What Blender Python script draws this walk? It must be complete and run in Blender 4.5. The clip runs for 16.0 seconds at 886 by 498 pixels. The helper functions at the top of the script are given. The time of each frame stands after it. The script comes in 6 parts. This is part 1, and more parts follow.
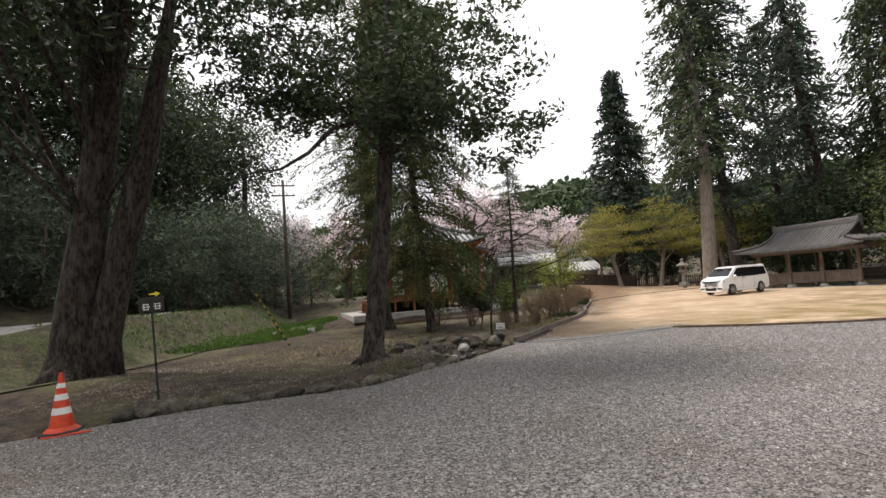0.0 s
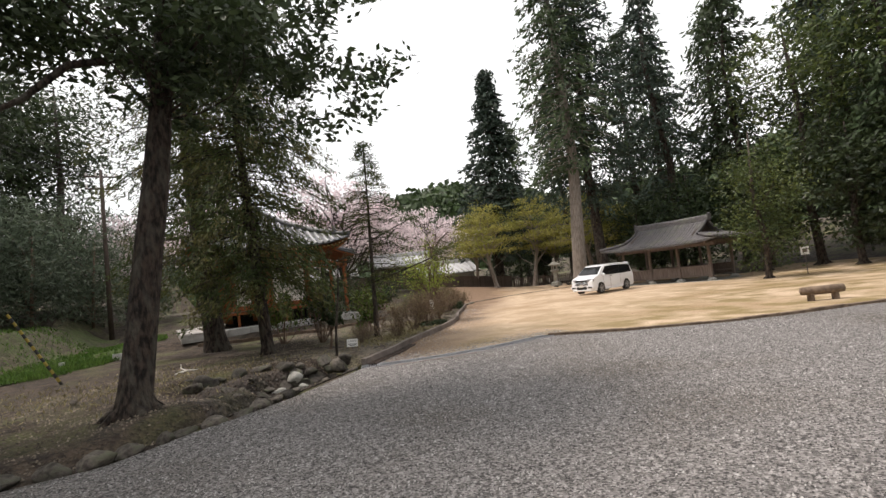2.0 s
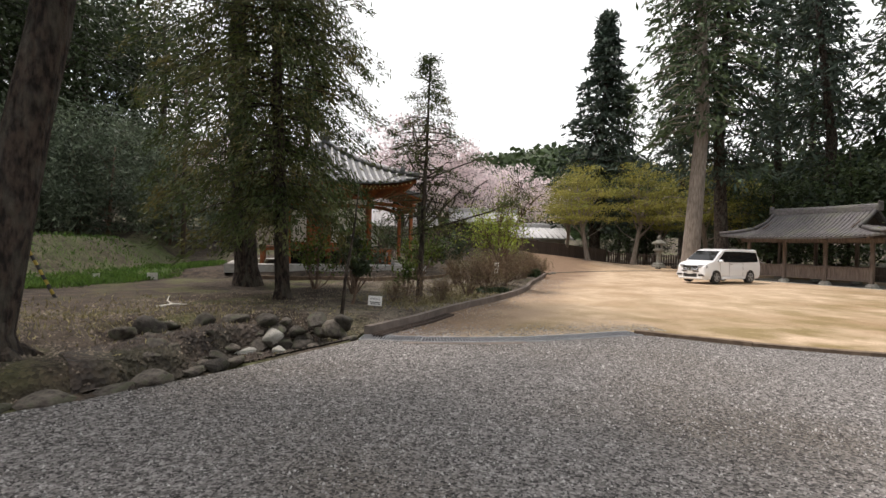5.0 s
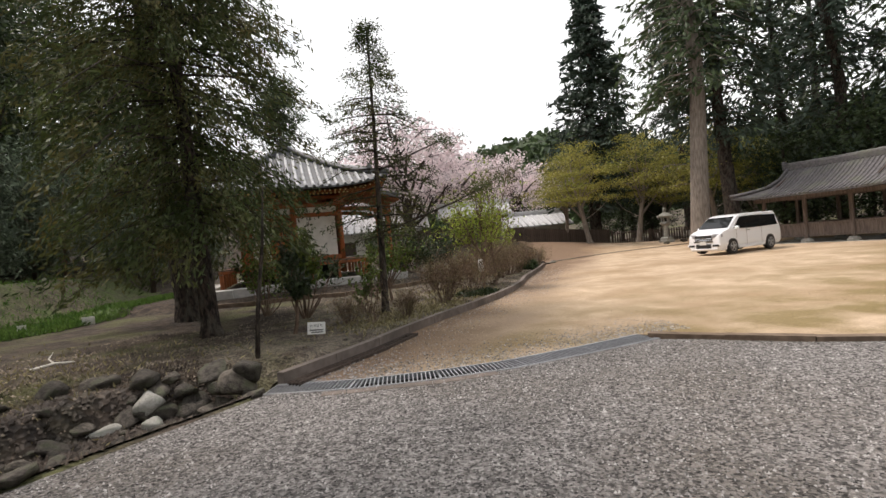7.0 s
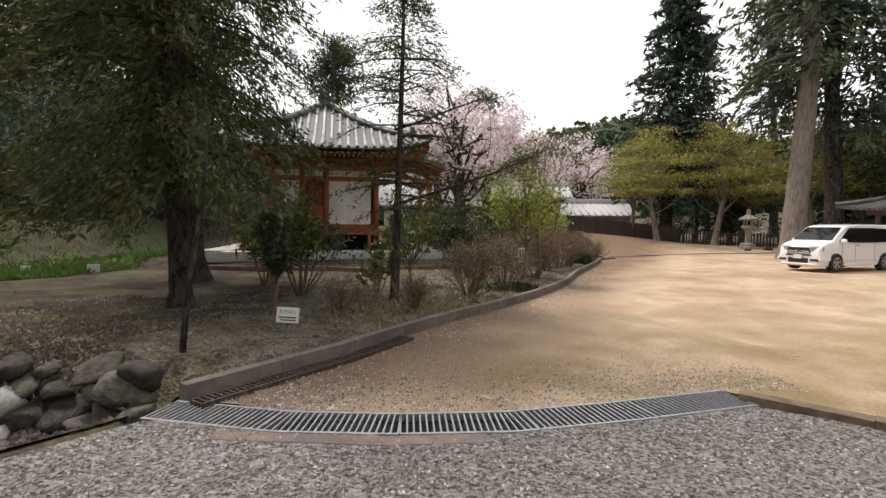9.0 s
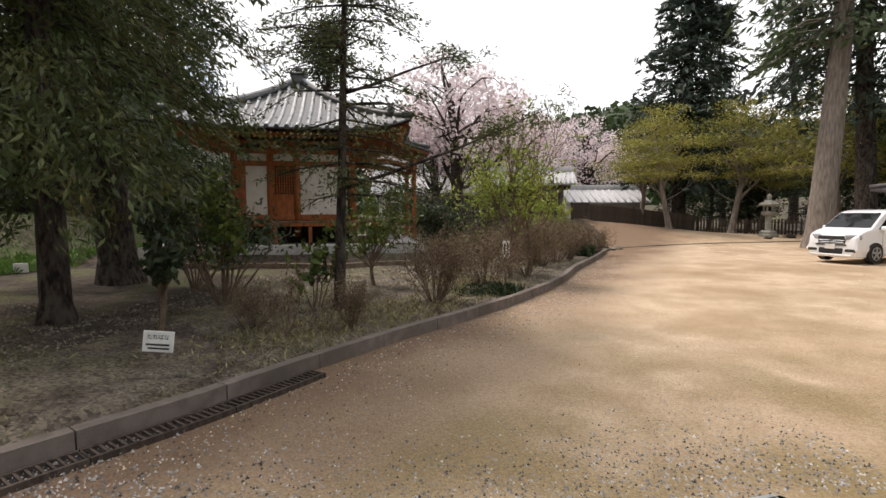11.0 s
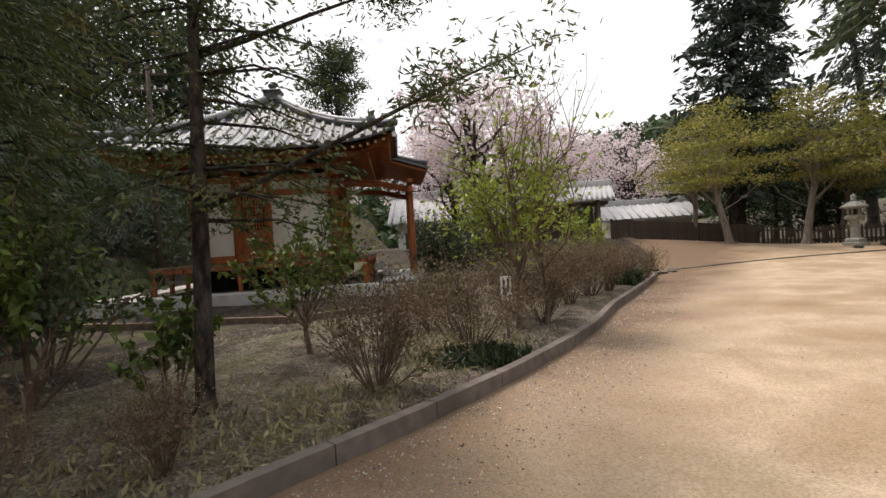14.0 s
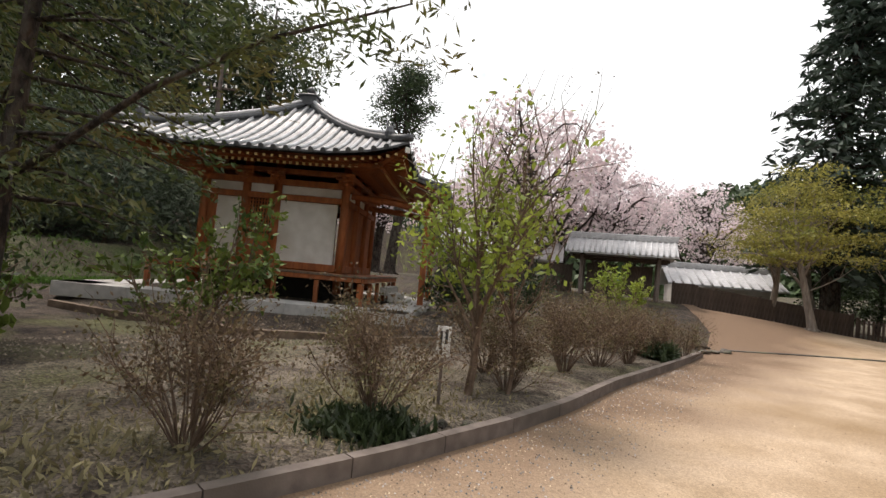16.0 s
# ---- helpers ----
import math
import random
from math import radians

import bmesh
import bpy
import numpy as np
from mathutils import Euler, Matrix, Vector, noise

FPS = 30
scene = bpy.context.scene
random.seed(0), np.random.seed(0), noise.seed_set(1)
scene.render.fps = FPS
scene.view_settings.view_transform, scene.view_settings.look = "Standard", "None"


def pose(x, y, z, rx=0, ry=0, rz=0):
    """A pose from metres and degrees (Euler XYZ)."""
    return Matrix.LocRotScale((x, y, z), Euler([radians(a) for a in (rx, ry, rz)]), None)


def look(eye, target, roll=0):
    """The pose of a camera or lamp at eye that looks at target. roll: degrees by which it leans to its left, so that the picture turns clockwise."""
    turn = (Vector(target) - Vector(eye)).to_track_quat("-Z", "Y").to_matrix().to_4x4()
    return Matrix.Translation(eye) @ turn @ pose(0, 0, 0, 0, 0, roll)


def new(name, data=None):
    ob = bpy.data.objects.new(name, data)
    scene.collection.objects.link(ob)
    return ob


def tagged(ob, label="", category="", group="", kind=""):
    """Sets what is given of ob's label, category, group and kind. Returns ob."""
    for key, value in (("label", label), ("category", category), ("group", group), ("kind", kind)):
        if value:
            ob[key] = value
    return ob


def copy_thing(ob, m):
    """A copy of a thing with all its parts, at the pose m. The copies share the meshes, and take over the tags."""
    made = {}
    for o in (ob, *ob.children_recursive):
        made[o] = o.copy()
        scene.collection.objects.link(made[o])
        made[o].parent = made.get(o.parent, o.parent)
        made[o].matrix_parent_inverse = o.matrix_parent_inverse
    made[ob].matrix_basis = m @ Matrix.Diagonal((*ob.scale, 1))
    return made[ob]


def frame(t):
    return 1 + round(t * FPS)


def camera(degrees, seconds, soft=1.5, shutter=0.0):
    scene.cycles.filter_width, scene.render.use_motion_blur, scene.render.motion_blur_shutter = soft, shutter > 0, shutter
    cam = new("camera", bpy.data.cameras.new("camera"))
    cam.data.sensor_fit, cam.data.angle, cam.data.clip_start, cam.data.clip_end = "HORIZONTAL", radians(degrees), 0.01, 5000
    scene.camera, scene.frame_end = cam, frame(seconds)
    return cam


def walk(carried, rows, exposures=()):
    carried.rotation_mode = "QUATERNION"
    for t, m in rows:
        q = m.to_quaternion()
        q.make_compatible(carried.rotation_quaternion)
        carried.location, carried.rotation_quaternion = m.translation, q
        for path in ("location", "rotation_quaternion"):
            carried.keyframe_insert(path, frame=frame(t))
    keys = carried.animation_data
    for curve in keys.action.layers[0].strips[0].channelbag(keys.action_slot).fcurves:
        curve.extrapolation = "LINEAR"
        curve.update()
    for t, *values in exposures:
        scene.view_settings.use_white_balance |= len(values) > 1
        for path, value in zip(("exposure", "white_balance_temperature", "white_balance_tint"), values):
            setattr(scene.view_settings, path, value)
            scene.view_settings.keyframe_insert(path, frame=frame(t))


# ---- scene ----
cam = camera(82.9, 16.0)
ROWS = [
    (0.0, -1.740, -0.671, 1.654, -2.06, 4.48, 4.58),
    (0.5, -1.494, 0.046, 1.657, -2.14, 1.09, 4.91),
    (1.0, -1.115, 0.778, 1.655, -6.73, 0.23, 6.96),
    (1.5, -0.765, 1.433, 1.651, -9.51, 2.29, 1.51),
    (2.0, -0.438, 2.047, 1.649, -15.23, 3.64, 6.29),
    (2.5, -0.147, 2.628, 1.610, -13.40, 3.92, 4.32),
    (3.0, 0.126, 3.193, 1.550, -9.30, 3.90, 1.70),
    (3.5, 0.399, 3.717, 1.515, -6.80, 3.04, 0.76),
    (4.0, 0.643, 4.182, 1.506, -4.58, 1.06, -1.44),
    (6.5, 2.010, 6.637, 1.453, -4.06, -0.95, 1.69),
    (7.0, 2.260, 7.229, 1.466, -3.90, -0.49, 5.39),
    (7.5, 2.477, 7.724, 1.453, -4.27, 0.37, 4.47),
    (8.0, 2.644, 8.297, 1.454, -1.64, 1.21, 1.44),
    (8.5, 2.801, 8.800, 1.453, -0.42, -1.09, 1.87),
    (9.0, 2.945, 9.272, 1.469, 2.80, -2.68, -0.42),
    (11.5, 3.852, 11.643, 1.496, 4.66, -3.96, 0.88),
    (12.0, 4.042, 12.164, 1.438, 1.45, -1.22, 6.57),
    (12.5, 4.191, 12.685, 1.423, 2.03, 1.81, 3.36),
    (13.0, 4.278, 13.238, 1.462, 2.16, 0.89, 4.99),
    (13.5, 4.341, 13.793, 1.466, 1.32, 1.32, 5.26),
    (14.0, 4.440, 14.316, 1.445, 8.66, -0.52, 3.63),
    (14.5, 4.641, 14.752, 1.444, 9.37, -0.42, 3.94),
    (15.0, 4.909, 15.034, 1.462, 11.95, 0.46, 0.80),
    (15.5, 5.317, 15.476, 1.493, 14.88, 0.10, -3.76),
    (16.0, 5.746, 15.905, 1.519, 16.86, 2.91, -5.37),
]
walk(cam, [(t, pose(x, y, z, 90 + pitch, roll, yaw)) for t, x, y, z, yaw, pitch, roll in ROWS],
     exposures=[(0.0, 0.10, 6500, 17), (4.0, 0.08, 6500, 17), (8.0, 0.03, 6500, 17), (9.0, 0.03, 6500, 17), (12.0, 0.0, 6500, 17), (13.5, -0.08, 6500, 17), (14.5, -0.02, 6500, 17), (16.0, 0.06, 6500, 17)])

# ---- light ----
SUN_AZ, SUN_EL = 150.0, 62.0      # degrees: from +x towards +y, and above the horizon
world = bpy.data.worlds.new("world")
scene.world = world
world.use_nodes = True
wn, wl = world.node_tree.nodes, world.node_tree.links
wn.clear()
w_out = wn.new("ShaderNodeOutputWorld")
w_sky = wn.new("ShaderNodeTexSky")
w_sky.sky_type, w_sky.sun_disc = "NISHITA", False
w_sky.sun_elevation, w_sky.sun_rotation = radians(SUN_EL), radians(90 - SUN_AZ)
w_bg_sky = wn.new("ShaderNodeBackground")
w_bg_sky.inputs["Strength"].default_value = 0.15
w_bg_cloud = wn.new("ShaderNodeBackground")
w_bg_cloud.inputs["Color"].default_value = (0.965, 1.0, 0.975, 1)
w_bg_cloud.inputs["Strength"].default_value = 1.22
w_co = wn.new("ShaderNodeTexCoord")
w_noise = wn.new("ShaderNodeTexNoise")
w_noise.inputs["Scale"].default_value = 5.0
w_noise.inputs["Detail"].default_value = 5.0
w_ramp = wn.new("ShaderNodeValToRGB")
w_ramp.color_ramp.elements[0].color = (0.5, 0.5, 0.5, 1)
w_ramp.color_ramp.elements[0].position = 0.31
w_ramp.color_ramp.elements[1].position = 0.36
w_mix = wn.new("ShaderNodeMixShader")
wl.new(w_co.outputs["Generated"], w_noise.inputs["Vector"])
wl.new(w_noise.outputs["Fac"], w_ramp.inputs["Fac"])
wl.new(w_sky.outputs["Color"], w_bg_sky.inputs["Color"])
wl.new(w_ramp.outputs["Color"], w_mix.inputs["Fac"])
wl.new(w_bg_sky.outputs["Background"], w_mix.inputs[1])
wl.new(w_bg_cloud.outputs["Background"], w_mix.inputs[2])
wl.new(w_mix.outputs["Shader"], w_out.inputs["Surface"])
sun_data = bpy.data.lights.new("sun", "SUN")
sun_data.energy, sun_data.angle, sun_data.color = 3.3, radians(11), (1.0, 0.93, 0.82)
sun = new("sun", sun_data)
sun_dir = Vector((math.cos(radians(SUN_AZ)) * math.cos(radians(SUN_EL)), math.sin(radians(SUN_AZ)) * math.cos(radians(SUN_EL)), math.sin(radians(SUN_EL))))
sun.matrix_world = look(sun_dir * 60, (0, 0, 0))

# ---- materials ----
def material(name, c1, c2, rough=0.8, metal=0.0, scale=6.0, detail=6.0, bump=0.15, bump_scale=60.0, bump_dist=0.01,
             c3=None, scale3=0.6, rnd=0.0, island=0.0, stretch=(1, 1, 1), contrast=(0.35, 0.65), spec=0.4, translucent=0.0, coords="Object", coat=0.0, cells=0.0, cell_mix=0.0, turf=None):
    """Two-scale colour noise with bump; rnd and island vary the value by object and by loose piece."""
    m = bpy.data.materials.new(name)
    m.use_nodes = True
    n, l = m.node_tree.nodes, m.node_tree.links
    n.clear()
    out = n.new("ShaderNodeOutputMaterial")
    b = n.new("ShaderNodeBsdfPrincipled")
    b.inputs["Roughness"].default_value, b.inputs["Metallic"].default_value = rough, metal
    b.inputs["Specular IOR Level"].default_value = spec
    b.inputs["Coat Weight"].default_value = coat
    tc, mp = n.new("ShaderNodeTexCoord"), n.new("ShaderNodeMapping")
    mp.inputs["Scale"].default_value = stretch
    l.new(tc.outputs[coords], mp.inputs["Vector"])

    def noise_tex(sc, det):
        t = n.new("ShaderNodeTexNoise")
        t.inputs["Scale"].default_value, t.inputs["Detail"].default_value = sc, det
        l.new(mp.outputs["Vector"], t.inputs["Vector"])
        return t

    def ramp(src, lo, hi):
        r = n.new("ShaderNodeMapRange")
        r.inputs["From Min"].default_value, r.inputs["From Max"].default_value = lo, hi
        l.new(src, r.inputs["Value"])
        return r.outputs["Result"]

    def mix(fac, a, c, kind="MIX"):
        x = n.new("ShaderNodeMix")
        x.data_type, x.blend_type = "RGBA", kind
        if isinstance(fac, float):
            x.inputs["Factor"].default_value = fac
        else:
            l.new(fac, x.inputs["Factor"])
        for sock, val in ((6, a), (7, c)):
            if isinstance(val, tuple):
                x.inputs[sock].default_value = (*val, 1)
            else:
                l.new(val, x.inputs[sock])
        return x.outputs[2]

    t1 = noise_tex(scale, detail)
    col = mix(ramp(t1.outputs["Fac"], *contrast), c1, c2)
    if c3:
        t3 = noise_tex(scale3, 4.0)
        col = mix(ramp(t3.outputs["Fac"], 0.48, 0.68), col, c3)
    if turf:
        # thin turf and moss: thickest by the gravel, fading towards the hall
        sx = n.new("ShaderNodeSeparateXYZ")
        l.new(tc.outputs["Object"], sx.inputs["Vector"])
        along = n.new("ShaderNodeMath")
        along.operation = "MULTIPLY_ADD"
        along.inputs[1].default_value = -0.55
        l.new(sx.outputs["X"], along.inputs[0])
        l.new(sx.outputs["Y"], along.inputs[2])
        grow = ramp(along.outputs["Value"], 17.0, 9.0)
        patch = ramp(noise_tex(0.9, 8.0).outputs["Fac"], 0.40, 0.62)
        both = n.new("ShaderNodeMath")
        both.operation = "MULTIPLY"
        l.new(grow, both.inputs[0])
        l.new(patch, both.inputs[1])
        col = mix(both.outputs["Value"], col, turf)
        # reddish grit at the kerb, breaking up into the yard, darkened to paint in cedar shade
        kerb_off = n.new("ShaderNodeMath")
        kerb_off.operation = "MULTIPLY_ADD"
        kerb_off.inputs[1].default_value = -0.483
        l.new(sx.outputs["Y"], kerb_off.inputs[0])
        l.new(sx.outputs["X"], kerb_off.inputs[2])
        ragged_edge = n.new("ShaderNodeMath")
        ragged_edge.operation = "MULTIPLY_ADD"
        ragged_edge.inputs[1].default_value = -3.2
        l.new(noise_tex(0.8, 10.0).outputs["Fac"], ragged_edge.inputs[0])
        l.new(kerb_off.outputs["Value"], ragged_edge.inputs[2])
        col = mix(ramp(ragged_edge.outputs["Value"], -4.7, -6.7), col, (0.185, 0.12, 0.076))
    if cells:
        vt = n.new("ShaderNodeTexVoronoi")
        vt.inputs["Scale"].default_value = cells
        l.new(mp.outputs["Vector"], vt.inputs["Vector"])
        sp = n.new("ShaderNodeSeparateColor")
        l.new(vt.outputs["Color"], sp.inputs["Color"])
        hv = n.new("ShaderNodeHueSaturation")
        l.new(ramp(sp.outputs[0], 0, 1), hv.inputs["Value"])
        hv.inputs["Value"].links[0].from_node.inputs["To Min"].default_value = 1 - cell_mix
        hv.inputs["Value"].links[0].from_node.inputs["To Max"].default_value = 1 + cell_mix
        l.new(col, hv.inputs["Color"])
        col = hv.outputs["Color"]
    for amount, node, sock in ((rnd, "ShaderNodeObjectInfo", "Random"), (island, "ShaderNodeNewGeometry", "Random Per Island")):
        if amount:
            g = n.new(node)
            hs = n.new("ShaderNodeHueSaturation")
            l.new(ramp(g.outputs[sock], 0, 1), hs.inputs["Value"])
            hs.inputs["Value"].links[0].from_node.inputs["To Min"].default_value = 1 - amount
            hs.inputs["Value"].links[0].from_node.inputs["To Max"].default_value = 1 + amount
            l.new(col, hs.inputs["Color"])
            col = hs.outputs["Color"]
    l.new(col, b.inputs["Base Color"])
    if bump:
        tb = vt if cells else noise_tex(bump_scale, 4.0)
        bp = n.new("ShaderNodeBump")
        bp.inputs["Strength"].default_value, bp.inputs["Distance"].default_value = bump, bump_dist
        l.new(tb.outputs["Distance" if cells else "Fac"], bp.inputs["Height"])
        l.new(bp.outputs["Normal"], b.inputs["Normal"])
    surf = b.outputs["BSDF"]
    if translucent:
        tr = n.new("ShaderNodeBsdfTranslucent")
        l.new(col, tr.inputs["Color"])
        ms = n.new("ShaderNodeMixShader")
        ms.inputs["Fac"].default_value = translucent
        l.new(surf, ms.inputs[1])
        l.new(tr.outputs["BSDF"], ms.inputs[2])
        surf = ms.outputs["Shader"]
    l.new(surf, out.inputs["Surface"])
    return m


M_GRAVEL = material("gravel", (0.115, 0.106, 0.10), (0.25, 0.235, 0.225), 0.9, scale=20, bump=0.9, bump_dist=0.02, c3=(0.13, 0.115, 0.10), scale3=0.35, cells=54, cell_mix=0.85)
M_PEBBLE = material("pebble", (0.12, 0.115, 0.11), (0.33, 0.315, 0.305), 0.85, scale=9, bump=0.2, island=0.85)
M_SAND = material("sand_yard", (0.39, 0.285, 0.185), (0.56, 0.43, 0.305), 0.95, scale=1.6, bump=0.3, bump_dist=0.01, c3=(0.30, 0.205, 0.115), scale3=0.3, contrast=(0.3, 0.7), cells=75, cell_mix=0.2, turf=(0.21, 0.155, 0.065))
M_MUD = material("ditch_mud", (0.030, 0.022, 0.017), (0.075, 0.056, 0.042), 0.7, scale=3.5, detail=9.0, bump=0.9, bump_dist=0.05, c3=(0.05, 0.045, 0.025), scale3=0.9, cells=16, cell_mix=0.4)
M_SOIL = material("soil", (0.030, 0.022, 0.017), (0.085, 0.064, 0.046), 0.95, scale=3.5, detail=9.0, bump=0.9, bump_dist=0.03, c3=(0.10, 0.10, 0.042), scale3=0.6, cells=26, cell_mix=0.4)
M_BED = material("leaf_litter_soil", (0.07, 0.053, 0.04), (0.19, 0.16, 0.12), 0.95, scale=3.0, detail=9.0, bump=0.9, bump_dist=0.03, c3=(0.11, 0.105, 0.05), scale3=0.7, cells=34, cell_mix=0.55)
M_GRASS = material("grass_ground", (0.05, 0.085, 0.02), (0.085, 0.13, 0.035), 0.9, scale=5, bump=0.6, bump_dist=0.03, c3=(0.10, 0.085, 0.045), scale3=0.9, cells=22, cell_mix=0.35)
M_BLADE = material("grass_blade", (0.06, 0.13, 0.02), (0.12, 0.20, 0.04), 0.7, scale=2, bump=0, island=0.4, translucent=0.3)
M_DRY = material("dry_grass", (0.22, 0.19, 0.10), (0.30, 0.26, 0.14), 0.85, scale=2, bump=0, island=0.4, translucent=0.2)
M_ROAD = material("packed_road", (0.25, 0.24, 0.23), (0.36, 0.345, 0.33), 0.95, scale=4, bump=0.4, bump_scale=50)
M_STONE = material("field_stone", (0.05, 0.042, 0.035), (0.15, 0.13, 0.108), 0.8, scale=5, detail=10.0, bump=0.8, bump_scale=18, bump_dist=0.03, c3=(0.085, 0.09, 0.055), scale3=2.5, rnd=0.55)
M_CONCRETE = material("concrete", (0.15, 0.122, 0.106), (0.22, 0.182, 0.158), 0.9, scale=7, bump=0.3, bump_scale=70, c3=(0.12, 0.10, 0.085), scale3=1.2)
M_BANK = material("bank_soil", (0.06, 0.052, 0.032), (0.12, 0.11, 0.062), 0.95, scale=2.5, detail=9.0, bump=0.9, bump_dist=0.04, c3=(0.075, 0.10, 0.03), scale3=0.7, cells=18, cell_mix=0.4)
M_SLAB = material("pale_slab", (0.40, 0.39, 0.375), (0.52, 0.505, 0.48), 0.85, scale=4, bump=0.2, c3=(0.34, 0.32, 0.29), scale3=0.8)
M_STEEL = material("galvanised_steel", (0.40, 0.41, 0.43), (0.52, 0.53, 0.55), 0.5, metal=0.85, scale=20, bump=0.1)
# near-black colour that paints shade into channels, openings and the underfloor
M_PAINTED_SHADE = material("painted_shade", (0.012, 0.011, 0.010), (0.02, 0.018, 0.016), 0.9, bump=0)
M_BARK = material("bark", (0.014, 0.010, 0.008), (0.07, 0.05, 0.038), 0.95, scale=8, detail=10.0, contrast=(0.42, 0.6), bump=1.0, bump_scale=9, bump_dist=0.09, c3=(0.085, 0.075, 0.06), scale3=3.4, stretch=(2.2, 2.2, 0.8))
M_BARK_GREY = material("grey_bark", (0.15, 0.125, 0.105), (0.28, 0.24, 0.205), 0.95, scale=5, bump=0.8, bump_scale=14, bump_dist=0.03, stretch=(3, 3, 0.5))
M_TWIG = material("twig", (0.10, 0.065, 0.045), (0.20, 0.14, 0.10), 0.9, scale=8, bump=0)
M_LEAF_DARK = material("dark_leaf", (0.028, 0.045, 0.018), (0.06, 0.085, 0.034), 0.5, scale=0.9, bump=0, island=0.45, rnd=0.25, translucent=0.25)
M_LEAF_CONIFER = material("conifer_needles", (0.030, 0.050, 0.020), (0.065, 0.095, 0.038), 0.6, scale=0.8, bump=0, island=0.4, rnd=0.2, translucent=0.2)
M_LEAF_FIR = material("fir_needles", (0.028, 0.048, 0.034), (0.06, 0.088, 0.06), 0.6, scale=0.6, bump=0, island=0.4, rnd=0.2, translucent=0.12)
M_LEAF_SUGI = material("cedar_sprays", (0.040, 0.062, 0.018), (0.09, 0.115, 0.034), 0.65, scale=1.1, bump=0, island=0.4, c3=(0.14, 0.12, 0.04), scale3=1.2, translucent=0.3)
M_LEAF_MAPLE = material("maple_leaf", (0.25, 0.24, 0.055), (0.38, 0.345, 0.09), 0.6, scale=0.8, bump=0, island=0.35, rnd=0.15, c3=(0.16, 0.18, 0.03), scale3=0.5, translucent=0.4)
M_LEAF_LIGHT = material("fresh_leaf", (0.19, 0.26, 0.035), (0.34, 0.40, 0.07), 0.5, scale=1.5, bump=0, island=0.35, translucent=0.4)
M_LEAF_GLOSS = material("camellia_leaf", (0.05, 0.09, 0.02), (0.16, 0.20, 0.04), 0.62, scale=2.5, bump=0, spec=0.25, island=0.5, translucent=0.2)
M_LEAF_BROWN = material("budding_azalea", (0.14, 0.095, 0.06), (0.22, 0.16, 0.09), 0.8, scale=2, bump=0, island=0.4, c3=(0.12, 0.13, 0.05), scale3=2.0, translucent=0.2)
M_BLOSSOM = material("cherry_blossom", (0.74, 0.62, 0.64), (0.86, 0.78, 0.79), 0.7, scale=1, bump=0, island=0.2, translucent=0.4)
M_LEAF_MID = material("mid_green_leaf", (0.055, 0.085, 0.024), (0.13, 0.16, 0.045), 0.55, scale=0.6, bump=0, island=0.45, rnd=0.25, translucent=0.3)
M_BAMBOO = material("bamboo_leaf", (0.075, 0.105, 0.065), (0.15, 0.185, 0.12), 0.5, scale=0.7, bump=0, island=0.5, rnd=0.2, translucent=0.25)
M_HILL = material("wooded_hill", (0.05, 0.075, 0.03), (0.11, 0.13, 0.055), 0.95, scale=0.12, bump=1.0, bump_scale=0.35, bump_dist=2.0, c3=(0.10, 0.085, 0.05), scale3=0.04)
# base colour darkened to paint in the dark valleys between rolls; ridges share it
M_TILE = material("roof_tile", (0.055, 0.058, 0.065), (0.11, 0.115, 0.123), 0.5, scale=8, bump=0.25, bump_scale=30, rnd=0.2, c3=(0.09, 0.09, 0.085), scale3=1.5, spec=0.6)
# pale colour carries the sky's white highlight along the rolls
M_TILE_ROLL = material("highlit_roll_tile", (0.38, 0.385, 0.395), (0.54, 0.545, 0.555), 0.3, scale=8, bump=0.2, bump_scale=30, rnd=0.15, c3=(0.22, 0.22, 0.215), scale3=2.0, spec=0.7)
M_TILE_OLD = material("weathered_tile", (0.075, 0.07, 0.072), (0.135, 0.126, 0.129), 0.55, scale=8, bump=0.3, bump_scale=30, rnd=0.25, c3=(0.12, 0.12, 0.10), scale3=1.5)
M_TILE_PALE = material("pale_tile", (0.42, 0.42, 0.43), (0.55, 0.55, 0.56), 0.5, scale=6, bump=0.2, rnd=0.15)
M_VERMILION = material("faded_vermilion", (0.26, 0.075, 0.022), (0.38, 0.12, 0.035), 0.7, scale=5, bump=0.15, c3=(0.19, 0.065, 0.025), scale3=1.2, stretch=(2, 2, 0.6))
M_YELLOW_END = material("ochre_rafter_end", (0.62, 0.46, 0.20), (0.72, 0.56, 0.28), 0.7, bump=0)
M_PLASTER = material("white_plaster", (0.66, 0.63, 0.57), (0.76, 0.735, 0.68), 0.9, scale=3, bump=0.08, c3=(0.58, 0.54, 0.47), scale3=0.7)
M_WOOD_GREY = material("weathered_wood", (0.115, 0.09, 0.078), (0.21, 0.17, 0.148), 0.85, scale=5, bump=0.4, bump_scale=30, stretch=(4, 4, 0.5))
M_WOOD_DARK = material("dark_fence_wood", (0.05, 0.035, 0.028), (0.10, 0.075, 0.06), 0.85, scale=6, bump=0.3, stretch=(4, 4, 0.5), rnd=0.2)
M_WOOD_RAW = material("timber_edging", (0.12, 0.085, 0.06), (0.22, 0.16, 0.115), 0.9, scale=6, bump=0.4, bump_scale=25)
M_STONE_PALE = material("granite", (0.27, 0.26, 0.235), (0.40, 0.385, 0.35), 0.85, scale=14, bump=0.4, bump_scale=40, c3=(0.28, 0.29, 0.24), scale3=3)
M_CAR = material("white_car_paint", (0.84, 0.85, 0.87), (0.86, 0.87, 0.89), 0.22, bump=0, coat=0.6)
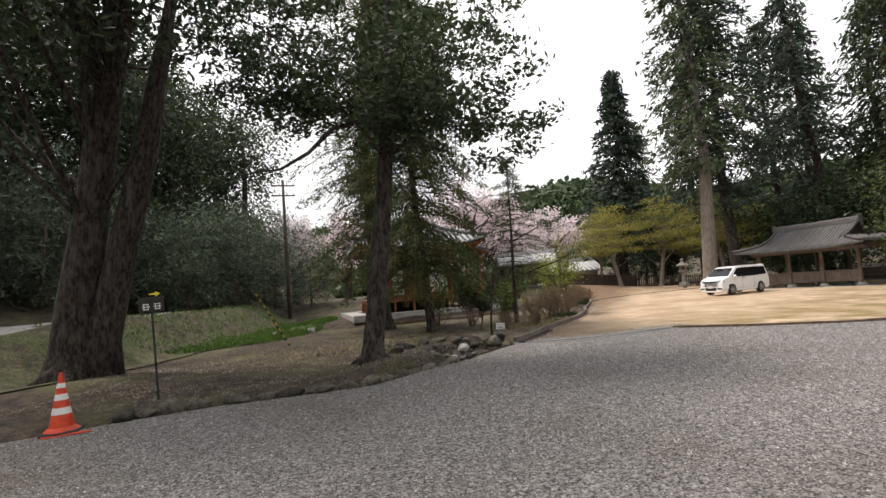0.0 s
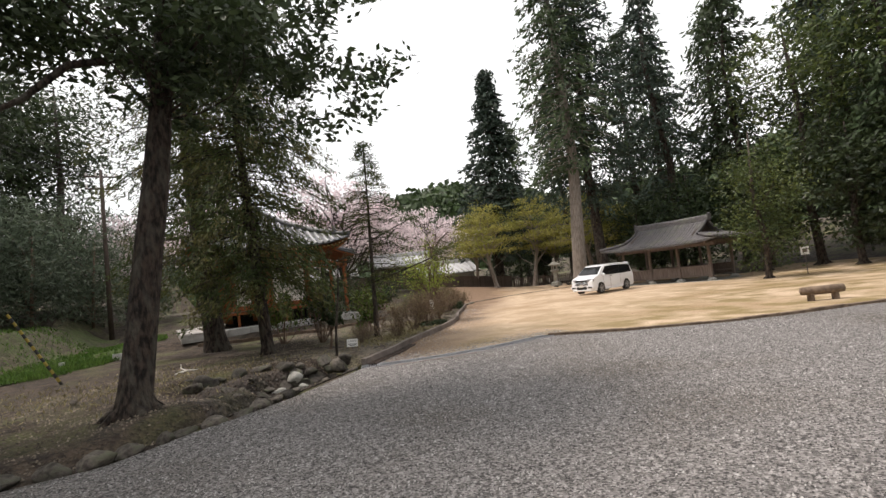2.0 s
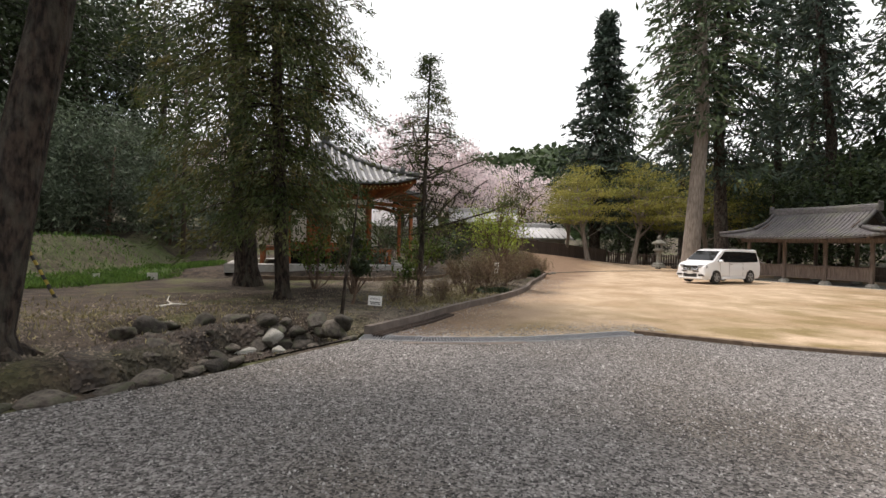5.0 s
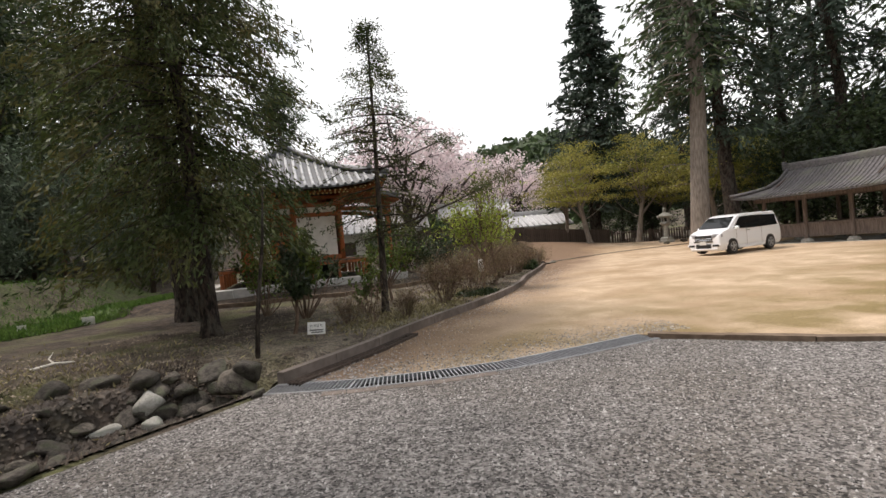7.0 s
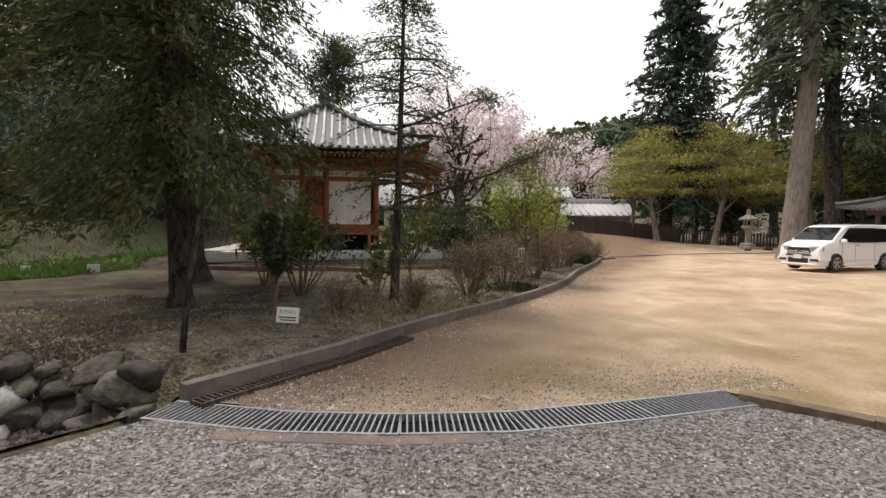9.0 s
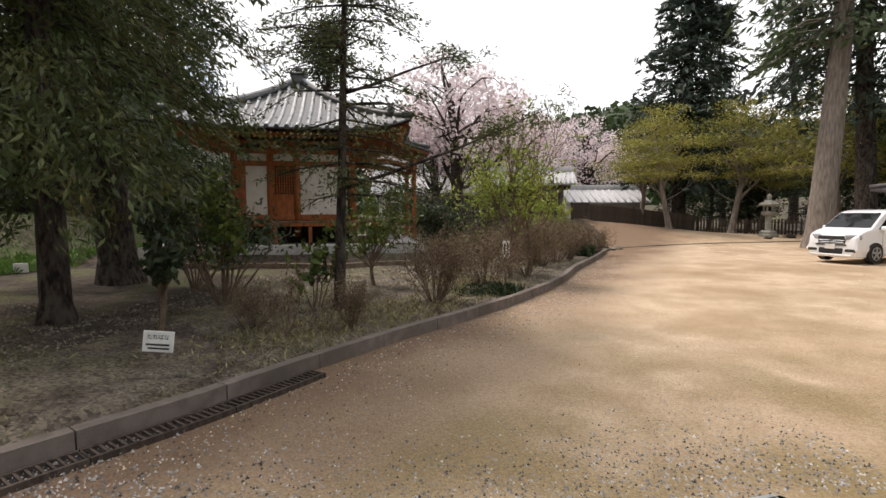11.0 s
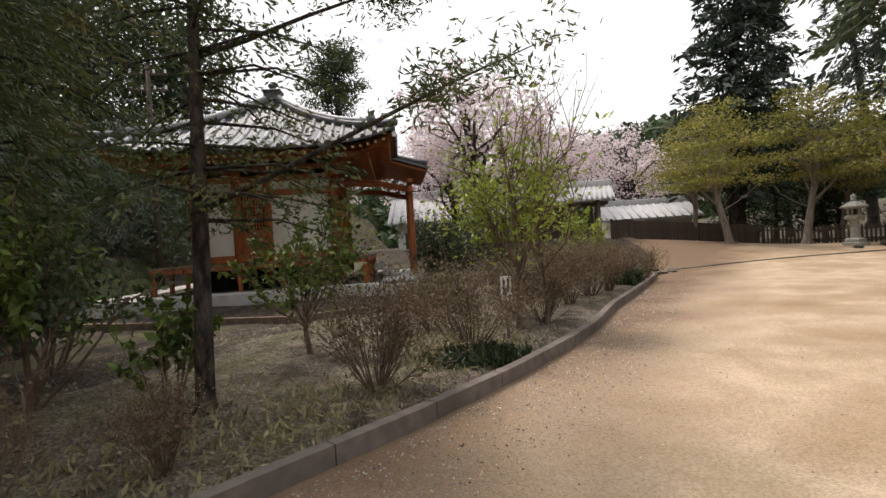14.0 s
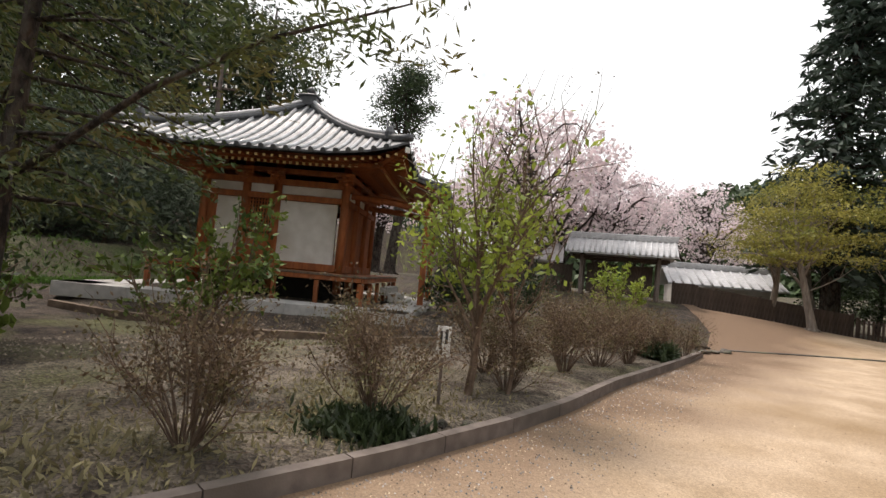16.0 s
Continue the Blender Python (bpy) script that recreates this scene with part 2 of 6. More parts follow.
M_GLASS = material("dark_glass", (0.010, 0.011, 0.012), (0.014, 0.015, 0.016), 0.06, bump=0, spec=0.35)
M_BLACK = material("black_plastic", (0.018, 0.018, 0.018), (0.03, 0.03, 0.03), 0.6, bump=0.1)
M_RUBBER = material("tyre_rubber", (0.02, 0.02, 0.02), (0.035, 0.033, 0.031), 0.85, bump=0.2)
M_CHROME = material("chrome", (0.62, 0.63, 0.65), (0.70, 0.71, 0.73), 0.18, metal=1.0, bump=0)
M_LAMP = material("headlamp_glass", (0.30, 0.31, 0.33), (0.42, 0.43, 0.45), 0.08, bump=0, coat=1.0)
M_RED_LAMP = material("tail_lamp", (0.35, 0.02, 0.02), (0.4, 0.03, 0.03), 0.2, bump=0)
M_ORANGE = material("orange_plastic", (0.62, 0.055, 0.02), (0.72, 0.085, 0.03), 0.55, scale=8, bump=0.05, c3=(0.45, 0.06, 0.03), scale3=5)
M_WHITE = material("white_paint", (0.70, 0.69, 0.66), (0.80, 0.79, 0.76), 0.6, scale=12, bump=0.05)
M_YELLOW = material("yellow_paint", (0.72, 0.60, 0.04), (0.80, 0.68, 0.06), 0.6, bump=0)
M_STRIPE = material("faded_yellow_guard", (0.30, 0.22, 0.04), (0.42, 0.32, 0.06), 0.7, scale=9, bump=0)
M_SIGN_BLACK = material("black_sign", (0.02, 0.018, 0.015), (0.04, 0.036, 0.03), 0.7, bump=0.1)

# ---- building helpers ----
def part(name, bm, mat, parent=None, label="", smooth=False):
    """Links a bmesh as one mesh object, under a parent if given."""
    me = bpy.data.meshes.new(name)
    bm.to_mesh(me)
    bm.free()
    return link_mesh(name, me, mat, parent, label, smooth)


def link_mesh(name, me, mat, parent=None, label="", smooth=False):
    me.materials.append(mat)
    if smooth:
        me.polygons.foreach_set("use_smooth", [True] * len(me.polygons))
    ob = new(name, me)
    if parent:
        ob.parent = parent
    return tagged(ob, label)


def thing(name, m, label, category, group="", kind=""):
    ob = new(name)
    ob.matrix_world = m
    return tagged(ob, label, category, group, kind)


def bm_box(bm, cx, cy, cz, sx, sy, sz, bevel=0.0, rz=0.0, m=None):
    """A box about its centre, sizes full, edges bevelled."""
    mat4 = pose(cx, cy, cz, 0, 0, rz) @ Matrix.Diagonal((sx, sy, sz, 1))
    if m:
        mat4 = m @ mat4
    made = bmesh.ops.create_cube(bm, size=1, matrix=mat4)["verts"]
    if bevel:
        edges = list({e for v in made for e in v.link_edges})
        bmesh.ops.bevel(bm, geom=edges, offset=bevel, segments=1, affect="EDGES", profile=0.5)
    return bm


def box(cx, cy, cz, sx, sy, sz, bevel=0.0, rz=0.0):
    return bm_box(bmesh.new(), cx, cy, cz, sx, sy, sz, bevel, rz)


def bm_tube(bm, pts, radii, sides=8, cap=True):
    """A tapered tube along points."""
    rings = []
    pts = [Vector(p) for p in pts]
    for i, p in enumerate(pts):
        d = (pts[min(i + 1, len(pts) - 1)] - pts[max(i - 1, 0)]).normalized()
        a = d.cross(Vector((0.31, 0.95, 0.05)))
        if a.length < 0.1:
            a = d.cross(Vector((1, 0, 0)))
        a.normalize()
        b = d.cross(a)
        rings.append([bm.verts.new(p + (a * math.cos(k) + b * math.sin(k)) * radii[i]) for k in [2 * math.pi * s / sides for s in range(sides)]])
    for r0, r1 in zip(rings, rings[1:]):
        for s in range(sides):
            bm.faces.new((r0[s], r0[(s + 1) % sides], r1[(s + 1) % sides], r1[s]))
    if cap:
        bm.faces.new(rings[0][::-1])
        bm.faces.new(rings[-1])
    return bm


def tube(pts, radii, sides=8):
    return bm_tube(bmesh.new(), pts, radii, sides)


def bm_lathe(bm, profile, sides=16, centre=(0, 0)):
    """Turns (radius, z) pairs round an upright axis."""
    rings = [[bm.verts.new((centre[0] + r * math.cos(2 * math.pi * s / sides), centre[1] + r * math.sin(2 * math.pi * s / sides), z)) for s in range(sides)] for r, z in profile]
    for r0, r1 in zip(rings, rings[1:]):
        for s in range(sides):
            bm.faces.new((r0[s], r0[(s + 1) % sides], r1[(s + 1) % sides], r1[s]))
    bm.faces.new(rings[0][::-1])
    bm.faces.new(rings[-1])
    return bm


def lathe(profile, sides=16):
    return bm_lathe(bmesh.new(), profile, sides)


def prism(outline, axis_lo, axis_hi, plane="xz"):
    """A flat outline pushed from axis_lo to axis_hi across its plane."""
    bm = bmesh.new()
    put = {"xz": lambda a, b, d: (a, d, b), "yz": lambda a, b, d: (d, a, b), "xy": lambda a, b, d: (a, b, d)}[plane]
    lo = [bm.verts.new(put(a, b, axis_lo)) for a, b in outline]
    hi = [bm.verts.new(put(a, b, axis_hi)) for a, b in outline]
    bm.faces.new(lo)
    bm.faces.new(hi[::-1])
    for i in range(len(lo)):
        j = (i + 1) % len(lo)
        bm.faces.new((lo[j], lo[i], hi[i], hi[j]))
    bmesh.ops.recalc_face_normals(bm, faces=bm.faces)
    return bm


def raw_mesh(name, verts, faces):
    """A mesh straight from numpy arrays: verts (n, 3), faces (m, k)."""
    verts, faces = np.asarray(verts, np.float32), np.asarray(faces, np.int32)
    me = bpy.data.meshes.new(name)
    me.vertices.add(len(verts))
    me.vertices.foreach_set("co", verts.ravel())
    k = faces.shape[1]
    me.loops.add(faces.size)
    me.loops.foreach_set("vertex_index", faces.ravel())
    me.polygons.add(len(faces))
    me.polygons.foreach_set("loop_start", np.arange(0, faces.size, k, dtype=np.int32))
    me.polygons.foreach_set("loop_total", np.full(len(faces), k, np.int32))
    me.update(calc_edges=True)
    return me


# ---- the lie of the land ----
KERB = [(0.62, 13.22), (1.0, 13.85), (1.5, 14.65), (2.02, 15.7), (2.75, 17.0), (3.5, 18.15), (4.33, 19.6), (5.03, 21.05), (5.5, 22.2), (6.12, 24.2), (7.45, 27.6), (8.5, 30.5)]
DRAIN = [(0.55, 13.02), (1.6, 12.85), (2.43, 12.86), (3.27, 12.96), (4.18, 13.23), (5.28, 13.62)]
LAWN_EDGE = [(5.28, 13.62), (6.0, 13.02), (6.7, 12.5), (7.8, 11.95), (8.95, 11.5), (10.3, 11.2), (12.0, 11.0), (14.0, 10.6), (20.0, 8.6), (27.0, 5.5)]
GRAVEL_EDGE = [(-20.0, -3.0), (-12.0, 3.6), (-8.0, 6.5), (-6.5, 7.35), (-5.4, 7.9), (-4.1, 8.2), (-2.75, 8.55), (-1.5, 9.65), (-0.6, 11.15), (-0.02, 12.0), (0.54, 12.75)]
BANK_FOOT = [(-15.0, 4.0), (-11.4, 9.0), (-10.1, 12.0), (-9.9, 16.0), (-9.8, 20.0), (-9.3, 23.0), (-9.2, 27.0), (-11.0, 34.0), (-14.0, 50.0)]


def resample(line, n):
    pts = np.array(line, float)
    s = np.concatenate([[0], np.cumsum(np.hypot(*np.diff(pts, axis=0).T))])
    u = np.linspace(0, s[-1], n)
    return np.stack([np.interp(u, s, pts[:, 0]), np.interp(u, s, pts[:, 1])], 1)


def side_of(line, x, y):
    """Signed distance to a line, positive to its left."""
    best = np.full(len(x), 1e9)
    sign = np.ones(len(x))
    for (ax, ay), (bx, by) in zip(line, line[1:]):
        ex, ey = bx - ax, by - ay
        t = np.clip(((x - ax) * ex + (y - ay) * ey) / (ex * ex + ey * ey), 0, 1)
        d = np.hypot(x - ax - t * ex, y - ay - t * ey)
        cross = ex * (y - ay) - ey * (x - ax)
        nearer = d < best - 1e-9
        best = np.where(nearer, d, best)
        sign = np.where(nearer, np.sign(cross), sign)
    return best * sign


def smooth_step(v):
    v = np.clip(v, 0, 1)
    return v * v * (3 - 2 * v)


def wave(x, y, s, seed=0.0):
    return (np.sin(x * s + 1.3 + seed) * np.cos(y * s * 0.83 + 2.1 * seed) + 0.5 * np.sin(x * s * 2.3 - y * s * 1.7 + seed)) / 1.5


LEFT_LINE = GRAVEL_EDGE + KERB[1:] + [(9.6, 35.0), (10.8, 44.0), (13.0, 70.0)]


def rise(x, y):
    """The far end of the yard climbs towards the gate, less so by the wood."""
    return (0.35 + 0.75 * smooth_step((19.0 - x) / 10.0)) * smooth_step((y - 31.0) / 10.0)


def gz(x, y):
    """Height of the ground, for arrays."""
    x, y = np.atleast_1d(np.asarray(x, float)), np.atleast_1d(np.asarray(y, float))
    left = side_of(LEFT_LINE, x, y)
    bed = smooth_step(left / 0.35)
    z = bed * (0.10 + 0.05 * smooth_step((left - 0.5) / 3)) + bed * 0.03 * wave(x, y, 2.1)
    # the ditch beside the gravel, deepest at the drain's mouth
    along = smooth_step((x + 5.0) / 4.0) * smooth_step((0.9 - x) / 0.5) * smooth_step((14.2 - y) / 0.8)
    wide = 0.85 + 0.85 * np.clip((0.4 - x) / 1.6, 0, 1) * smooth_step((y - 11.2) / 1.0)
    ditch = smooth_step((left - 0.1) / 0.4) * smooth_step((wide - left) / 0.3) * along
    z = z - ditch * 0.36
    # earth mound behind the ditch
    z = z + 0.10 * np.exp(-(((x + 0.9) / 1.6) ** 2 + ((y - 14.3) / 1.1) ** 2))
    z = z + 0.16 * np.exp(-(((x + 2.4) / 1.1) ** 2 + ((y - 10.1) / 1.0) ** 2))
    z = z + 0.12 * np.exp(-(((x + 9.5) / 1.8) ** 2 + ((y - 10.6) / 1.8) ** 2))
    # road bank
    foot = side_of(BANK_FOOT, x, y)
    high = 1.35 * smooth_step((y - 7.0) / 7.0)
    z = z + high * smooth_step(foot / 2.6) + 0.1 * wave(x, y, 1.3, 2.0) * smooth_step(foot / 2) * smooth_step((4 - foot) / 2)
    z = z + smooth_step((foot - 7.5) / 14.0) * 5.0 * smooth_step((y + 10) / 25)
    # low terrace in front of the hall
    z = z + 0.26 * smooth_step((y - 23.4 - 0.45 * np.maximum(x, 0.0)) / 0.9) * smooth_step((5.2 - x) / 2.0) * smooth_step((x + 9.5) / 2.0) * smooth_step((36.0 - y) / 3.0)
    # the yard climbs gently at its far end; the wood on the right climbs behind the pavilion
    z = z + rise(x, y)
    z = z + 3.5 * smooth_step((x - 27.0) / 25.0)
    return z


def gzp(x, y):
    return float(gz([x], [y])[0])


def sheet(name, a, b, ns, nt, mat, lift=0.02, label="", category=""):
    """Ground cover between two lines, following the land."""
    la, lb = resample(a, ns), resample(b, ns)
    t = np.linspace(0, 1, nt)[None, :, None]
    p = la[:, None] * (1 - t) + lb[:, None] * t
    z = gz(p[..., 0].ravel(), p[..., 1].ravel()) + lift
    v = np.column_stack([p.reshape(-1, 2), z])
    i, j = np.meshgrid(np.arange(ns - 1), np.arange(nt - 1), indexing="ij")
    k = (i * nt + j).ravel()
    return tagged(link_mesh(name, raw_mesh(name, v, np.column_stack([k, k + 1, k + nt + 1, k + nt])), mat, smooth=True), label, category, kind="structure")


far = lambda a, b, n: np.sign(a) * np.geomspace(abs(a), abs(b), n)
gx = np.concatenate([far(-900, -31, 16), np.arange(-30, 40, 0.3), far(41, 900, 16)])
gy = np.concatenate([far(-700, -16, 12), np.arange(-15, 62, 0.3), far(63, 1200, 16)])
fine = np.arange(-3.6, 5.9, 0.1)
gx = np.unique(np.concatenate([gx[(gx < -3.6) | (gx > 5.9)], fine]))
fine = np.arange(7.6, 15.2, 0.1)
gy = np.unique(np.concatenate([gy[(gy < 7.6) | (gy > 15.2)], fine]))
mx, my = np.meshgrid(gx, gy, indexing="ij")
hz = gz(mx.ravel(), my.ravel()) - 0.015
trench = np.minimum(np.abs(side_of(DRAIN, mx.ravel(), my.ravel())), np.abs(side_of([(x + 0.17, y - 0.1) for x, y in KERB[:4]], mx.ravel(), my.ravel())) + 0.12)
hz = hz - 0.34 * (trench < 0.25)
n_y = len(gy)
gi, gj = np.meshgrid(np.arange(len(gx) - 1), np.arange(n_y - 1), indexing="ij")
gk = (gi * n_y + gj).ravel()
ground = link_mesh("ground", raw_mesh("ground", np.column_stack([mx.ravel(), my.ravel(), hz]), np.column_stack([gk, gk + n_y, gk + n_y + 1, gk + 1])), M_SOIL, smooth=True)
tagged(ground, "brown bare soil with moss, twigs and sparse dry grass", "ground", kind="structure")

DRAIN_S = resample(DRAIN, 40) - np.array([0.0, 0.19])
FRONT = GRAVEL_EDGE + [tuple(q) for q in DRAIN_S[1:]]
sheet("gravel_ground", FRONT, [(-20, -14), (0, -14), (18, -10)], 160, 60, M_GRAVEL, 0.014, "grey crushed gravel forecourt beside the stone edging", "gravel")
sheet("gravel_side", [tuple(DRAIN_S[-1])] + LAWN_EDGE[1:], [(5.26, 13.37), (18.0, -10.0)], 160, 40, M_GRAVEL, 0.013, "grey crushed gravel along the lawn edging", "gravel")
def flat_area(name, outline, z, mat, label, category):
    bm = bmesh.new()
    bmesh.ops.triangulate(bm, faces=[bm.faces.new([bm.verts.new((x, y, z)) for x, y in outline])])
    return tagged(part(name, bm, mat), label, category, kind="structure")


SAND = "pale yellow packed sand yard with thin dry turf"
near_kerb = [(x + 0.04, y - 0.02) for x, y in KERB[1:] if y < 28] + [(7.78, 28.4)]
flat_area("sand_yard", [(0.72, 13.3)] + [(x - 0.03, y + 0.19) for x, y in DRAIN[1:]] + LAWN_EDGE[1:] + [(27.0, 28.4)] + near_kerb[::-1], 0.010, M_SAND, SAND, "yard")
sheet("sand_yard_far", [(7.78, 28.4), (8.05, 29.2), (8.54, 30.5), (9.6, 35.0), (9.4, 41.0)], [(27.0, 28.4), (27.0, 30.0), (26.5, 34.0), (24.0, 38.5), (20.0, 42.0)], 60, 50, M_SAND, 0.010, SAND, "yard")
sheet("sand_yard_side", [(27.0, 5.5), (27.0, 28.4)], [(32.0, 3.5), (31.0, 28.4)], 40, 12, M_SAND, 0.010, SAND, "yard")
bed_left = [(-1.0, 13.9), (-0.6, 15.0), (-0.4, 17.0), (-0.2, 19.5), (0.6, 22.2), (2.2, 24.2), (4.0, 26.5), (6.0, 29.6)]
sheet("planting_bed", [(x - 0.1, y + 0.06) for x, y in KERB], bed_left, 60, 24, M_BED, 0.006, "dry brown planting bed with leaf litter and dry grass", "planting bed")
sheet("grass_bank", [(x + 0.4, y) for x, y in BANK_FOOT[1:8]], [(x - 2.7, y + 0.6) for x, y in BANK_FOOT[1:8]], 80, 16, M_BANK, 0.02, "brown and dull green earth bank below the lane", "bank")
sheet("grass_patch", [(-9.9, 17.5), (-9.6, 20.0), (-9.0, 23.0), (-8.9, 27.0)], [(-8.6, 17.6), (-7.6, 20.0), (-6.9, 22.5), (-7.7, 27.0)], 40, 14, M_GRASS, 0.02, "bright green grass below the bank", "grass")
sheet("lane", [(-17.5, -1.0), (-15.2, 5.0), (-13.0, 10.0), (-12.5, 13.0), (-12.4, 17.0), (-12.2, 21.0), (-12.6, 25.0)], [(-26.0, 2.0), (-21.0, 8.0), (-18.5, 12.5), (-17.5, 15.5), (-17.0, 18.5), (-16.6, 22.0), (-16.4, 25.5)], 70, 12, M_ROAD, 0.03, "pale packed lane on top of the bank", "lane")


# wet mud in the ditch
mud_a = [(x - 0.12, y + 0.06) for x, y in GRAVEL_EDGE[7:]]
sheet("ditch_bed", mud_a, [(-2.6, 10.9), (-2.5, 12.4), (-1.5, 13.5), (0.1, 13.5)], 60, 40, M_MUD, 0.004, "dark wet muddy bed of the ditch", "ditch")

# ---- kerb, drain, edgings ----
def ribbon(line, n, half, z0, z1, flat=None):
    """A wall of width 2*half along a line, between heights z0 and z1 above flat or the ground."""
    p = resample(line, n)
    t = np.gradient(p, axis=0)
    t /= np.linalg.norm(t, axis=1)[:, None]
    nrm = np.column_stack([-t[:, 1], t[:, 0]])
    bm = bmesh.new()
    rows = []
    for q, m in zip(p, nrm):
        base = gzp(q[0] - m[0] * 0.3, q[1] - m[1] * 0.3) if flat is None else flat
        l, r = q + m * half, q - m * half
        rows.append([bm.verts.new((*l, base + z0)), bm.verts.new((*l, base + z1)), bm.verts.new((*r, base + z1)), bm.verts.new((*r, base + z0))])
    for a, b in zip(rows, rows[1:]):
        for k in range(4):
            bm.faces.new((a[k], a[(k + 1) % 4], b[(k + 1) % 4], b[k]))
    bm.faces.new(rows[0])
    bm.faces.new(rows[-1][::-1])
    bmesh.ops.recalc_face_normals(bm, faces=bm.faces)
    return bm


kerb = thing("kerb", pose(0, 0, 0), "brown-grey concrete kerb between planting bed and sand yard", "kerb", kind="structure")
kp = resample(KERB, 300)
kerb_len = float(np.hypot(*np.diff(kp, axis=0).T).sum())
n_seg = int(kerb_len / 1.0)
for s in range(n_seg):
    a, b = int(s * 299 / n_seg), int((s + 1) * 299 / n_seg)
    seg = kp[a:b + 1]
    d = (seg[-1] - seg[0]) / np.linalg.norm(seg[-1] - seg[0])
    seg = [tuple(seg[0] + d * 0.006)] + [tuple(q) for q in seg[4:-4:4]] + [tuple(seg[-1] - d * 0.006)]
    part("kerb_block", ribbon(seg, 6, 0.055, -0.12, 0.155, flat=float(rise(*seg[0]))), M_CONCRETE, kerb)

# steel grating across the path, in lengths
drain = thing("drain_grating", pose(0, 0, 0), "galvanised steel drain grating at the end of the gravel", "drain", kind="structure")
# solid core whose black colour stands in for shade under the bars
part("drain_channel", ribbon(DRAIN, 30, 0.205, -0.3, -0.045, flat=0.0), M_PAINTED_SHADE, drain, "solid drain core painted near-black for the shade in the channel")
part("drain_lip", ribbon([(1.2, 12.58), (2.4, 12.56), (3.1, 12.66)], 12, 0.07, -0.1, 0.019, flat=0.0), M_CONCRETE, drain, "concrete lip")


def grating(line, width, parent, mat, pitch=0.034, slim=0.0045, up=0.0):
    p = resample(line, 200)
    length = float(np.hypot(*np.diff(p, axis=0).T).sum())
    panels = max(1, round(length / 1.0))
    for k in range(panels):
        seg = p[int(k * 199 / panels):int((k + 1) * 199 / panels) + 1]
        seg = resample(seg, 24)
        seg[0] += (seg[1] - seg[0]) * 0.12
        seg[-1] -= (seg[-1] - seg[-2]) * 0.12
        t = np.gradient(seg, axis=0)
        t /= np.linalg.norm(t, axis=1)[:, None]
        nrm = np.column_stack([-t[:, 1], t[:, 0]])
        fr = bmesh.new()
        for sgn in (-1, 1):
            tmp = ribbon(seg + nrm * sgn * (width / 2 - 0.014), 12, 0.012, -0.04, 0.022, flat=up)
            me = bpy.data.meshes.new("tmp")
            tmp.to_mesh(me)
            tmp.free()
            fr.from_mesh(me)
            bpy.data.meshes.remove(me)
        panel = part("grating_frame", fr, mat, parent)
        bars = bmesh.new()
        fine_seg = resample(seg, max(4, int(length / panels / pitch)))
        ft = np.gradient(fine_seg, axis=0)
        for q, d in zip(fine_seg, ft):
            ang = math.degrees(math.atan2(d[1], d[0]))
            bm_box(bars, q[0], q[1], up + 0.006, slim * 2, width - 0.05, 0.022, rz=ang)
        part("grating_infill", bars, mat, panel)


grating(DRAIN, 0.40, drain, M_STEEL, 0.045, 0.006)
gutter = thing("gutter_grating", pose(0, 0, 0), "dark narrow gutter grating along the kerb", "drain", kind="structure")
GUTTER = [(x + 0.17, y - 0.1) for x, y in resample(KERB[:4], 12)]
# black strip paints in the gutter's shade
part("gutter_channel", ribbon(GUTTER, 20, 0.095, -0.2, 0.026, flat=0.0), M_PAINTED_SHADE, gutter, "black strip painted for the shade in the gutter channel")
grating(GUTTER, 0.2, gutter, M_WOOD_DARK, 0.05, 0.008, 0.03)


def stone_mesh(name, rng, squash=0.65, lumps=0.16, level=3):
    """A weathered field stone: a lumpy ball cut by a few random planes."""
    bm = bmesh.new()
    bmesh.ops.create_icosphere(bm, subdivisions=level, radius=0.5)
    off = Vector((rng.uniform(0, 50), rng.uniform(0, 50), rng.uniform(0, 50)))
    cuts = []
    for _ in range(10):
        d = Vector((rng.gauss(0, 1), rng.gauss(0, 1), rng.gauss(0, 1))).normalized()
        cuts.append((d, rng.uniform(0.5, 0.86)))
    for v in bm.verts:
        d = v.co.normalized()
        f = 1 + lumps * 1.6 * noise.noise(d * 1.3 + off)
        for c, lim in cuts:
            k = d.dot(c)
            if k > 0.05:
                f = min(f, lim / k + 0.04)
        f += lumps * 0.35 * noise.noise(d * 4.5 + off) + lumps * 0.15 * noise.noise(d * 10 + off)
        v.co = Vector((d.x, d.y, d.z * squash)) * 0.5 * f
    me = bpy.data.meshes.new(name)
    bm.to_mesh(me)
    bm.free()
    me.materials.append(M_STONE)
    me.polygons.foreach_set("use_smooth", [True] * len(me.polygons))
    return me


rng = random.Random(5)
STONES = [stone_mesh("stone", rng, rng.uniform(0.6, 0.95), rng.uniform(0.14, 0.24)) for _ in range(12)]


def lay_stone(x, y, sx, sy, sz, label, group, sink=0.25, tilt=12, z=None):
    ob = new("stone", rng.choice(STONES))
    base = gzp(x, y) if z is None else z
    ob.matrix_world = pose(x, y, base + sz * (0.5 - sink) * 0.7, rng.uniform(-tilt, tilt), rng.uniform(-tilt, tilt), rng.uniform(0, 360)) @ Matrix.Diagonal((sx, sy, sz, 1))
    return tagged(ob, label, "stone", group)


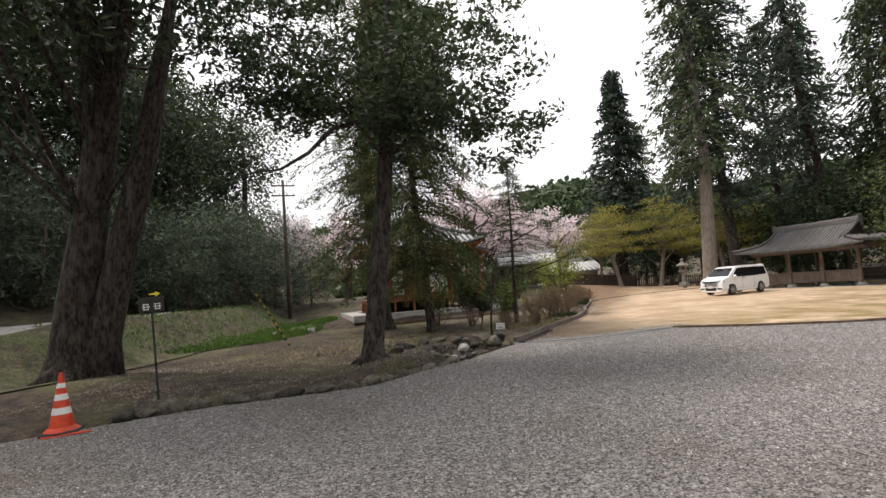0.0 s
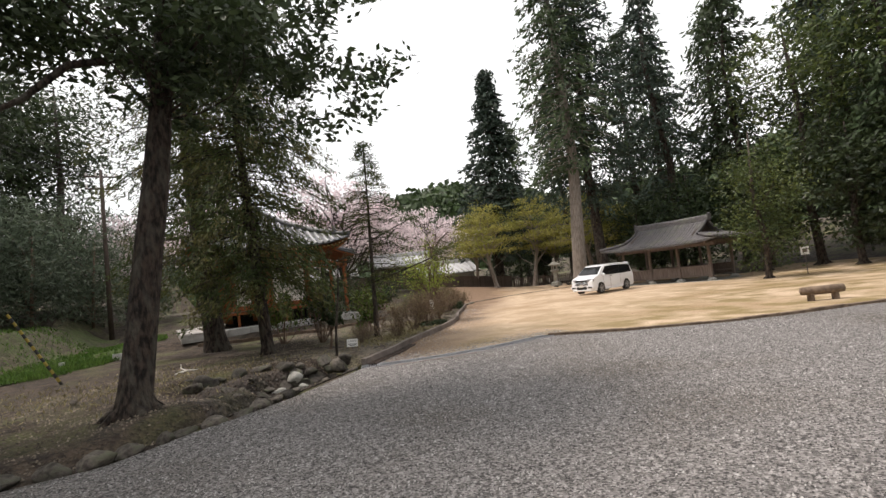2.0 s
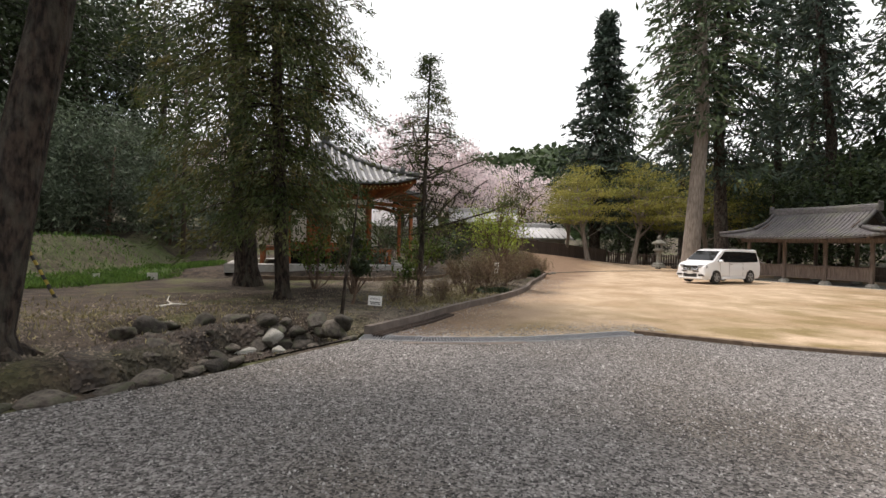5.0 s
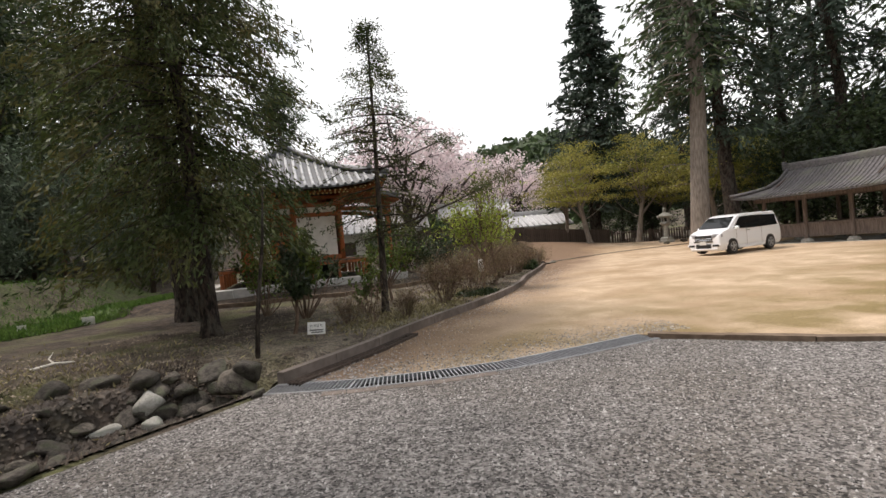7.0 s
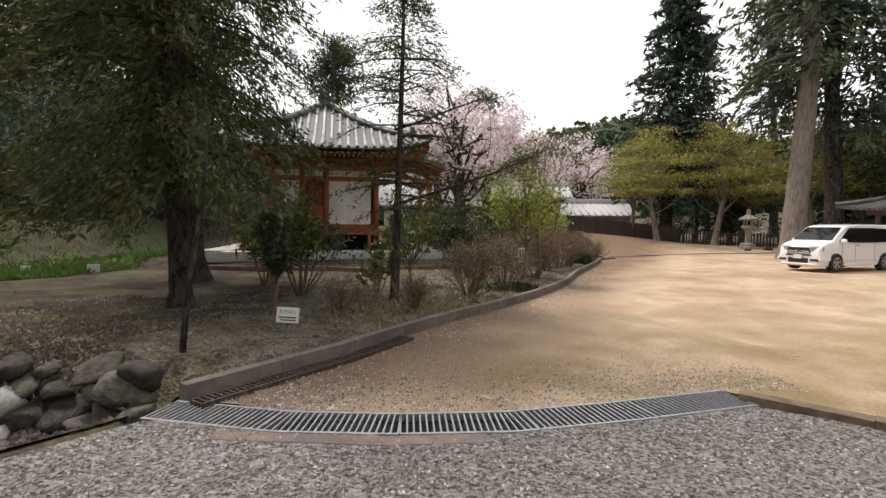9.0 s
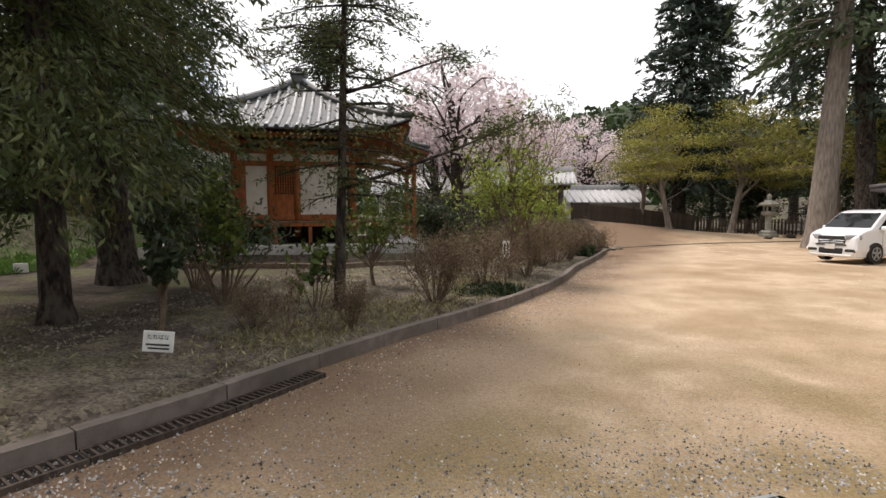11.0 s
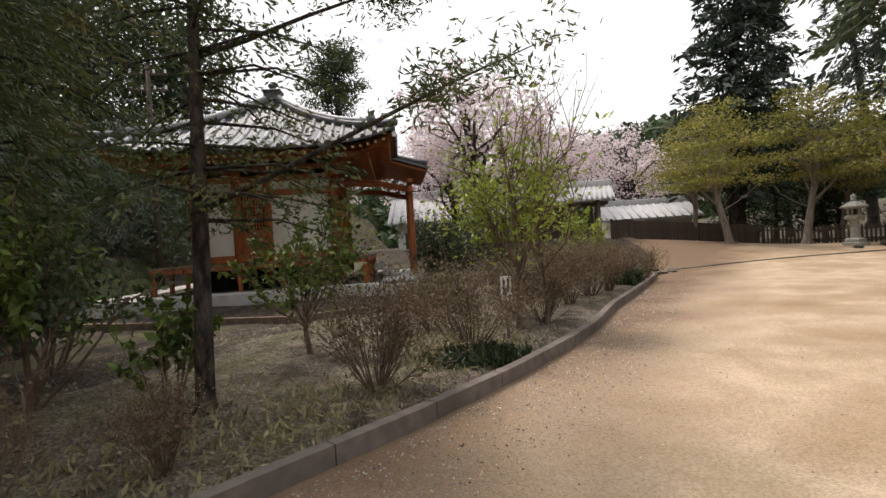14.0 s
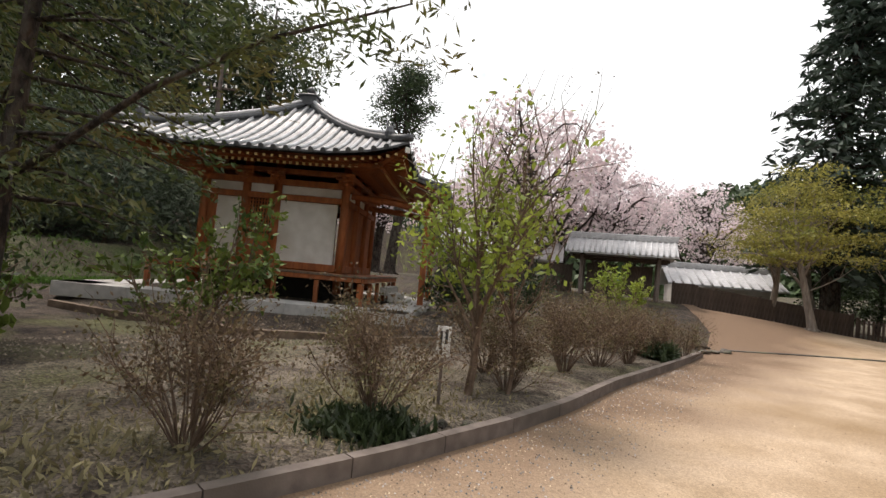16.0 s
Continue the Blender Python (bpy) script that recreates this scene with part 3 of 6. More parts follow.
# row of edging stones beside the gravel
edge = resample(GRAVEL_EDGE[3:9], 400)
s_at = 0
while s_at < 399:
    size = rng.uniform(0.22, 0.52)
    q = edge[s_at]
    nxt = edge[min(399, s_at + 8)]
    ang = math.degrees(math.atan2(nxt[1] - q[1], nxt[0] - q[0]))
    nx, ny = -math.sin(radians(ang)), math.cos(radians(ang))
    ob = new("stone", rng.choice(STONES))
    w = rng.uniform(0.2, 0.3)
    ob.matrix_world = pose(q[0] + nx * 0.10 + rng.uniform(-.03, .03), q[1] + ny * 0.10, 0.065, rng.uniform(-8, 8), rng.uniform(-8, 8), ang + rng.uniform(-12, 12)) @ Matrix.Diagonal((size * 1.15, w, rng.uniform(0.24, 0.36), 1))
    tagged(ob, "rough grey edging stone bordering the gravel", "stone", "edging stones")
    s_at += int(size / 6.1 * 399 * 0.93)

# boulders set as a rough wall along the far side of the ditch
DITCH_WALL = resample([(0.36, 13.2), (-0.3, 13.32), (-1.0, 13.3), (-1.75, 13.05), (-2.3, 12.4), (-2.5, 11.6)], 101)
DITCH_SIDE = resample([(0.30, 12.75), (-0.07, 12.15), (-0.65, 10.95), (-1.2, 9.7)], 101)


def ditch_at(u, across):
    """A place along the ditch, across it from the gravel (0) to the wall (1)."""
    return DITCH_SIDE[int(u * 100)] * (1 - across) + DITCH_WALL[int(u * 100)] * across


for row, (across, up, n_row) in enumerate(((0.90, -0.20, 11), (1.0, -0.02, 12), (1.10, 0.13, 9))):
    for k in range(n_row):
        q = ditch_at(min(1.0, max(0.0, (k + rng.uniform(0.1, 0.5) + 0.4 * (row % 2)) / n_row)), across + rng.uniform(-0.03, 0.03))
        s = rng.uniform(0.27, 0.45)
        lay_stone(q[0], q[1], s * rng.uniform(0.9, 1.35), s, s * rng.uniform(0.75, 1.0), "dark rounded boulder in the stony ditch wall", "ditch boulders", 0.2, 25, z=up)
for k in range(40):
    q = ditch_at(rng.random(), rng.uniform(0.3, 0.9))
    s = rng.choice((0.12, 0.16, 0.22, 0.28))
    lay_stone(q[0], q[1], s * 1.3, s, s * 0.7, "small dark stone lying in the muddy ditch", "ditch boulders", 0.25, 30)
for u, off, sx, sy, sz, turn in ((0.33, 0.88, 0.40, 0.32, 0.34, 20), (0.32, 0.70, 0.32, 0.24, 0.24, 60), (0.45, 0.80, 0.40, 0.20, 0.12, 10)):
    q = ditch_at(u, off)
    ob = lay_stone(q[0], q[1], sx, sy, sz, "pale broken stone in the muddy ditch", "pale ditch stones", 0.15, 6)
    ob.data = ob.data.copy()
    ob.data.materials[0] = M_STONE_PALE
# dark edging along the lawn
edging = thing("lawn_edging", pose(0, 0, 0), "dark weathered timber edging between gravel and sand yard", "edging", kind="structure")
le = resample(LAWN_EDGE, 240)
for k in range(0, 236, 9):
    seg = le[k:k + 10].copy()
    seg += np.array([rng.uniform(-.015, .015), rng.uniform(-.015, .015)])
    part("edging_board", ribbon([tuple(q) for q in seg[::3]], 4, 0.07, -0.1, 0.075 + rng.uniform(-.015, .015), flat=0.0), M_WOOD_RAW, edging)

# loose gravel: real pebbles near the way walked
def scatter_chips(name, xy, size, mat, label, zl=0.012):
    n = len(xy)
    r = np.random.default_rng(3)
    tet = np.array([(1, 0, -0.3), (-0.5, 0.87, -0.3), (-0.5, -0.87, -0.3), (0.1, 0.05, 0.75)])
    a = r.uniform(0, 2 * math.pi, n)
    s = size * r.uniform(0.5, 1.3, n)
    c, d = np.cos(a), np.sin(a)
    v = np.empty((n, 4, 3))
    jig = tet[None] * (1 + r.uniform(-.35, .35, (n, 4, 3)))
    v[..., 0] = (jig[..., 0] * c[:, None] - jig[..., 1] * d[:, None]) * s[:, None] + xy[:, 0:1]
    v[..., 1] = (jig[..., 0] * d[:, None] + jig[..., 1] * c[:, None]) * s[:, None] + xy[:, 1:2]
    v[..., 2] = jig[..., 2] * s[:, None] + (gz(xy[:, 0], xy[:, 1]) + zl)[:, None]
    f = (np.arange(n)[:, None, None] * 4 + np.array([(0, 1, 3), (1, 2, 3), (2, 0, 3)])[None]).reshape(-1, 3)
    return tagged(link_mesh(name, raw_mesh(name, v.reshape(-1, 3), f), mat), label, "gravel", kind="stuff")


nr = np.random.default_rng(11)
cand = np.column_stack([nr.uniform(-9, 11, 200000), nr.uniform(0.5, 13.4, 200000)])
ok = (side_of(LEFT_LINE, cand[:, 0], cand[:, 1]) < -0.03) & (side_of(DRAIN + LAWN_EDGE[1:], cand[:, 0], cand[:, 1]) < -0.22)
near = nr.random(len(cand)) < np.clip(1.25 - np.hypot(cand[:, 0] - 2, cand[:, 1] - 9) / 11, 0.15, 1)
spill = np.column_stack([nr.uniform(0.5, 6.0, 5000), np.zeros(5000)])
spill[:, 1] = np.interp(spill[:, 0], [p[0] for p in DRAIN], [p[1] for p in DRAIN]) + 0.22 + np.abs(nr.normal(0, 0.5, 5000))
spill = spill[side_of(KERB, spill[:, 0], spill[:, 1]) < -0.1]
scatter_chips("spilled_gravel", spill, 0.011, M_PEBBLE, "grey gravel spilled over the sand behind the drain")
cr = np.random.default_rng(17)
cu, co = (cr.random(5200) * 100).astype(int), cr.uniform(0.1, 1.7, 5200)
clods = DITCH_SIDE[cu] * (1 - co)[:, None] + DITCH_WALL[cu] * co[:, None]
scatter_chips("mud_clods", clods[co < 0.95], 0.035, M_MUD, "dark wet clods of mud in the ditch", 0.02)
scatter_chips("soil_crumbs", clods[co >= 1.0], 0.032, M_SOIL, "crumbly dark soil on the mound behind the ditch", 0.006)
vr = cr.random((2600, 2)) ** np.array([1.0, 1.6])
vk = resample([(x + 0.12, y - 0.06) for x, y in KERB[1:] if y < 28], 400)[(vr[:, 0] * 399).astype(int)]
scatter_chips("verge_grit", vk + np.column_stack([0.88 * vr[:, 1], -0.47 * vr[:, 1]]), 0.010, M_PEBBLE, "scattered grey grit on the earth beside the kerb", 0.016)
scatter_chips("loose_gravel", cand[ok & near], 0.016, M_PEBBLE, "loose grey crushed stone chips on the forecourt")


# ---- the vermilion hall ----
HALL_E, HALL_W, HALL_ROT = 4.72, 2.42, 14.0
HALL_AT = pose(-2.48, 28.3, 0.40, 0, 0, HALL_ROT) @ Matrix.Scale(0.738, 4)
hall = thing("temple_hall", HALL_AT, "small vermilion timber temple hall with grey tiled pyramid roof", "temple hall")
G0 = 0.22          # ground at the hall
FLOOR, EAVE, TOP = G0 + 1.02, 4.70, 7.55


def roof_z(d, reach, eave, top, lift=0.0, along=0.0):
    """Concave slope: d from the eave inwards, reach to the peak; corners sweep up."""
    u = min(max(d / reach, 0), 1)
    return eave + (top - eave) * (0.62 * u + 0.38 * u ** 2.1) + lift * along ** 4 * (1 - u) ** 2


def hip_panel(e, eave, top, ridge=0.0, n=16, m=8):
    """One face of a pyramid roof, eave at y = -e."""
    bm = bmesh.new()
    grid = []
    for j in range(m + 1):
        d = e * j / m
        half = e - d
        row = []
        for i in range(n + 1):
            x = (2 * i / n - 1) * half
            row.append(bm.verts.new((x, -e + d, roof_z(d, e, eave, top, 0.5, abs(2 * i / n - 1)))))
        grid.append(row)
    for j in range(m):
        for i in range(n):
            q = (grid[j][i], grid[j][i + 1], grid[j + 1][i + 1], grid[j + 1][i])
            bm.faces.new(q)
    bmesh.ops.remove_doubles(bm, verts=bm.verts, dist=1e-4)
    ret = bmesh.ops.extrude_face_region(bm, geom=bm.faces[:])
    bmesh.ops.translate(bm, verts=[v for v in ret["geom"] if isinstance(v, bmesh.types.BMVert)], vec=(0, 0, 0.07))
    bmesh.ops.recalc_face_normals(bm, faces=bm.faces)
    return bm


roof = new("roof")
roof.parent = hall
tagged(roof, "grey clay tile pyramid roof with curved hips")
N_ROLL = 25
for q in range(4):
    turn = pose(0, 0, 0, 0, 0, 90 * q)
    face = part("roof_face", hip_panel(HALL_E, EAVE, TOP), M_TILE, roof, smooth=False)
    face.matrix_local = turn
    for i in range(N_ROLL):
        x = (i + 0.5 - N_ROLL / 2) * (2 * HALL_E - 0.2) / N_ROLL
        reach = HALL_E - abs(x) - 0.06
        if reach < 0.25:
            continue
        pts = []
        steps = 7
        for k in range(steps + 1):
            d = -0.04 + reach * k / steps
            along = abs(x) / max(HALL_E - max(d, 0), 0.05)
            pts.append((x, -HALL_E + d, roof_z(max(d, 0), HALL_E, EAVE, TOP, 0.5, min(along, 1)) + 0.085))
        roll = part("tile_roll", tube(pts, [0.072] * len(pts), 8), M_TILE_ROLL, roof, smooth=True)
        end = part("tile_end", tube([Vector(pts[0]) + Vector((0, -0.02, -0.01)), Vector(pts[0]) + Vector((0, 0.02, 0))], [0.082, 0.082], 10), M_TILE, roof)
        end.matrix_local = turn
        roll.matrix_local = turn
    # hip ridge, stacked and swept up at its end
    pts, pts2 = [], []
    for k in range(11):
        d = HALL_E * (k / 10)
        c = HALL_E - d + 0.02
        z = roof_z(d, HALL_E, EAVE, TOP, 0.5, 1.0)
        pts.append((c, -c, z + 0.16))
        pts2.append((c, -c, z + 0.30))
    hip = part("hip_ridge", tube(pts, [0.12] * 11, 8), M_TILE, roof, smooth=True)
    hip.matrix_local = turn
    cap = part("hip_cap", tube(pts2[2:], [0.075] * 9, 8), M_TILE_PALE, roof, "pale cap tiles", smooth=True)
    cap.matrix_local = turn
    bm = bm_lathe(bmesh.new(), [(0.02, 0), (0.14, 0.02), (0.16, 0.2), (0.10, 0.36), (0.02, 0.44)], 8)
    for sx in (-1, 1):
        bm_tube(bm, [(0.05 * sx, 0, 0.3), (0.12 * sx, 0, 0.45), (0.1 * sx, 0, 0.55)], [0.035, 0.03, 0.012], 6)
    orn = part("ridge_end_ornament", bm, M_TILE, roof, "dark demon-face ridge end tile")
    cc = HALL_E - 0.75
    orn.matrix_local = turn @ pose(cc, -cc, roof_z(0.75, HALL_E, EAVE, TOP, 0.5, 1.0) + 0.12, 0, 0, 45)
fin = new("finial")
fin.parent = hall
tagged(fin, "dark square finial base with round jewel")
part("finial_base", bm_box(box(0, 0, TOP + 0.16, 0.62, 0.62, 0.34, 0.02), 0, 0, TOP + 0.37, 0.74, 0.74, 0.08, 0.02), M_TILE, fin)
part("finial_jewel", bm_lathe(bmesh.new(), [(0.05, TOP + 0.36), (0.2, TOP + 0.40), (0.08, TOP + 0.45), (0.07, TOP + 0.50), (0.16, TOP + 0.57), (0.17, TOP + 0.65), (0.1, TOP + 0.74), (0.01, TOP + 0.80)], 14), M_TILE, fin, smooth=True)

# eaves: boarding, two tiers of rafters with ochre ends
eaves = new("eaves")
eaves.parent = hall
tagged(eaves, "vermilion eaves with ochre rafter ends")
for q in range(4):
    bm = bmesh.new()
    t4 = pose(0, 0, 0, 0, 0, 90 * q)
    out = [bm.verts.new(t4 @ Vector((s * (HALL_E - 0.10), -(HALL_E - 0.10), EAVE - 0.05 + (0.46 if abs(s) == 1 else (0.02 if abs(s) < 0.7 else 0.14))))) for s in (-1, -0.8, -0.5, 0, 0.5, 0.8, 1)]
    inn = [bm.verts.new(t4 @ Vector((s * HALL_W, -HALL_W, EAVE + 0.30))) for s in (-1, -0.8, -0.5, 0, 0.5, 0.8, 1)]
    for a in range(6):
        bm.faces.new((out[a], inn[a], inn[a + 1], out[a + 1]))
    part("eave_board", bm, M_VERMILION, eaves)
for q in range(4):
    t4 = pose(0, 0, 0, 0, 0, 90 * q)
    for tier, (yo, yi, zo, zi, th) in enumerate(((HALL_E - 0.22, HALL_E - 1.4, EAVE - 0.12, EAVE + 0.06, 0.075), (HALL_E - 0.95, HALL_W, EAVE - 0.16, EAVE + 0.10, 0.085))):
        n_r = 36
        bar, tip = bpy.data.meshes.new("rafter"), bpy.data.meshes.new("rafter_end")
        for me, tb, mt in ((bar, box(0, 0, 0, th, 1.0, th), M_VERMILION), (tip, box(0, 0, 0, th * 1.04, 0.012, th * 1.04), M_YELLOW_END)):
            tb.to_mesh(me)
            tb.free()
            me.materials.append(mt)
        for i in range(n_r):
            x = (i + 0.5 - n_r / 2) * 2 * (yo - 0.05) / n_r
            lift = 0.46 * abs(x / HALL_E) ** 4
            yin = min(max(yi, abs(x) + 0.05), yo - 0.1)
            length = yo - yin
            slope = math.degrees(math.atan2(zi - zo, yo - yi))
            ob = new("rafter", bar)
            ob.parent = eaves
            ob.matrix_local = t4 @ pose(x, -(yo + yin) / 2, zo + lift + (zi - zo) * (length / 2) / (yo - yi), slope, 0, 0) @ Matrix.Diagonal((1, length, 1, 1))
            ob = new("rafter_end", tip)
            ob.parent = eaves
            ob.matrix_local = t4 @ pose(x, -yo - 0.007, zo + lift, slope, 0, 0)
    ob = part("eave_beam", box(0, -(HALL_E - 0.98), EAVE - 0.045, 2 * (HALL_E - 1.0), 0.1, 0.12, 0.01), M_VERMILION, eaves)
    ob.matrix_local = t4
    for sgn in (1,):
        c0, c1 = HALL_W, HALL_E - 0.1
        ob = part("corner_rafter", tube([(c0, -c0, EAVE + 0.1), ((c0 + c1) / 2, -(c0 + c1) / 2, EAVE - 0.02), (c1, -c1, EAVE + 0.30)], [0.1, 0.095, 0.085], 4), M_VERMILION, eaves)
        ob.matrix_local = t4
        ob = part("corner_rafter_end", box(c1 + 0.06, -c1 - 0.06, EAVE + 0.31, 0.16, 0.03, 0.16, rz=45), M_WHITE, eaves, "white painted corner rafter end")
        ob.matrix_local = t4

body = new("hall_body")
body.parent = hall
tagged(body, "vermilion posts and beams with white plaster panels")
for x in (-1, -0.41, 0.035, 1):
    for y in (-1, -0.33, 0.33, 1):
        if abs(x) < 1 and abs(y) < 1:
            continue
        part("post", lathe([(0.14, G0 + 0.3), (0.14, EAVE + 0.35)], 14), M_VERMILION, body, smooth=True).matrix_local = pose(x * HALL_W, y * HALL_W, 0)
for q in range(4):
    t4 = pose(0, 0, 0, 0, 0, 90 * q)
    for z, hgt, dep in ((FLOOR + 0.12, 0.24, 0.2), (3.62, 0.2, 0.2), (4.12, 0.2, 0.24), (4.5, 0.16, 0.3)):
        part("beam", box(0, -HALL_W, z, 2 * HALL_W - 0.1, dep, hgt, 0.01), M_VERMILION, body).matrix_local = t4
    part("upper_plaster", box(0, -HALL_W + 0.05, 3.87, 2 * HALL_W - 0.3, 0.06, 0.32), M_PLASTER, body, "plaster strip between beams").matrix_local = t4
    if q == 1:
        for x in (-1.55, 0.0, 1.55):
            part("plank_door", box(x, -HALL_W + 0.04, 2.4, 1.4, 0.06, 2.3, 0.01), M_VERMILION, body, "vermilion plank door").matrix_local = t4
        continue
    part("panel", box(1.17, -HALL_W + 0.04, 2.44, 2.02, 0.06, 2.14), M_PLASTER, body, "white plaster wall panel").matrix_local = t4
    part("panel", box(-1.52, -HALL_W + 0.04, 2.44, 0.9, 0.06, 2.14), M_PLASTER, body, "white plaster wall panel").matrix_local = t4
    part("corner_board", box(-2.18, -HALL_W + 0.03, 2.44, 0.42, 0.07, 2.14), M_VERMILION, body).matrix_local = t4
    part("wainscot", box(-0.43, -HALL_W + 0.04, 1.85, 0.95, 0.07, 0.98), M_VERMILION, body).matrix_local = t4
    lat = bmesh.new()
    for k in range(9):
        bm_box(lat, -0.43 + (k - 4) * 0.1, -HALL_W - 0.01, 2.93, 0.035, 0.05, 1.14)
        bm_box(lat, -0.43, -HALL_W - 0.012, 2.93 + (k - 4) * 0.125, 0.9, 0.03, 0.03)
    part("lattice_window", lat, M_VERMILION, body, "vermilion lattice window").matrix_local = t4
    # dark sheet gives the room behind the lattice its shade by colour
    part("window_dark", box(-0.43, -HALL_W + 0.07, 2.93, 0.95, 0.04, 1.2), M_PAINTED_SHADE, body, "sheet painted near-black for the shaded interior behind the lattice").matrix_local = t4
    # bracket arms at the posts
    for x in (-HALL_W, -0.99, 0.085, HALL_W):
        bk = bmesh.new()
        for k in range(3):
            bm_box(bk, x, -HALL_W - 0.12 - 0.16 * k, 4.26 + 0.1 * k, 0.5 + 0.1 * k, 0.14, 0.11, 0.02)
            bm_box(bk, x, -HALL_W - 0.1 - 0.1 * k, 4.20 + 0.1 * k, 0.12, 0.36 + 0.2 * k, 0.1, 0.02)
        part("bracket", bk, M_VERMILION, body).matrix_local = t4

veranda = new("veranda")
veranda.parent = hall
tagged(veranda, "low vermilion veranda with pale weathered edge")
VE = HALL_W + 1.15
for q in range(4):
    t4 = pose(0, 0, 0, 0, 0, 90 * q)
    for k in range(7):
        part("floor_board", box(0, -HALL_W - 0.14 - 0.16 * k, FLOOR - 0.06, 2 * (HALL_W + 0.2 + 0.15 * k), 0.144, 0.06, 0.006), M_VERMILION if k < 6 else M_WOOD_RAW, veranda).matrix_local = t4
    part("edge_beam", box(0, -VE + 0.06, FLOOR - 0.17, 2 * VE - 0.2, 0.1, 0.14, 0.01), M_VERMILION, veranda).matrix_local = t4
    for k in range(6):
        part("veranda_post", box((k - 2.5) * (2 * VE - 0.3) / 5, -VE + 0.1, G0 + 0.36, 0.13, 0.13, 0.98 - 0.2, 0.01), M_VERMILION, veranda).matrix_local = t4
# near-black block paints the shade under floor and veranda
part("underfloor", box(0, 0, G0 + 0.42, 2 * HALL_W - 0.4, 2 * HALL_W - 0.4, 0.8), M_PAINTED_SHADE, hall, "block painted near-black for the shade beneath the floor")

# porch on the hall's right side: two posts, a beam and a low roof
porch = new("porch")
porch.parent = hall
tagged(porch, "porch with two vermilion posts and tiled lean-to roof")
PX = HALL_E + 0.95
for y in (-1.55, 1.55):
    part("porch_post", box(PX - 0.5, y, G0 + 1.75, 0.2, 0.2, 3.3, 0.02), M_VERMILION, porch)
    part("post_base", bm_lathe(bmesh.new(), [(0.26, G0 - 0.05), (0.26, G0 + 0.06), (0.18, G0 + 0.16)], 12), M_STONE_PALE, porch, "stone post base").matrix_local = pose(PX - 0.5, y, 0)
    part("porch_beam", tube([(PX - 0.4, y, 3.55), ((PX + HALL_W) / 2, y, 3.85), (HALL_W, y, 3.95)], [0.11, 0.12, 0.11], 6), M_VERMILION, porch)
part("porch_lintel", box(PX - 0.5, 0, 3.56, 0.18, 4.1, 0.24, 0.02), M_VERMILION, porch)
part("porch_lintel", box(PX - 0.5, 0, 3.85, 0.2, 4.3, 0.14, 0.02), M_VERMILION, porch)
for i in range(13):
    y = (i - 6) * 0.34
    pts = [(HALL_E - 1.2 + k * 0.47, y, EAVE + 0.42 - 0.20 * k + 0.012 * k * k) for k in range(6)]
    part("tile_roll", tube([(a, b, c + 0.07) for a, b, c in pts], [0.07] * 6, 8), M_TILE, porch, smooth=True)
bm = prism([(HALL_E - 1.3, EAVE + 0.40), (PX + 0.2, EAVE - 0.38), (PX + 0.2, EAVE - 0.46), (HALL_E - 1.3, EAVE + 0.28)], -2.25, 2.25)
part("porch_roof", bm, M_TILE, porch)
part("porch_soffit", prism([(HALL_E - 1.3, EAVE + 0.26), (PX + 0.12, EAVE - 0.48), (PX + 0.12, EAVE - 0.56), (HALL_E - 1.3, EAVE + 0.14)], -2.15, 2.15), M_VERMILION, porch)
steps = new("steps")
steps.parent = hall
tagged(steps, "grey stone steps under the porch")
for k in range(3):
    part("step", box(VE + 0.25 + 0.3 * (2 - k), 0, G0 + 0.16 + 0.22 * k - 0.1, 0.34, 2.2, 0.3, 0.015), M_STONE_PALE, steps)

# pale apron round the hall, and its terrace edge
apron = thing("hall_apron", HALL_AT, "pale grey stone slab apron round the hall", "paving", kind="structure")
for q in range(4):
    t4 = pose(0, 0, 0, 0, 0, 90 * q)
    for k in range(9):
        w = (2 * 5.15) / 9
        part("slab", box((k - 4) * w, -4.55, G0 - 0.12, w - 0.012, 1.2, 0.42, 0.01), M_SLAB, apron).matrix_local = t4
part("apron_fill", box(0, 0, G0 - 0.16, 8.0, 8.0, 0.42), M_SOIL, apron, "bare earth within the apron")
terrace = thing("terrace_edging", pose(0, 0, 0), "low timber edging of the terrace before the hall", "edging", kind="structure")
for a, b in (((-4.6, 23.3), (0.1, 23.4)), ((0.15, 23.42), (2.0, 24.4)), ((2.05, 24.43), (4.8, 26.8))):
    part("edging_board", ribbon([a, b], 4, 0.07, -0.1, 0.12), M_WOOD_RAW, terrace)

# ---- tiled pavilion ----
PAV = pose(20.75, 28.15, -0.12, 0, 0, -71.0) @ Matrix.Scale(0.94, 4)      # local x runs along the front, -y looks at the yard
pav = thing("pavilion", PAV, "open timber rest pavilion with weathered grey tile roof", "pavilion")
PG = 0.10
BAY, PD, PH = 2.0, 2.7, 2.18
part("base", box(0, PD / 2, PG - 0.1, BAY * 3 + 1.2, PD + 1.0, 0.3, 0.02), M_STONE_PALE, pav, "low stone base")
for k in range(4):
    for y in (0, PD):
        x = (k - 1.5) * BAY
        part("post", box(x, y, PG + 0.16 + PH / 2, 0.15, 0.15, PH, 0.012), M_WOOD_GREY, pav)
        part("post_stone", lathe([(0.28, PG + 0.0), (0.27, PG + 0.12), (0.19, PG + 0.24)], 10), M_STONE_PALE, pav, "stone post base").matrix_local = pose(x, y, 0)
for y in (0, PD):
    part("beam", box(0, y, PG + PH + 0.1, BAY * 3 + 0.9, 0.14, 0.2, 0.012), M_WOOD_GREY, pav)
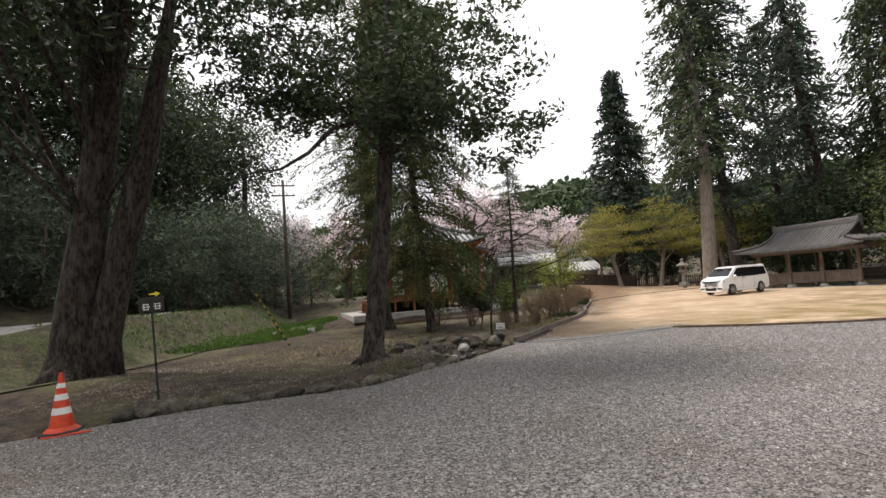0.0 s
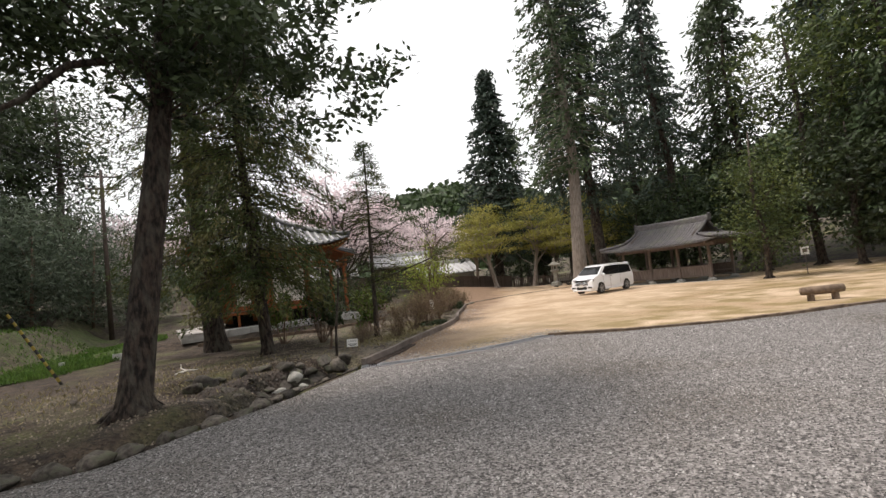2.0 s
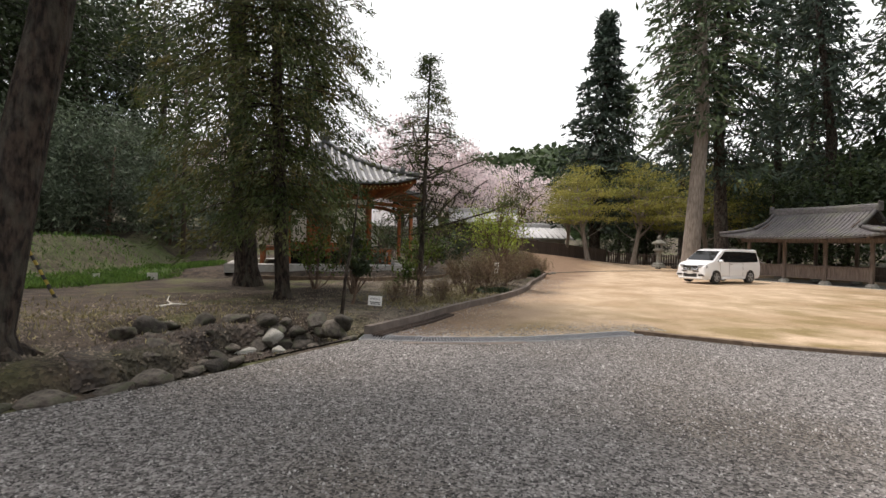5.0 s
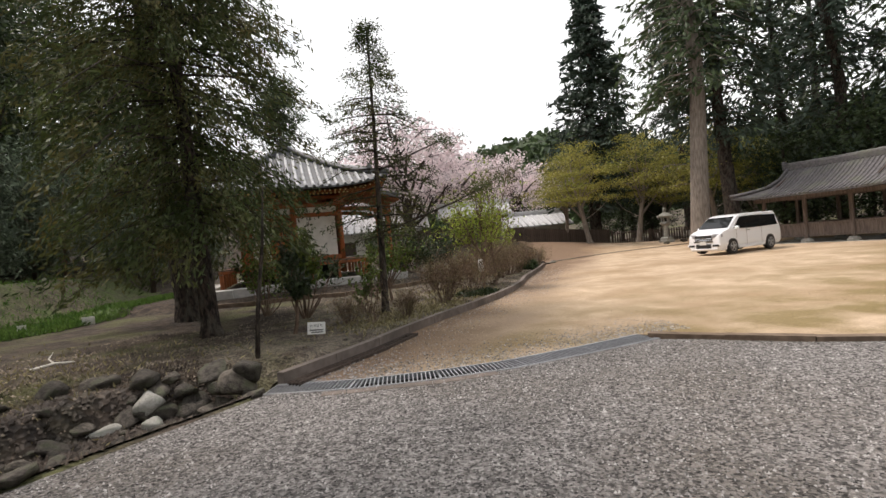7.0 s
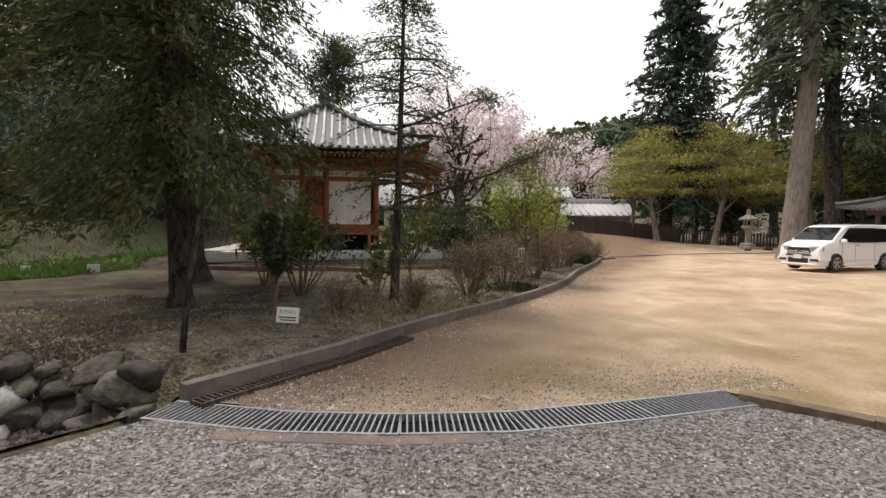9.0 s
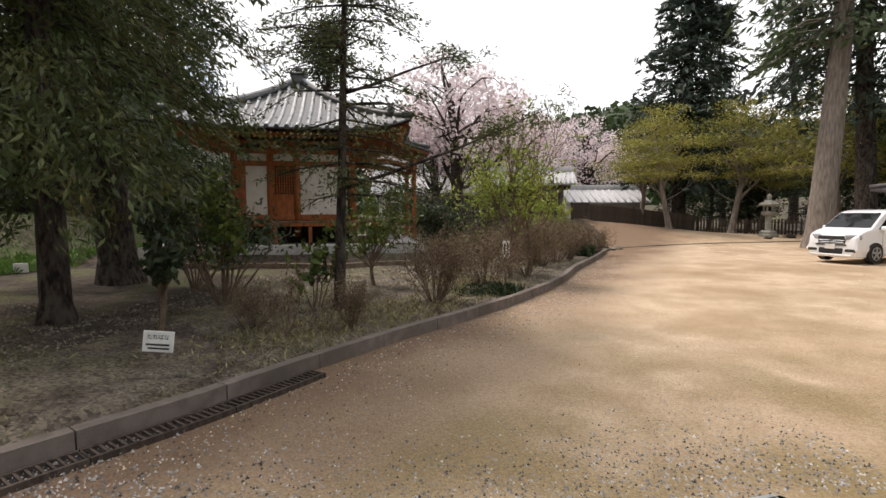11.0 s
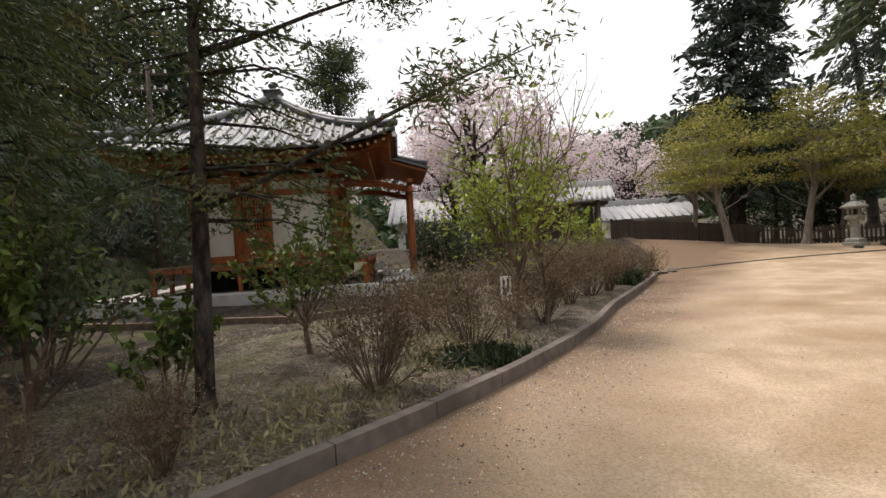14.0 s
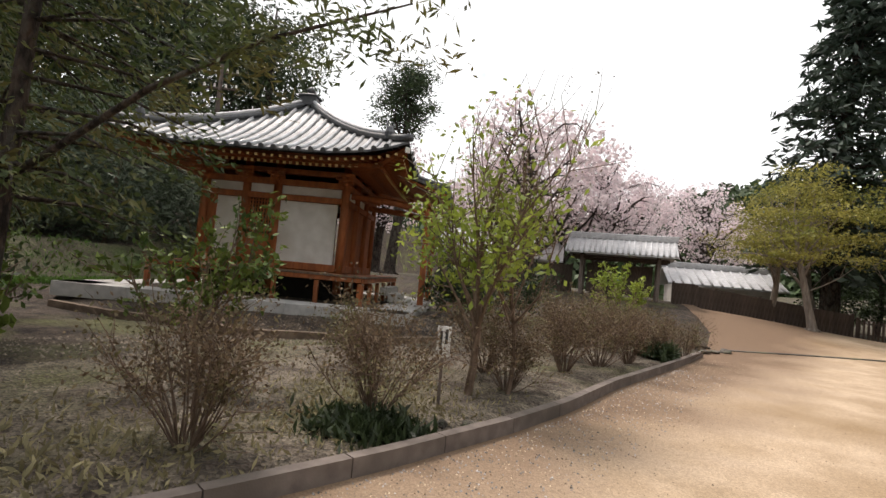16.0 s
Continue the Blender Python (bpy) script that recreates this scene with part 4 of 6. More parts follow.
for k in range(4):
    part("cross_beam", box((k - 1.5) * BAY, PD / 2, PG + PH + 0.22, 0.14, PD + 0.8, 0.16, 0.012), M_WOOD_GREY, pav)
for k in range(3):
    x = (k - 1) * BAY
    for y in (0.02, PD):
        for z in (0.36, 0.95):
            part("rail", box(x, y, PG + z, BAY - 0.16, 0.07, 0.08, 0.008), M_WOOD_GREY, pav)
        for b in range(9):
            part("wall_board", box(x + (b - 4) * (BAY - 0.18) / 9, y + 0.01, PG + 0.66, (BAY - 0.2) / 9, 0.025, 0.52), M_WOOD_GREY, pav)
    part("bench_seat", box(x, PD - 0.35, PG + 0.55, BAY - 0.16, 0.45, 0.05, 0.008), M_WOOD_GREY, pav)
proof = new("roof")
proof.parent = pav
tagged(proof, "weathered grey tile hip-and-gable roof")
RX, RY = 4.0, PD / 2 + 1.15
PE, PT, RIDGE = PG + PH + 0.16, PG + PH + 1.55, 2.5
N_P = 40
for sgn in (-1, 1):
    bm = bmesh.new()
    grid = []
    for j in range(9):
        u = j / 8
        y = -RY * (1 - u)
        half = max(RX - RY * u * 1.0, RIDGE) if u < 0.5 else RIDGE
        row = []
        for i in range(15):
            s = 2 * i / 14 - 1
            row.append(bm.verts.new((s * half, y, PE + (PT - PE) * (0.55 * u + 0.45 * u * u) + 0.16 * abs(s) ** 4 * (1 - u) ** 2)))
        grid.append(row)
    for j in range(8):
        for i in range(14):
            bm.faces.new((grid[j][i], grid[j][i + 1], grid[j + 1][i + 1], grid[j + 1][i]))
    ret = bmesh.ops.extrude_face_region(bm, geom=bm.faces[:])
    bmesh.ops.translate(bm, verts=[v for v in ret["geom"] if isinstance(v, bmesh.types.BMVert)], vec=(0, 0, 0.09))
    bmesh.ops.recalc_face_normals(bm, faces=bm.faces)
    t4 = pose(0, PD / 2, 0, 0, 0, 0 if sgn < 0 else 180)
    part("roof_slope", bm, M_TILE_OLD, proof).matrix_local = t4
    for i in range(N_P):
        x = (i + 0.5 - N_P / 2) * 2 * (RX - 0.1) / N_P
        umax = 1.0 if abs(x) < RIDGE else max(0.12, (RX - abs(x)) / RY)
        pts = []
        for k in range(6):
            u = umax * k / 5
            pts.append((x, -RY * (1 - u) - (0.03 if k == 0 else 0), PE + (PT - PE) * (0.55 * u + 0.45 * u * u) + 0.16 * (abs(x) / RX) ** 4 * (1 - u) ** 2 + 0.092))
        part("tile_roll", tube(pts, [0.038] * 6, 6), M_TILE_OLD, proof, smooth=True).matrix_local = t4
    # end hips and gable
    hb = bmesh.new()
    a = [hb.verts.new(p) for p in ((RX, -RY, PE + 0.2), (RX, RY, PE + 0.2), (RIDGE - 0.1, 0.5 * RY, PE + (PT - PE) * 0.42), (RIDGE - 0.1, -0.5 * RY, PE + (PT - PE) * 0.42))]
    hb.faces.new(a)
    ret = bmesh.ops.extrude_face_region(hb, geom=hb.faces[:])
    bmesh.ops.translate(hb, verts=[v for v in ret["geom"] if isinstance(v, bmesh.types.BMVert)], vec=(0, 0, 0.08))
    part("end_hip", hb, M_TILE_OLD, proof).matrix_local = t4
    for i in range(9):
        y = (i - 4) * 0.5
        inner = min(1.0, (RY - abs(y)) / (RY * 0.5))
        p0, p1 = Vector((RX + 0.03, y, PE + 0.31)), Vector((RIDGE - 0.1, y, PE + (PT - PE) * 0.42 + 0.1))
        part("tile_roll", tube([p0, p0.lerp(p1, inner * 0.5), p0.lerp(p1, inner)], [0.055] * 3, 6), M_TILE_OLD, proof, smooth=True).matrix_local = t4
    part("gable", prism([(-0.62 * RY, PE + (PT - PE) * 0.40), (0.62 * RY, PE + (PT - PE) * 0.40), (0, PT - 0.05)], RIDGE - 0.35, RIDGE - 0.28, "yz"), M_WOOD_DARK, proof, "dark gable boards").matrix_local = t4
    for sy in (-1, 1):
        part("gable_ridge", tube([(RIDGE - 0.05, 0, PT + 0.1), (RIDGE - 0.05, sy * 0.3 * RY, PT - 0.42), (RIDGE + 0.02, sy * 0.58 * RY, PE + (PT - PE) * 0.36 + 0.16), (RIDGE + 0.1, sy * 0.64 * RY, PE + (PT - PE) * 0.30 + 0.2)], [0.1, 0.09, 0.1, 0.07], 8), M_TILE_OLD, proof, smooth=True).matrix_local = t4
        part("hip_ridge", tube([(RIDGE + 0.1, sy * 0.58 * RY, PE + (PT - PE) * 0.36 + 0.1), ((RIDGE + RX) / 2 + 0.1, sy * 0.82 * RY, PE + 0.42), (RX + 0.03, sy * (RY + 0.02), PE + 0.34)], [0.1, 0.1, 0.08], 8), M_TILE_OLD, proof, smooth=True).matrix_local = t4
part("ridge", bm_tube(box(0, PD / 2, PT + 0.14, 2 * RIDGE + 0.1, 0.24, 0.26, 0.02), [(-RIDGE - 0.08, PD / 2, PT + 0.31), (0, PD / 2, PT + 0.28), (RIDGE + 0.08, PD / 2, PT + 0.31)], [0.09] * 3, 8), M_TILE_OLD, proof, "stacked ridge tiles")
for s in (-1, 1):
    part("ridge_end_tile", box(s * (RIDGE + 0.12), PD / 2, PT + 0.26, 0.1, 0.42, 0.5, 0.05), M_TILE_OLD, proof)

# ---- white minivan ----
van = thing("minivan", pose(15.95, 27.5, 0.05, 0, 0, 22.5) @ Matrix.Scale(0.86, 4), "white family minivan parked on the sand yard", "car")
VL, VW = 4.70, 1.70


def van_skin(outline, half, bevel=0.05, tuck=0.115, waist=0.98):
    bm = prism(outline, -half, half)
    bmesh.ops.bisect_plane(bm, geom=bm.verts[:] + bm.edges[:] + bm.faces[:], plane_co=(0, 0, waist), plane_no=(0, 0, 1))
    bmesh.ops.bisect_plane(bm, geom=bm.verts[:] + bm.edges[:] + bm.faces[:], plane_co=(0, 0, 0.45), plane_no=(0, 0, 1))
    for v in bm.verts:
        if v.co.z > waist:
            v.co.y *= 1 - tuck * (v.co.z - waist) / 0.85 * 1.3
        if v.co.z < 0.4:
            v.co.y *= 0.97
        nose = max(0.0, (-v.co.x - VL / 2 + 0.55) / 0.55)
        v.co.y *= 1 - 0.10 * nose * nose
    sharp = [e for e in bm.edges if len(e.link_faces) == 2 and e.calc_face_angle(0) > 0.5]
    bmesh.ops.bevel(bm, geom=sharp, offset=bevel * 1.6, segments=4, affect="EDGES", profile=0.6)
    return bm


F = -VL / 2
side = [(F + 0.08, 0.18), (F, 0.34), (F + 0.01, 0.62), (F + 0.07, 0.88), (F + 0.20, 1.0), (F + 0.45, 1.09), (F + 0.72, 1.15), (F + 1.12, 1.46), (F + 1.46, 1.69), (F + 1.72, 1.77), (F + 2.1, 1.81), (F + 3.4, 1.815), (F + 4.45, 1.76), (F + 4.62, 1.2), (F + 4.70, 0.85), (F + 4.66, 0.3), (F + 4.5, 0.22)]
vbody = part("body", van_skin(side, VW / 2), M_CAR, van, smooth=True)
vbody.data.set_sharp_from_angle(angle=radians(30))
for y in (-1, 1):
    wy = lambda z: y * (VW / 2 * (1 - 0.115 * 1.3 * max(0, z - 0.98) / 0.85) + 0.004)

    def glass(name, pts):
        bm = bmesh.new()
        vs = [bm.verts.new((F + a, wy(b), b)) for a, b in pts]
        f = bm.faces.new(vs)
        ret = bmesh.ops.extrude_face_region(bm, geom=[f])
        bmesh.ops.translate(bm, verts=[v for v in ret["geom"] if isinstance(v, bmesh.types.BMVert)], vec=(0, y * 0.006, 0))
        bmesh.ops.recalc_face_normals(bm, faces=bm.faces)
        return part(name, bm, M_GLASS, van, "dark tinted side glass")
    glass("side_window", [(1.02, 1.14), (1.985, 1.10), (1.985, 1.67), (1.66, 1.655)])
    glass("side_window", [(1.997, 1.10), (3.12, 1.10), (3.12, 1.67), (1.997, 1.67)])
    glass("side_window", [(3.132, 1.10), (4.45, 1.13), (4.38, 1.63), (3.132, 1.67)])
    part("mirror", bm_box(bmesh.new(), F + 1.12, y * (VW / 2 + 0.10), 1.16, 0.14, 0.2, 0.17, 0.04), M_CAR, van, "white door mirror")
    part("headlight", bm_box(bmesh.new(), F + 0.15, y * 0.61, 0.875, 0.16, 0.46, 0.19, 0.04, rz=-y * 26), M_LAMP, van, "clear headlamp")
    part("fog_lamp", box(F + 0.055, y * 0.61, 0.43, 0.13, 0.36, 0.15, 0.04), M_BLACK, van, "dark fog lamp recess")
    part("tail_light", box(F + 4.60, y * 0.66, 1.1, 0.12, 0.14, 0.6, 0.03), M_RED_LAMP, van, "red tail lamp")
    part("sill", box(F + 2.3, y * (VW / 2 - 0.01), 0.27, 1.9, 0.05, 0.12, 0.015), M_CAR, van)
    for hx in (1.98, 2.12):
        part("door_handle", box(F + hx, y * (VW / 2 + 0.015), 1.0, 0.12, 0.03, 0.03, 0.008), M_CHROME, van, "door handle")
    for dx in (1.22, 1.97, 3.12):
        part("door_gap", box(F + dx, y * (VW / 2 - 0.003), 0.72, 0.005, 0.008, 0.72), M_CONCRETE, van, "grey door joint")
    for wx in (0.92, 0.92 + 2.855):
        arch = part("wheel_arch", tube([(F + wx, y * (VW / 2 - 0.2), 0.34), (F + wx, y * (VW / 2 + 0.006), 0.34)], [0.35, 0.35], 24), M_BLACK, van, "black wheel arch")
        wheel = new("wheel")
        wheel.parent = van
        wheel.location = (F + wx, y * (VW / 2 - 0.09), 0.315)
        bm = bmesh.new()
        prof = [(0.20, -0.09), (0.29, -0.10), (0.315, -0.07), (0.315, 0.07), (0.29, 0.10), (0.20, 0.105)]
        bm_lathe(bm, prof, 28)
        tyre = part("tyre", bm, M_RUBBER, wheel, "black tyre")
        tyre.rotation_euler = (radians(90), 0, 0)
        rim = bmesh.new()
        bm_lathe(rim, [(0.225, 0.085), (0.225, 0.115), (0.205, 0.115), (0.2, 0.09)], 28)
        for k in range(5):
            bm_box(rim, 0, 0, 0, 0.075, 0.2, 0.02, 0.006, m=pose(0, 0, 0.112, 0, 0, 72 * k) @ pose(0, 0.105, 0))
        bm_lathe(rim, [(0.05, 0.1), (0.045, 0.125)], 12)
        rim_ob = part("rim", rim, M_STEEL, wheel, "five-spoke alloy rim")
        rim_ob.rotation_euler = (radians(90 if y < 0 else -90), 0, 0)
ws = bmesh.new()
a = [ws.verts.new(p) for p in ((F + 0.77, -0.74, 1.19), (F + 0.77, 0.74, 1.19), (F + 1.11, 0.70, 1.455), (F + 1.43, 0.645, 1.672), (F + 1.43, -0.645, 1.672), (F + 1.11, -0.70, 1.455))]
ws.faces.new((a[0], a[1], a[2], a[5]))
ws.faces.new((a[5], a[2], a[3], a[4]))
ret = bmesh.ops.extrude_face_region(ws, geom=ws.faces[:])
bmesh.ops.translate(ws, verts=[v for v in ret["geom"] if isinstance(v, bmesh.types.BMVert)], vec=(-0.016, 0, 0.018))
part("windscreen", ws, M_GLASS, van, "dark windscreen")
for k in range(4):
    part("grille_bar", box(F + 0.012 + 0.02 * k, 0, 0.685 + 0.07 * k, 0.07, 0.84 + 0.03 * k, 0.046, 0.012), M_CHROME, van, "chrome grille bar")
part("grille", box(F + 0.06, 0, 0.785, 0.1, 0.9, 0.26, 0.02), M_BLACK, van, "black grille")
part("air_intake", box(F + 0.03, 0, 0.41, 0.1, 0.8, 0.2, 0.03), M_BLACK, van, "black lower intake")
part("bumper_slot", box(F + 0.03, 0, 0.615, 0.1, 1.0, 0.05, 0.015), M_BLACK, van, "black slot under the grille")
part("bumper_lip", box(F + 0.03, 0, 0.265, 0.12, 1.36, 0.06, 0.02), M_CAR, van)
part("number_plate", box(F - 0.03, 0, 0.55, 0.014, 0.33, 0.165, 0.004), M_WHITE, van, "white number plate")
part("badge", tube([(F + 0.03, 0, 0.80), (F - 0.005, 0, 0.80)], [0.055, 0.05], 12), M_CHROME, van, "chrome badge")
part("wiper", tube([(F + 0.82, -0.1, 1.2), (F + 0.95, -0.55, 1.31)], [0.012, 0.008], 5), M_BLACK, van, "black wiper")
part("rear_spoiler", box(F + 4.5, 0, 1.775, 0.26, 1.2, 0.05, 0.02), M_CAR, van)


# ---- plants ----
def leaf_quads(name, c, along, width, mat, parent=None, label=""):
    """One diamond leaf or spray a centre: half-length vectors and half-width vectors."""
    n = len(c)
    v = np.stack([c - along, c + width * 1.0 - along * 0.1, c + along, c - width * 1.0 - along * 0.1], 1).reshape(-1, 3)
    return link_mesh(name, raw_mesh(name, v, np.arange(4 * n).reshape(n, 4)), mat, parent, label)


def unit(v):
    return v / np.maximum(np.linalg.norm(v, axis=1, keepdims=True), 1e-6)


def clump_leaves(r, centres, per, spread, size, flat=0.6, aspect=0.45, droop=0.0):
    """Leaf centres scattered round clump centres, with random half vectors."""
    n = len(centres) * per
    c = np.repeat(centres, per, 0) + r.normal(0, 1, (n, 3)) * np.array([spread, spread, spread * flat])
    a = unit(r.normal(0, 1, (n, 3)) * np.array([1, 1, 0.7]) - np.array([0, 0, droop]))
    b = unit(np.cross(a, r.normal(0, 1, (n, 3))))
    s = size * r.uniform(0.6, 1.3, (n, 1))
    return c, a * s, b * s * aspect


def limb_path(r, p0, p1, bow=0.15, n=5):
    p0, p1 = np.array(p0, float), np.array(p1, float)
    side = r.normal(0, 1, 3) * bow * np.linalg.norm(p1 - p0)
    return [tuple(p0 + (p1 - p0) * t + side * math.sin(math.pi * t) * 0.5) for t in np.linspace(0, 1, n)]


def path_at(path, t):
    p = np.array(path, float)
    s = t * (len(p) - 1)
    i = min(int(s), len(p) - 2)
    return p[i] + (p[i + 1] - p[i]) * (s - i)


def broadleaf(name, m, trunk, radii, clumps, label, category, leaf_mat, bark, seed, per=60, spread=0.5, size=0.09, flat=0.6, aspect=0.45,
              group="", limbs=14, start=0.35, flare=True, limb_r=0.3, droop=0.0):
    """Trunk along points, crown from (centre, radii, count) ellipsoids of leaf clumps, limbs reaching to clumps."""
    r = np.random.default_rng(seed)
    ob = thing(name, m, label, category, group)
    tk, br = bmesh.new(), bmesh.new()
    pts, rad = list(trunk), list(radii)
    if flare:
        p = Vector(pts[0])
        pts = [p - Vector((0, 0, 0.25)), p + Vector((0, 0, 0.0)), p + Vector((0, 0, rad[0] * 1.2))] + pts[1:]
        rad = [rad[0] * 1.75, rad[0] * 1.45, rad[0] * 1.05] + rad[1:]
        for k in range(6):
            ang = k * 1.05 + r.uniform(-.3, .3)
            out = Vector((math.cos(ang), math.sin(ang), 0))
            root = tube([p + Vector((0, 0, rad[0] * 0.5)), p + out * rad[1] * 0.9 + Vector((0, 0, 0.04)), p + out * rad[1] * 1.7 + Vector((0, 0, -0.10))], [rad[2] * 0.5, rad[2] * 0.36, rad[2] * 0.1], 6)
            part("root", root, bark, ob, smooth=True)
    bm_tube(tk, pts, rad, 14)
    centres = []
    for (cx, cy, cz), (rx, ry, rz), cnt in clumps:
        d = unit(r.normal(0, 1, (cnt, 3))) * (r.random((cnt, 1)) ** 0.45)
        centres.append(np.array([cx, cy, cz]) + d * np.array([rx, ry, rz]))
    centres = np.concatenate(centres)
    pick = centres[r.permutation(len(centres))[:limbs]]
    for c in pick:
        zt = np.array([p[2] for p in trunk])
        t = np.clip(start + (1 - start) * r.random() ** 0.8, 0, 0.97)
        p0 = path_at(trunk, t)
        if p0[2] > c[2] + 0.4:
            p0 = path_at(trunk, start)
        lp = limb_path(r, p0, c, 0.22)
        r0 = np.interp(t, np.linspace(0, 1, len(radii)), radii) * limb_r
        bm_tube(br, lp, [r0, r0 * 0.8, r0 * 0.6, r0 * 0.4, r0 * 0.15], 6, cap=False)
        for _ in range(3):
            q0 = np.array(path_at(lp, r.uniform(0.4, 0.9)))
            near_c = centres[np.argsort(((centres - q0) ** 2).sum(1))[r.integers(1, 9)]] if len(centres) > 9 else c
            bm_tube(br, limb_path(r, q0, near_c, 0.2, 4), [r0 * 0.35, r0 * 0.25, r0 * 0.15, r0 * 0.06], 4, cap=False)
    part("trunk", tk, bark, ob, smooth=True)
    tagged(part("branching", br, bark, ob, smooth=True), kind="stuff")
    c, a, b = clump_leaves(r, centres, per, spread, size, flat, aspect, droop)
    leaf_quads("crown", c, a, b, leaf_mat, ob)
    return ob


def conifer(name, m, height, base_r, crown_from, reach, label, leaf_mat, bark, seed, whorls=40, arms=6, per=26, size=0.16, droop=0.25, taper=0.9, group="", gaps=0.15, width=0.3, spread=0.22, category="conifer"):
    """Straight trunk with drooping whorls of sprays."""
    r = np.random.default_rng(seed)
    ob = thing(name, m, label, category, group)
    tk, br = bmesh.new(), bmesh.new()
    zs = [-0.3, 0.0, base_r * 1.5, height * 0.35, height * 0.7, height]
    wob = lambda z: (0.02 * height * math.sin(z * 0.25 + seed), 0.02 * height * math.cos(z * 0.21 + seed * 2), z)
    off = wob(0)
    line = [(wob(z)[0] - off[0], wob(z)[1] - off[1], z) for z in zs]
    bm_tube(tk, line, [base_r * 1.6, base_r * 1.35, base_r, base_r * 0.72, base_r * 0.42, 0.02], 12)
    C, A, B = [], [], []
    for w in range(whorls):
        u = w / (whorls - 1)
        z = crown_from + (height - crown_from) * u ** 0.95
        cx, cy = np.interp(z, [q[2] for q in line], [q[0] for q in line]), np.interp(z, [q[2] for q in line], [q[1] for q in line])
        length = reach * (1 - u) ** taper * (0.55 + 0.45 * min(1, u * 6 + 0.3)) + 0.15
        for k in range(arms):
            if r.random() < gaps:
                continue
            ang = r.uniform(0, 2 * math.pi)
            ln = length * r.uniform(0.65, 1.12)
            d = np.array([math.cos(ang), math.sin(ang), 0])
            up = r.uniform(-0.05, 0.35)
            p0 = np.array([cx, cy, z])
            t = r.random(per) ** 0.75
            drop = ln * (up * t - (droop + up) * t * t * 1.1)
            c = p0 + d * (ln * t)[:, None] + np.column_stack([np.zeros(per), np.zeros(per), drop]) + r.normal(0, 1, (per, 3)) * np.array([spread, spread, spread * 0.5]) * (0.4 + 0.8 * (1 - t))[:, None]
            a = unit(d * r.uniform(0.4, 1, (per, 1)) + r.normal(0, 0.45, (per, 3)) - np.array([0, 0, droop * 1.6]))
            b = unit(np.cross(a, r.normal(0, 1, (per, 3))))
            s = size * r.uniform(0.6, 1.35, (per, 1))
            C.append(c), A.append(a * s), B.append(b * s * width)
            if ln > 0.8:
                bm_tube(br, [tuple(p0), tuple(p0 + d * ln * 0.5 + np.array([0, 0, ln * (up * 0.5 - (droop + up) * 0.275)])), tuple(p0 + d * ln * 0.92 + np.array([0, 0, ln * (up * 0.92 - (droop + up) * 0.93)]))], [0.012 + base_r * 0.07, 0.008 + base_r * 0.04, 0.004], 4, cap=False)
    part("trunk", tk, bark, ob, smooth=True)
    tagged(part("branching", br, bark, ob, smooth=True), kind="stuff")
    leaf_quads("crown", np.concatenate(C), np.concatenate(A), np.concatenate(B), leaf_mat, ob)
    return ob


def on(x, y, rz=0.0, s=1.0, dz=0.0):
    return pose(x, y, gzp(x, y) + dz, 0, 0, rz) @ Matrix.Scale(s, 4)


# evergreen oak at the edge of the gravel, leaning over it
broadleaf("evergreen_oak", on(-2.95, 10.4), [(0, 0, 0), (0.1, 0.05, 1.0), (0.28, 0.12, 2.4), (0.42, 0.2, 3.4), (0.58, 0.25, 4.8), (0.8, 0.3, 7.0), (0.9, 0.3, 10.0)], [0.225, 0.215, 0.20, 0.19, 0.16, 0.13, 0.05],
          [((1.7, -1.2, 5.6), (2.0, 1.9, 1.3), 46), ((-2.6, 0.8, 7.8), (2.0, 2.0, 1.7), 46), ((0.7, 0.4, 5.3), (1.6, 1.6, 0.9), 34), ((-1.5, 0.4, 6.0), (1.4, 1.4, 0.9), 26), ((-0.8, 0.2, 6.6), (2.4, 2.2, 1.6), 44), ((1.5, 1.0, 8.0), (2.6, 2.6, 2.0), 60), ((3.1, -0.6, 4.7), (1.1, 1.0, 0.7), 16)],
          "dark-barked leaning evergreen oak beside the gravel edge", "tree", M_LEAF_DARK, M_BARK, 3, per=80, spread=0.2, size=0.075, limbs=30, start=0.62, limb_r=0.2)
# low crooked bough
bough = scene.objects["evergreen_oak"]
part("bough", tube([(0.62, 0.26, 5.1), (0.1, 0.1, 5.35), (-0.55, -0.1, 5.15), (-1.1, -0.2, 4.6), (-1.7, -0.3, 4.25), (-2.3, -0.4, 4.2)], [0.07, 0.065, 0.055, 0.045, 0.03, 0.01], 8), M_BARK, bough, smooth=True)
# twin-trunked giant at the lane's mouth
# the last clump is an unseen crown lobe added to shade the left gravel
giant = broadleaf("giant_tree", on(-10.4, 12.0), [(0, 0, 0), (0.12, 0, 1.6), (0.42, 0.1, 3.6), (0.95, 0.1, 7.0), (1.7, 0.2, 14.0)], [0.46, 0.44, 0.40, 0.34, 0.15],
          [((0.5, -1.5, 9.5), (4.5, 4.0, 2.6), 150), ((1.5, 0.5, 13.0), (5.0, 5.0, 3.0), 130), ((3.0, -3.5, 11.0), (3.5, 3.5, 2.2), 80)],
          "massive dark twin-trunked evergreen tree by the lane", "tree", M_LEAF_DARK, M_BARK, 8, per=38, spread=0.5, size=0.13, limbs=26, start=0.5)
part("second_trunk", tube([(0.5, 0.2, -0.2), (0.62, 0.2, 0.8), (1.05, 0.2, 2.6), (1.8, 0.2, 5.5), (2.7, 0.2, 10.0)], [0.56, 0.40, 0.34, 0.30, 0.12], 14), M_BARK, giant, smooth=True)

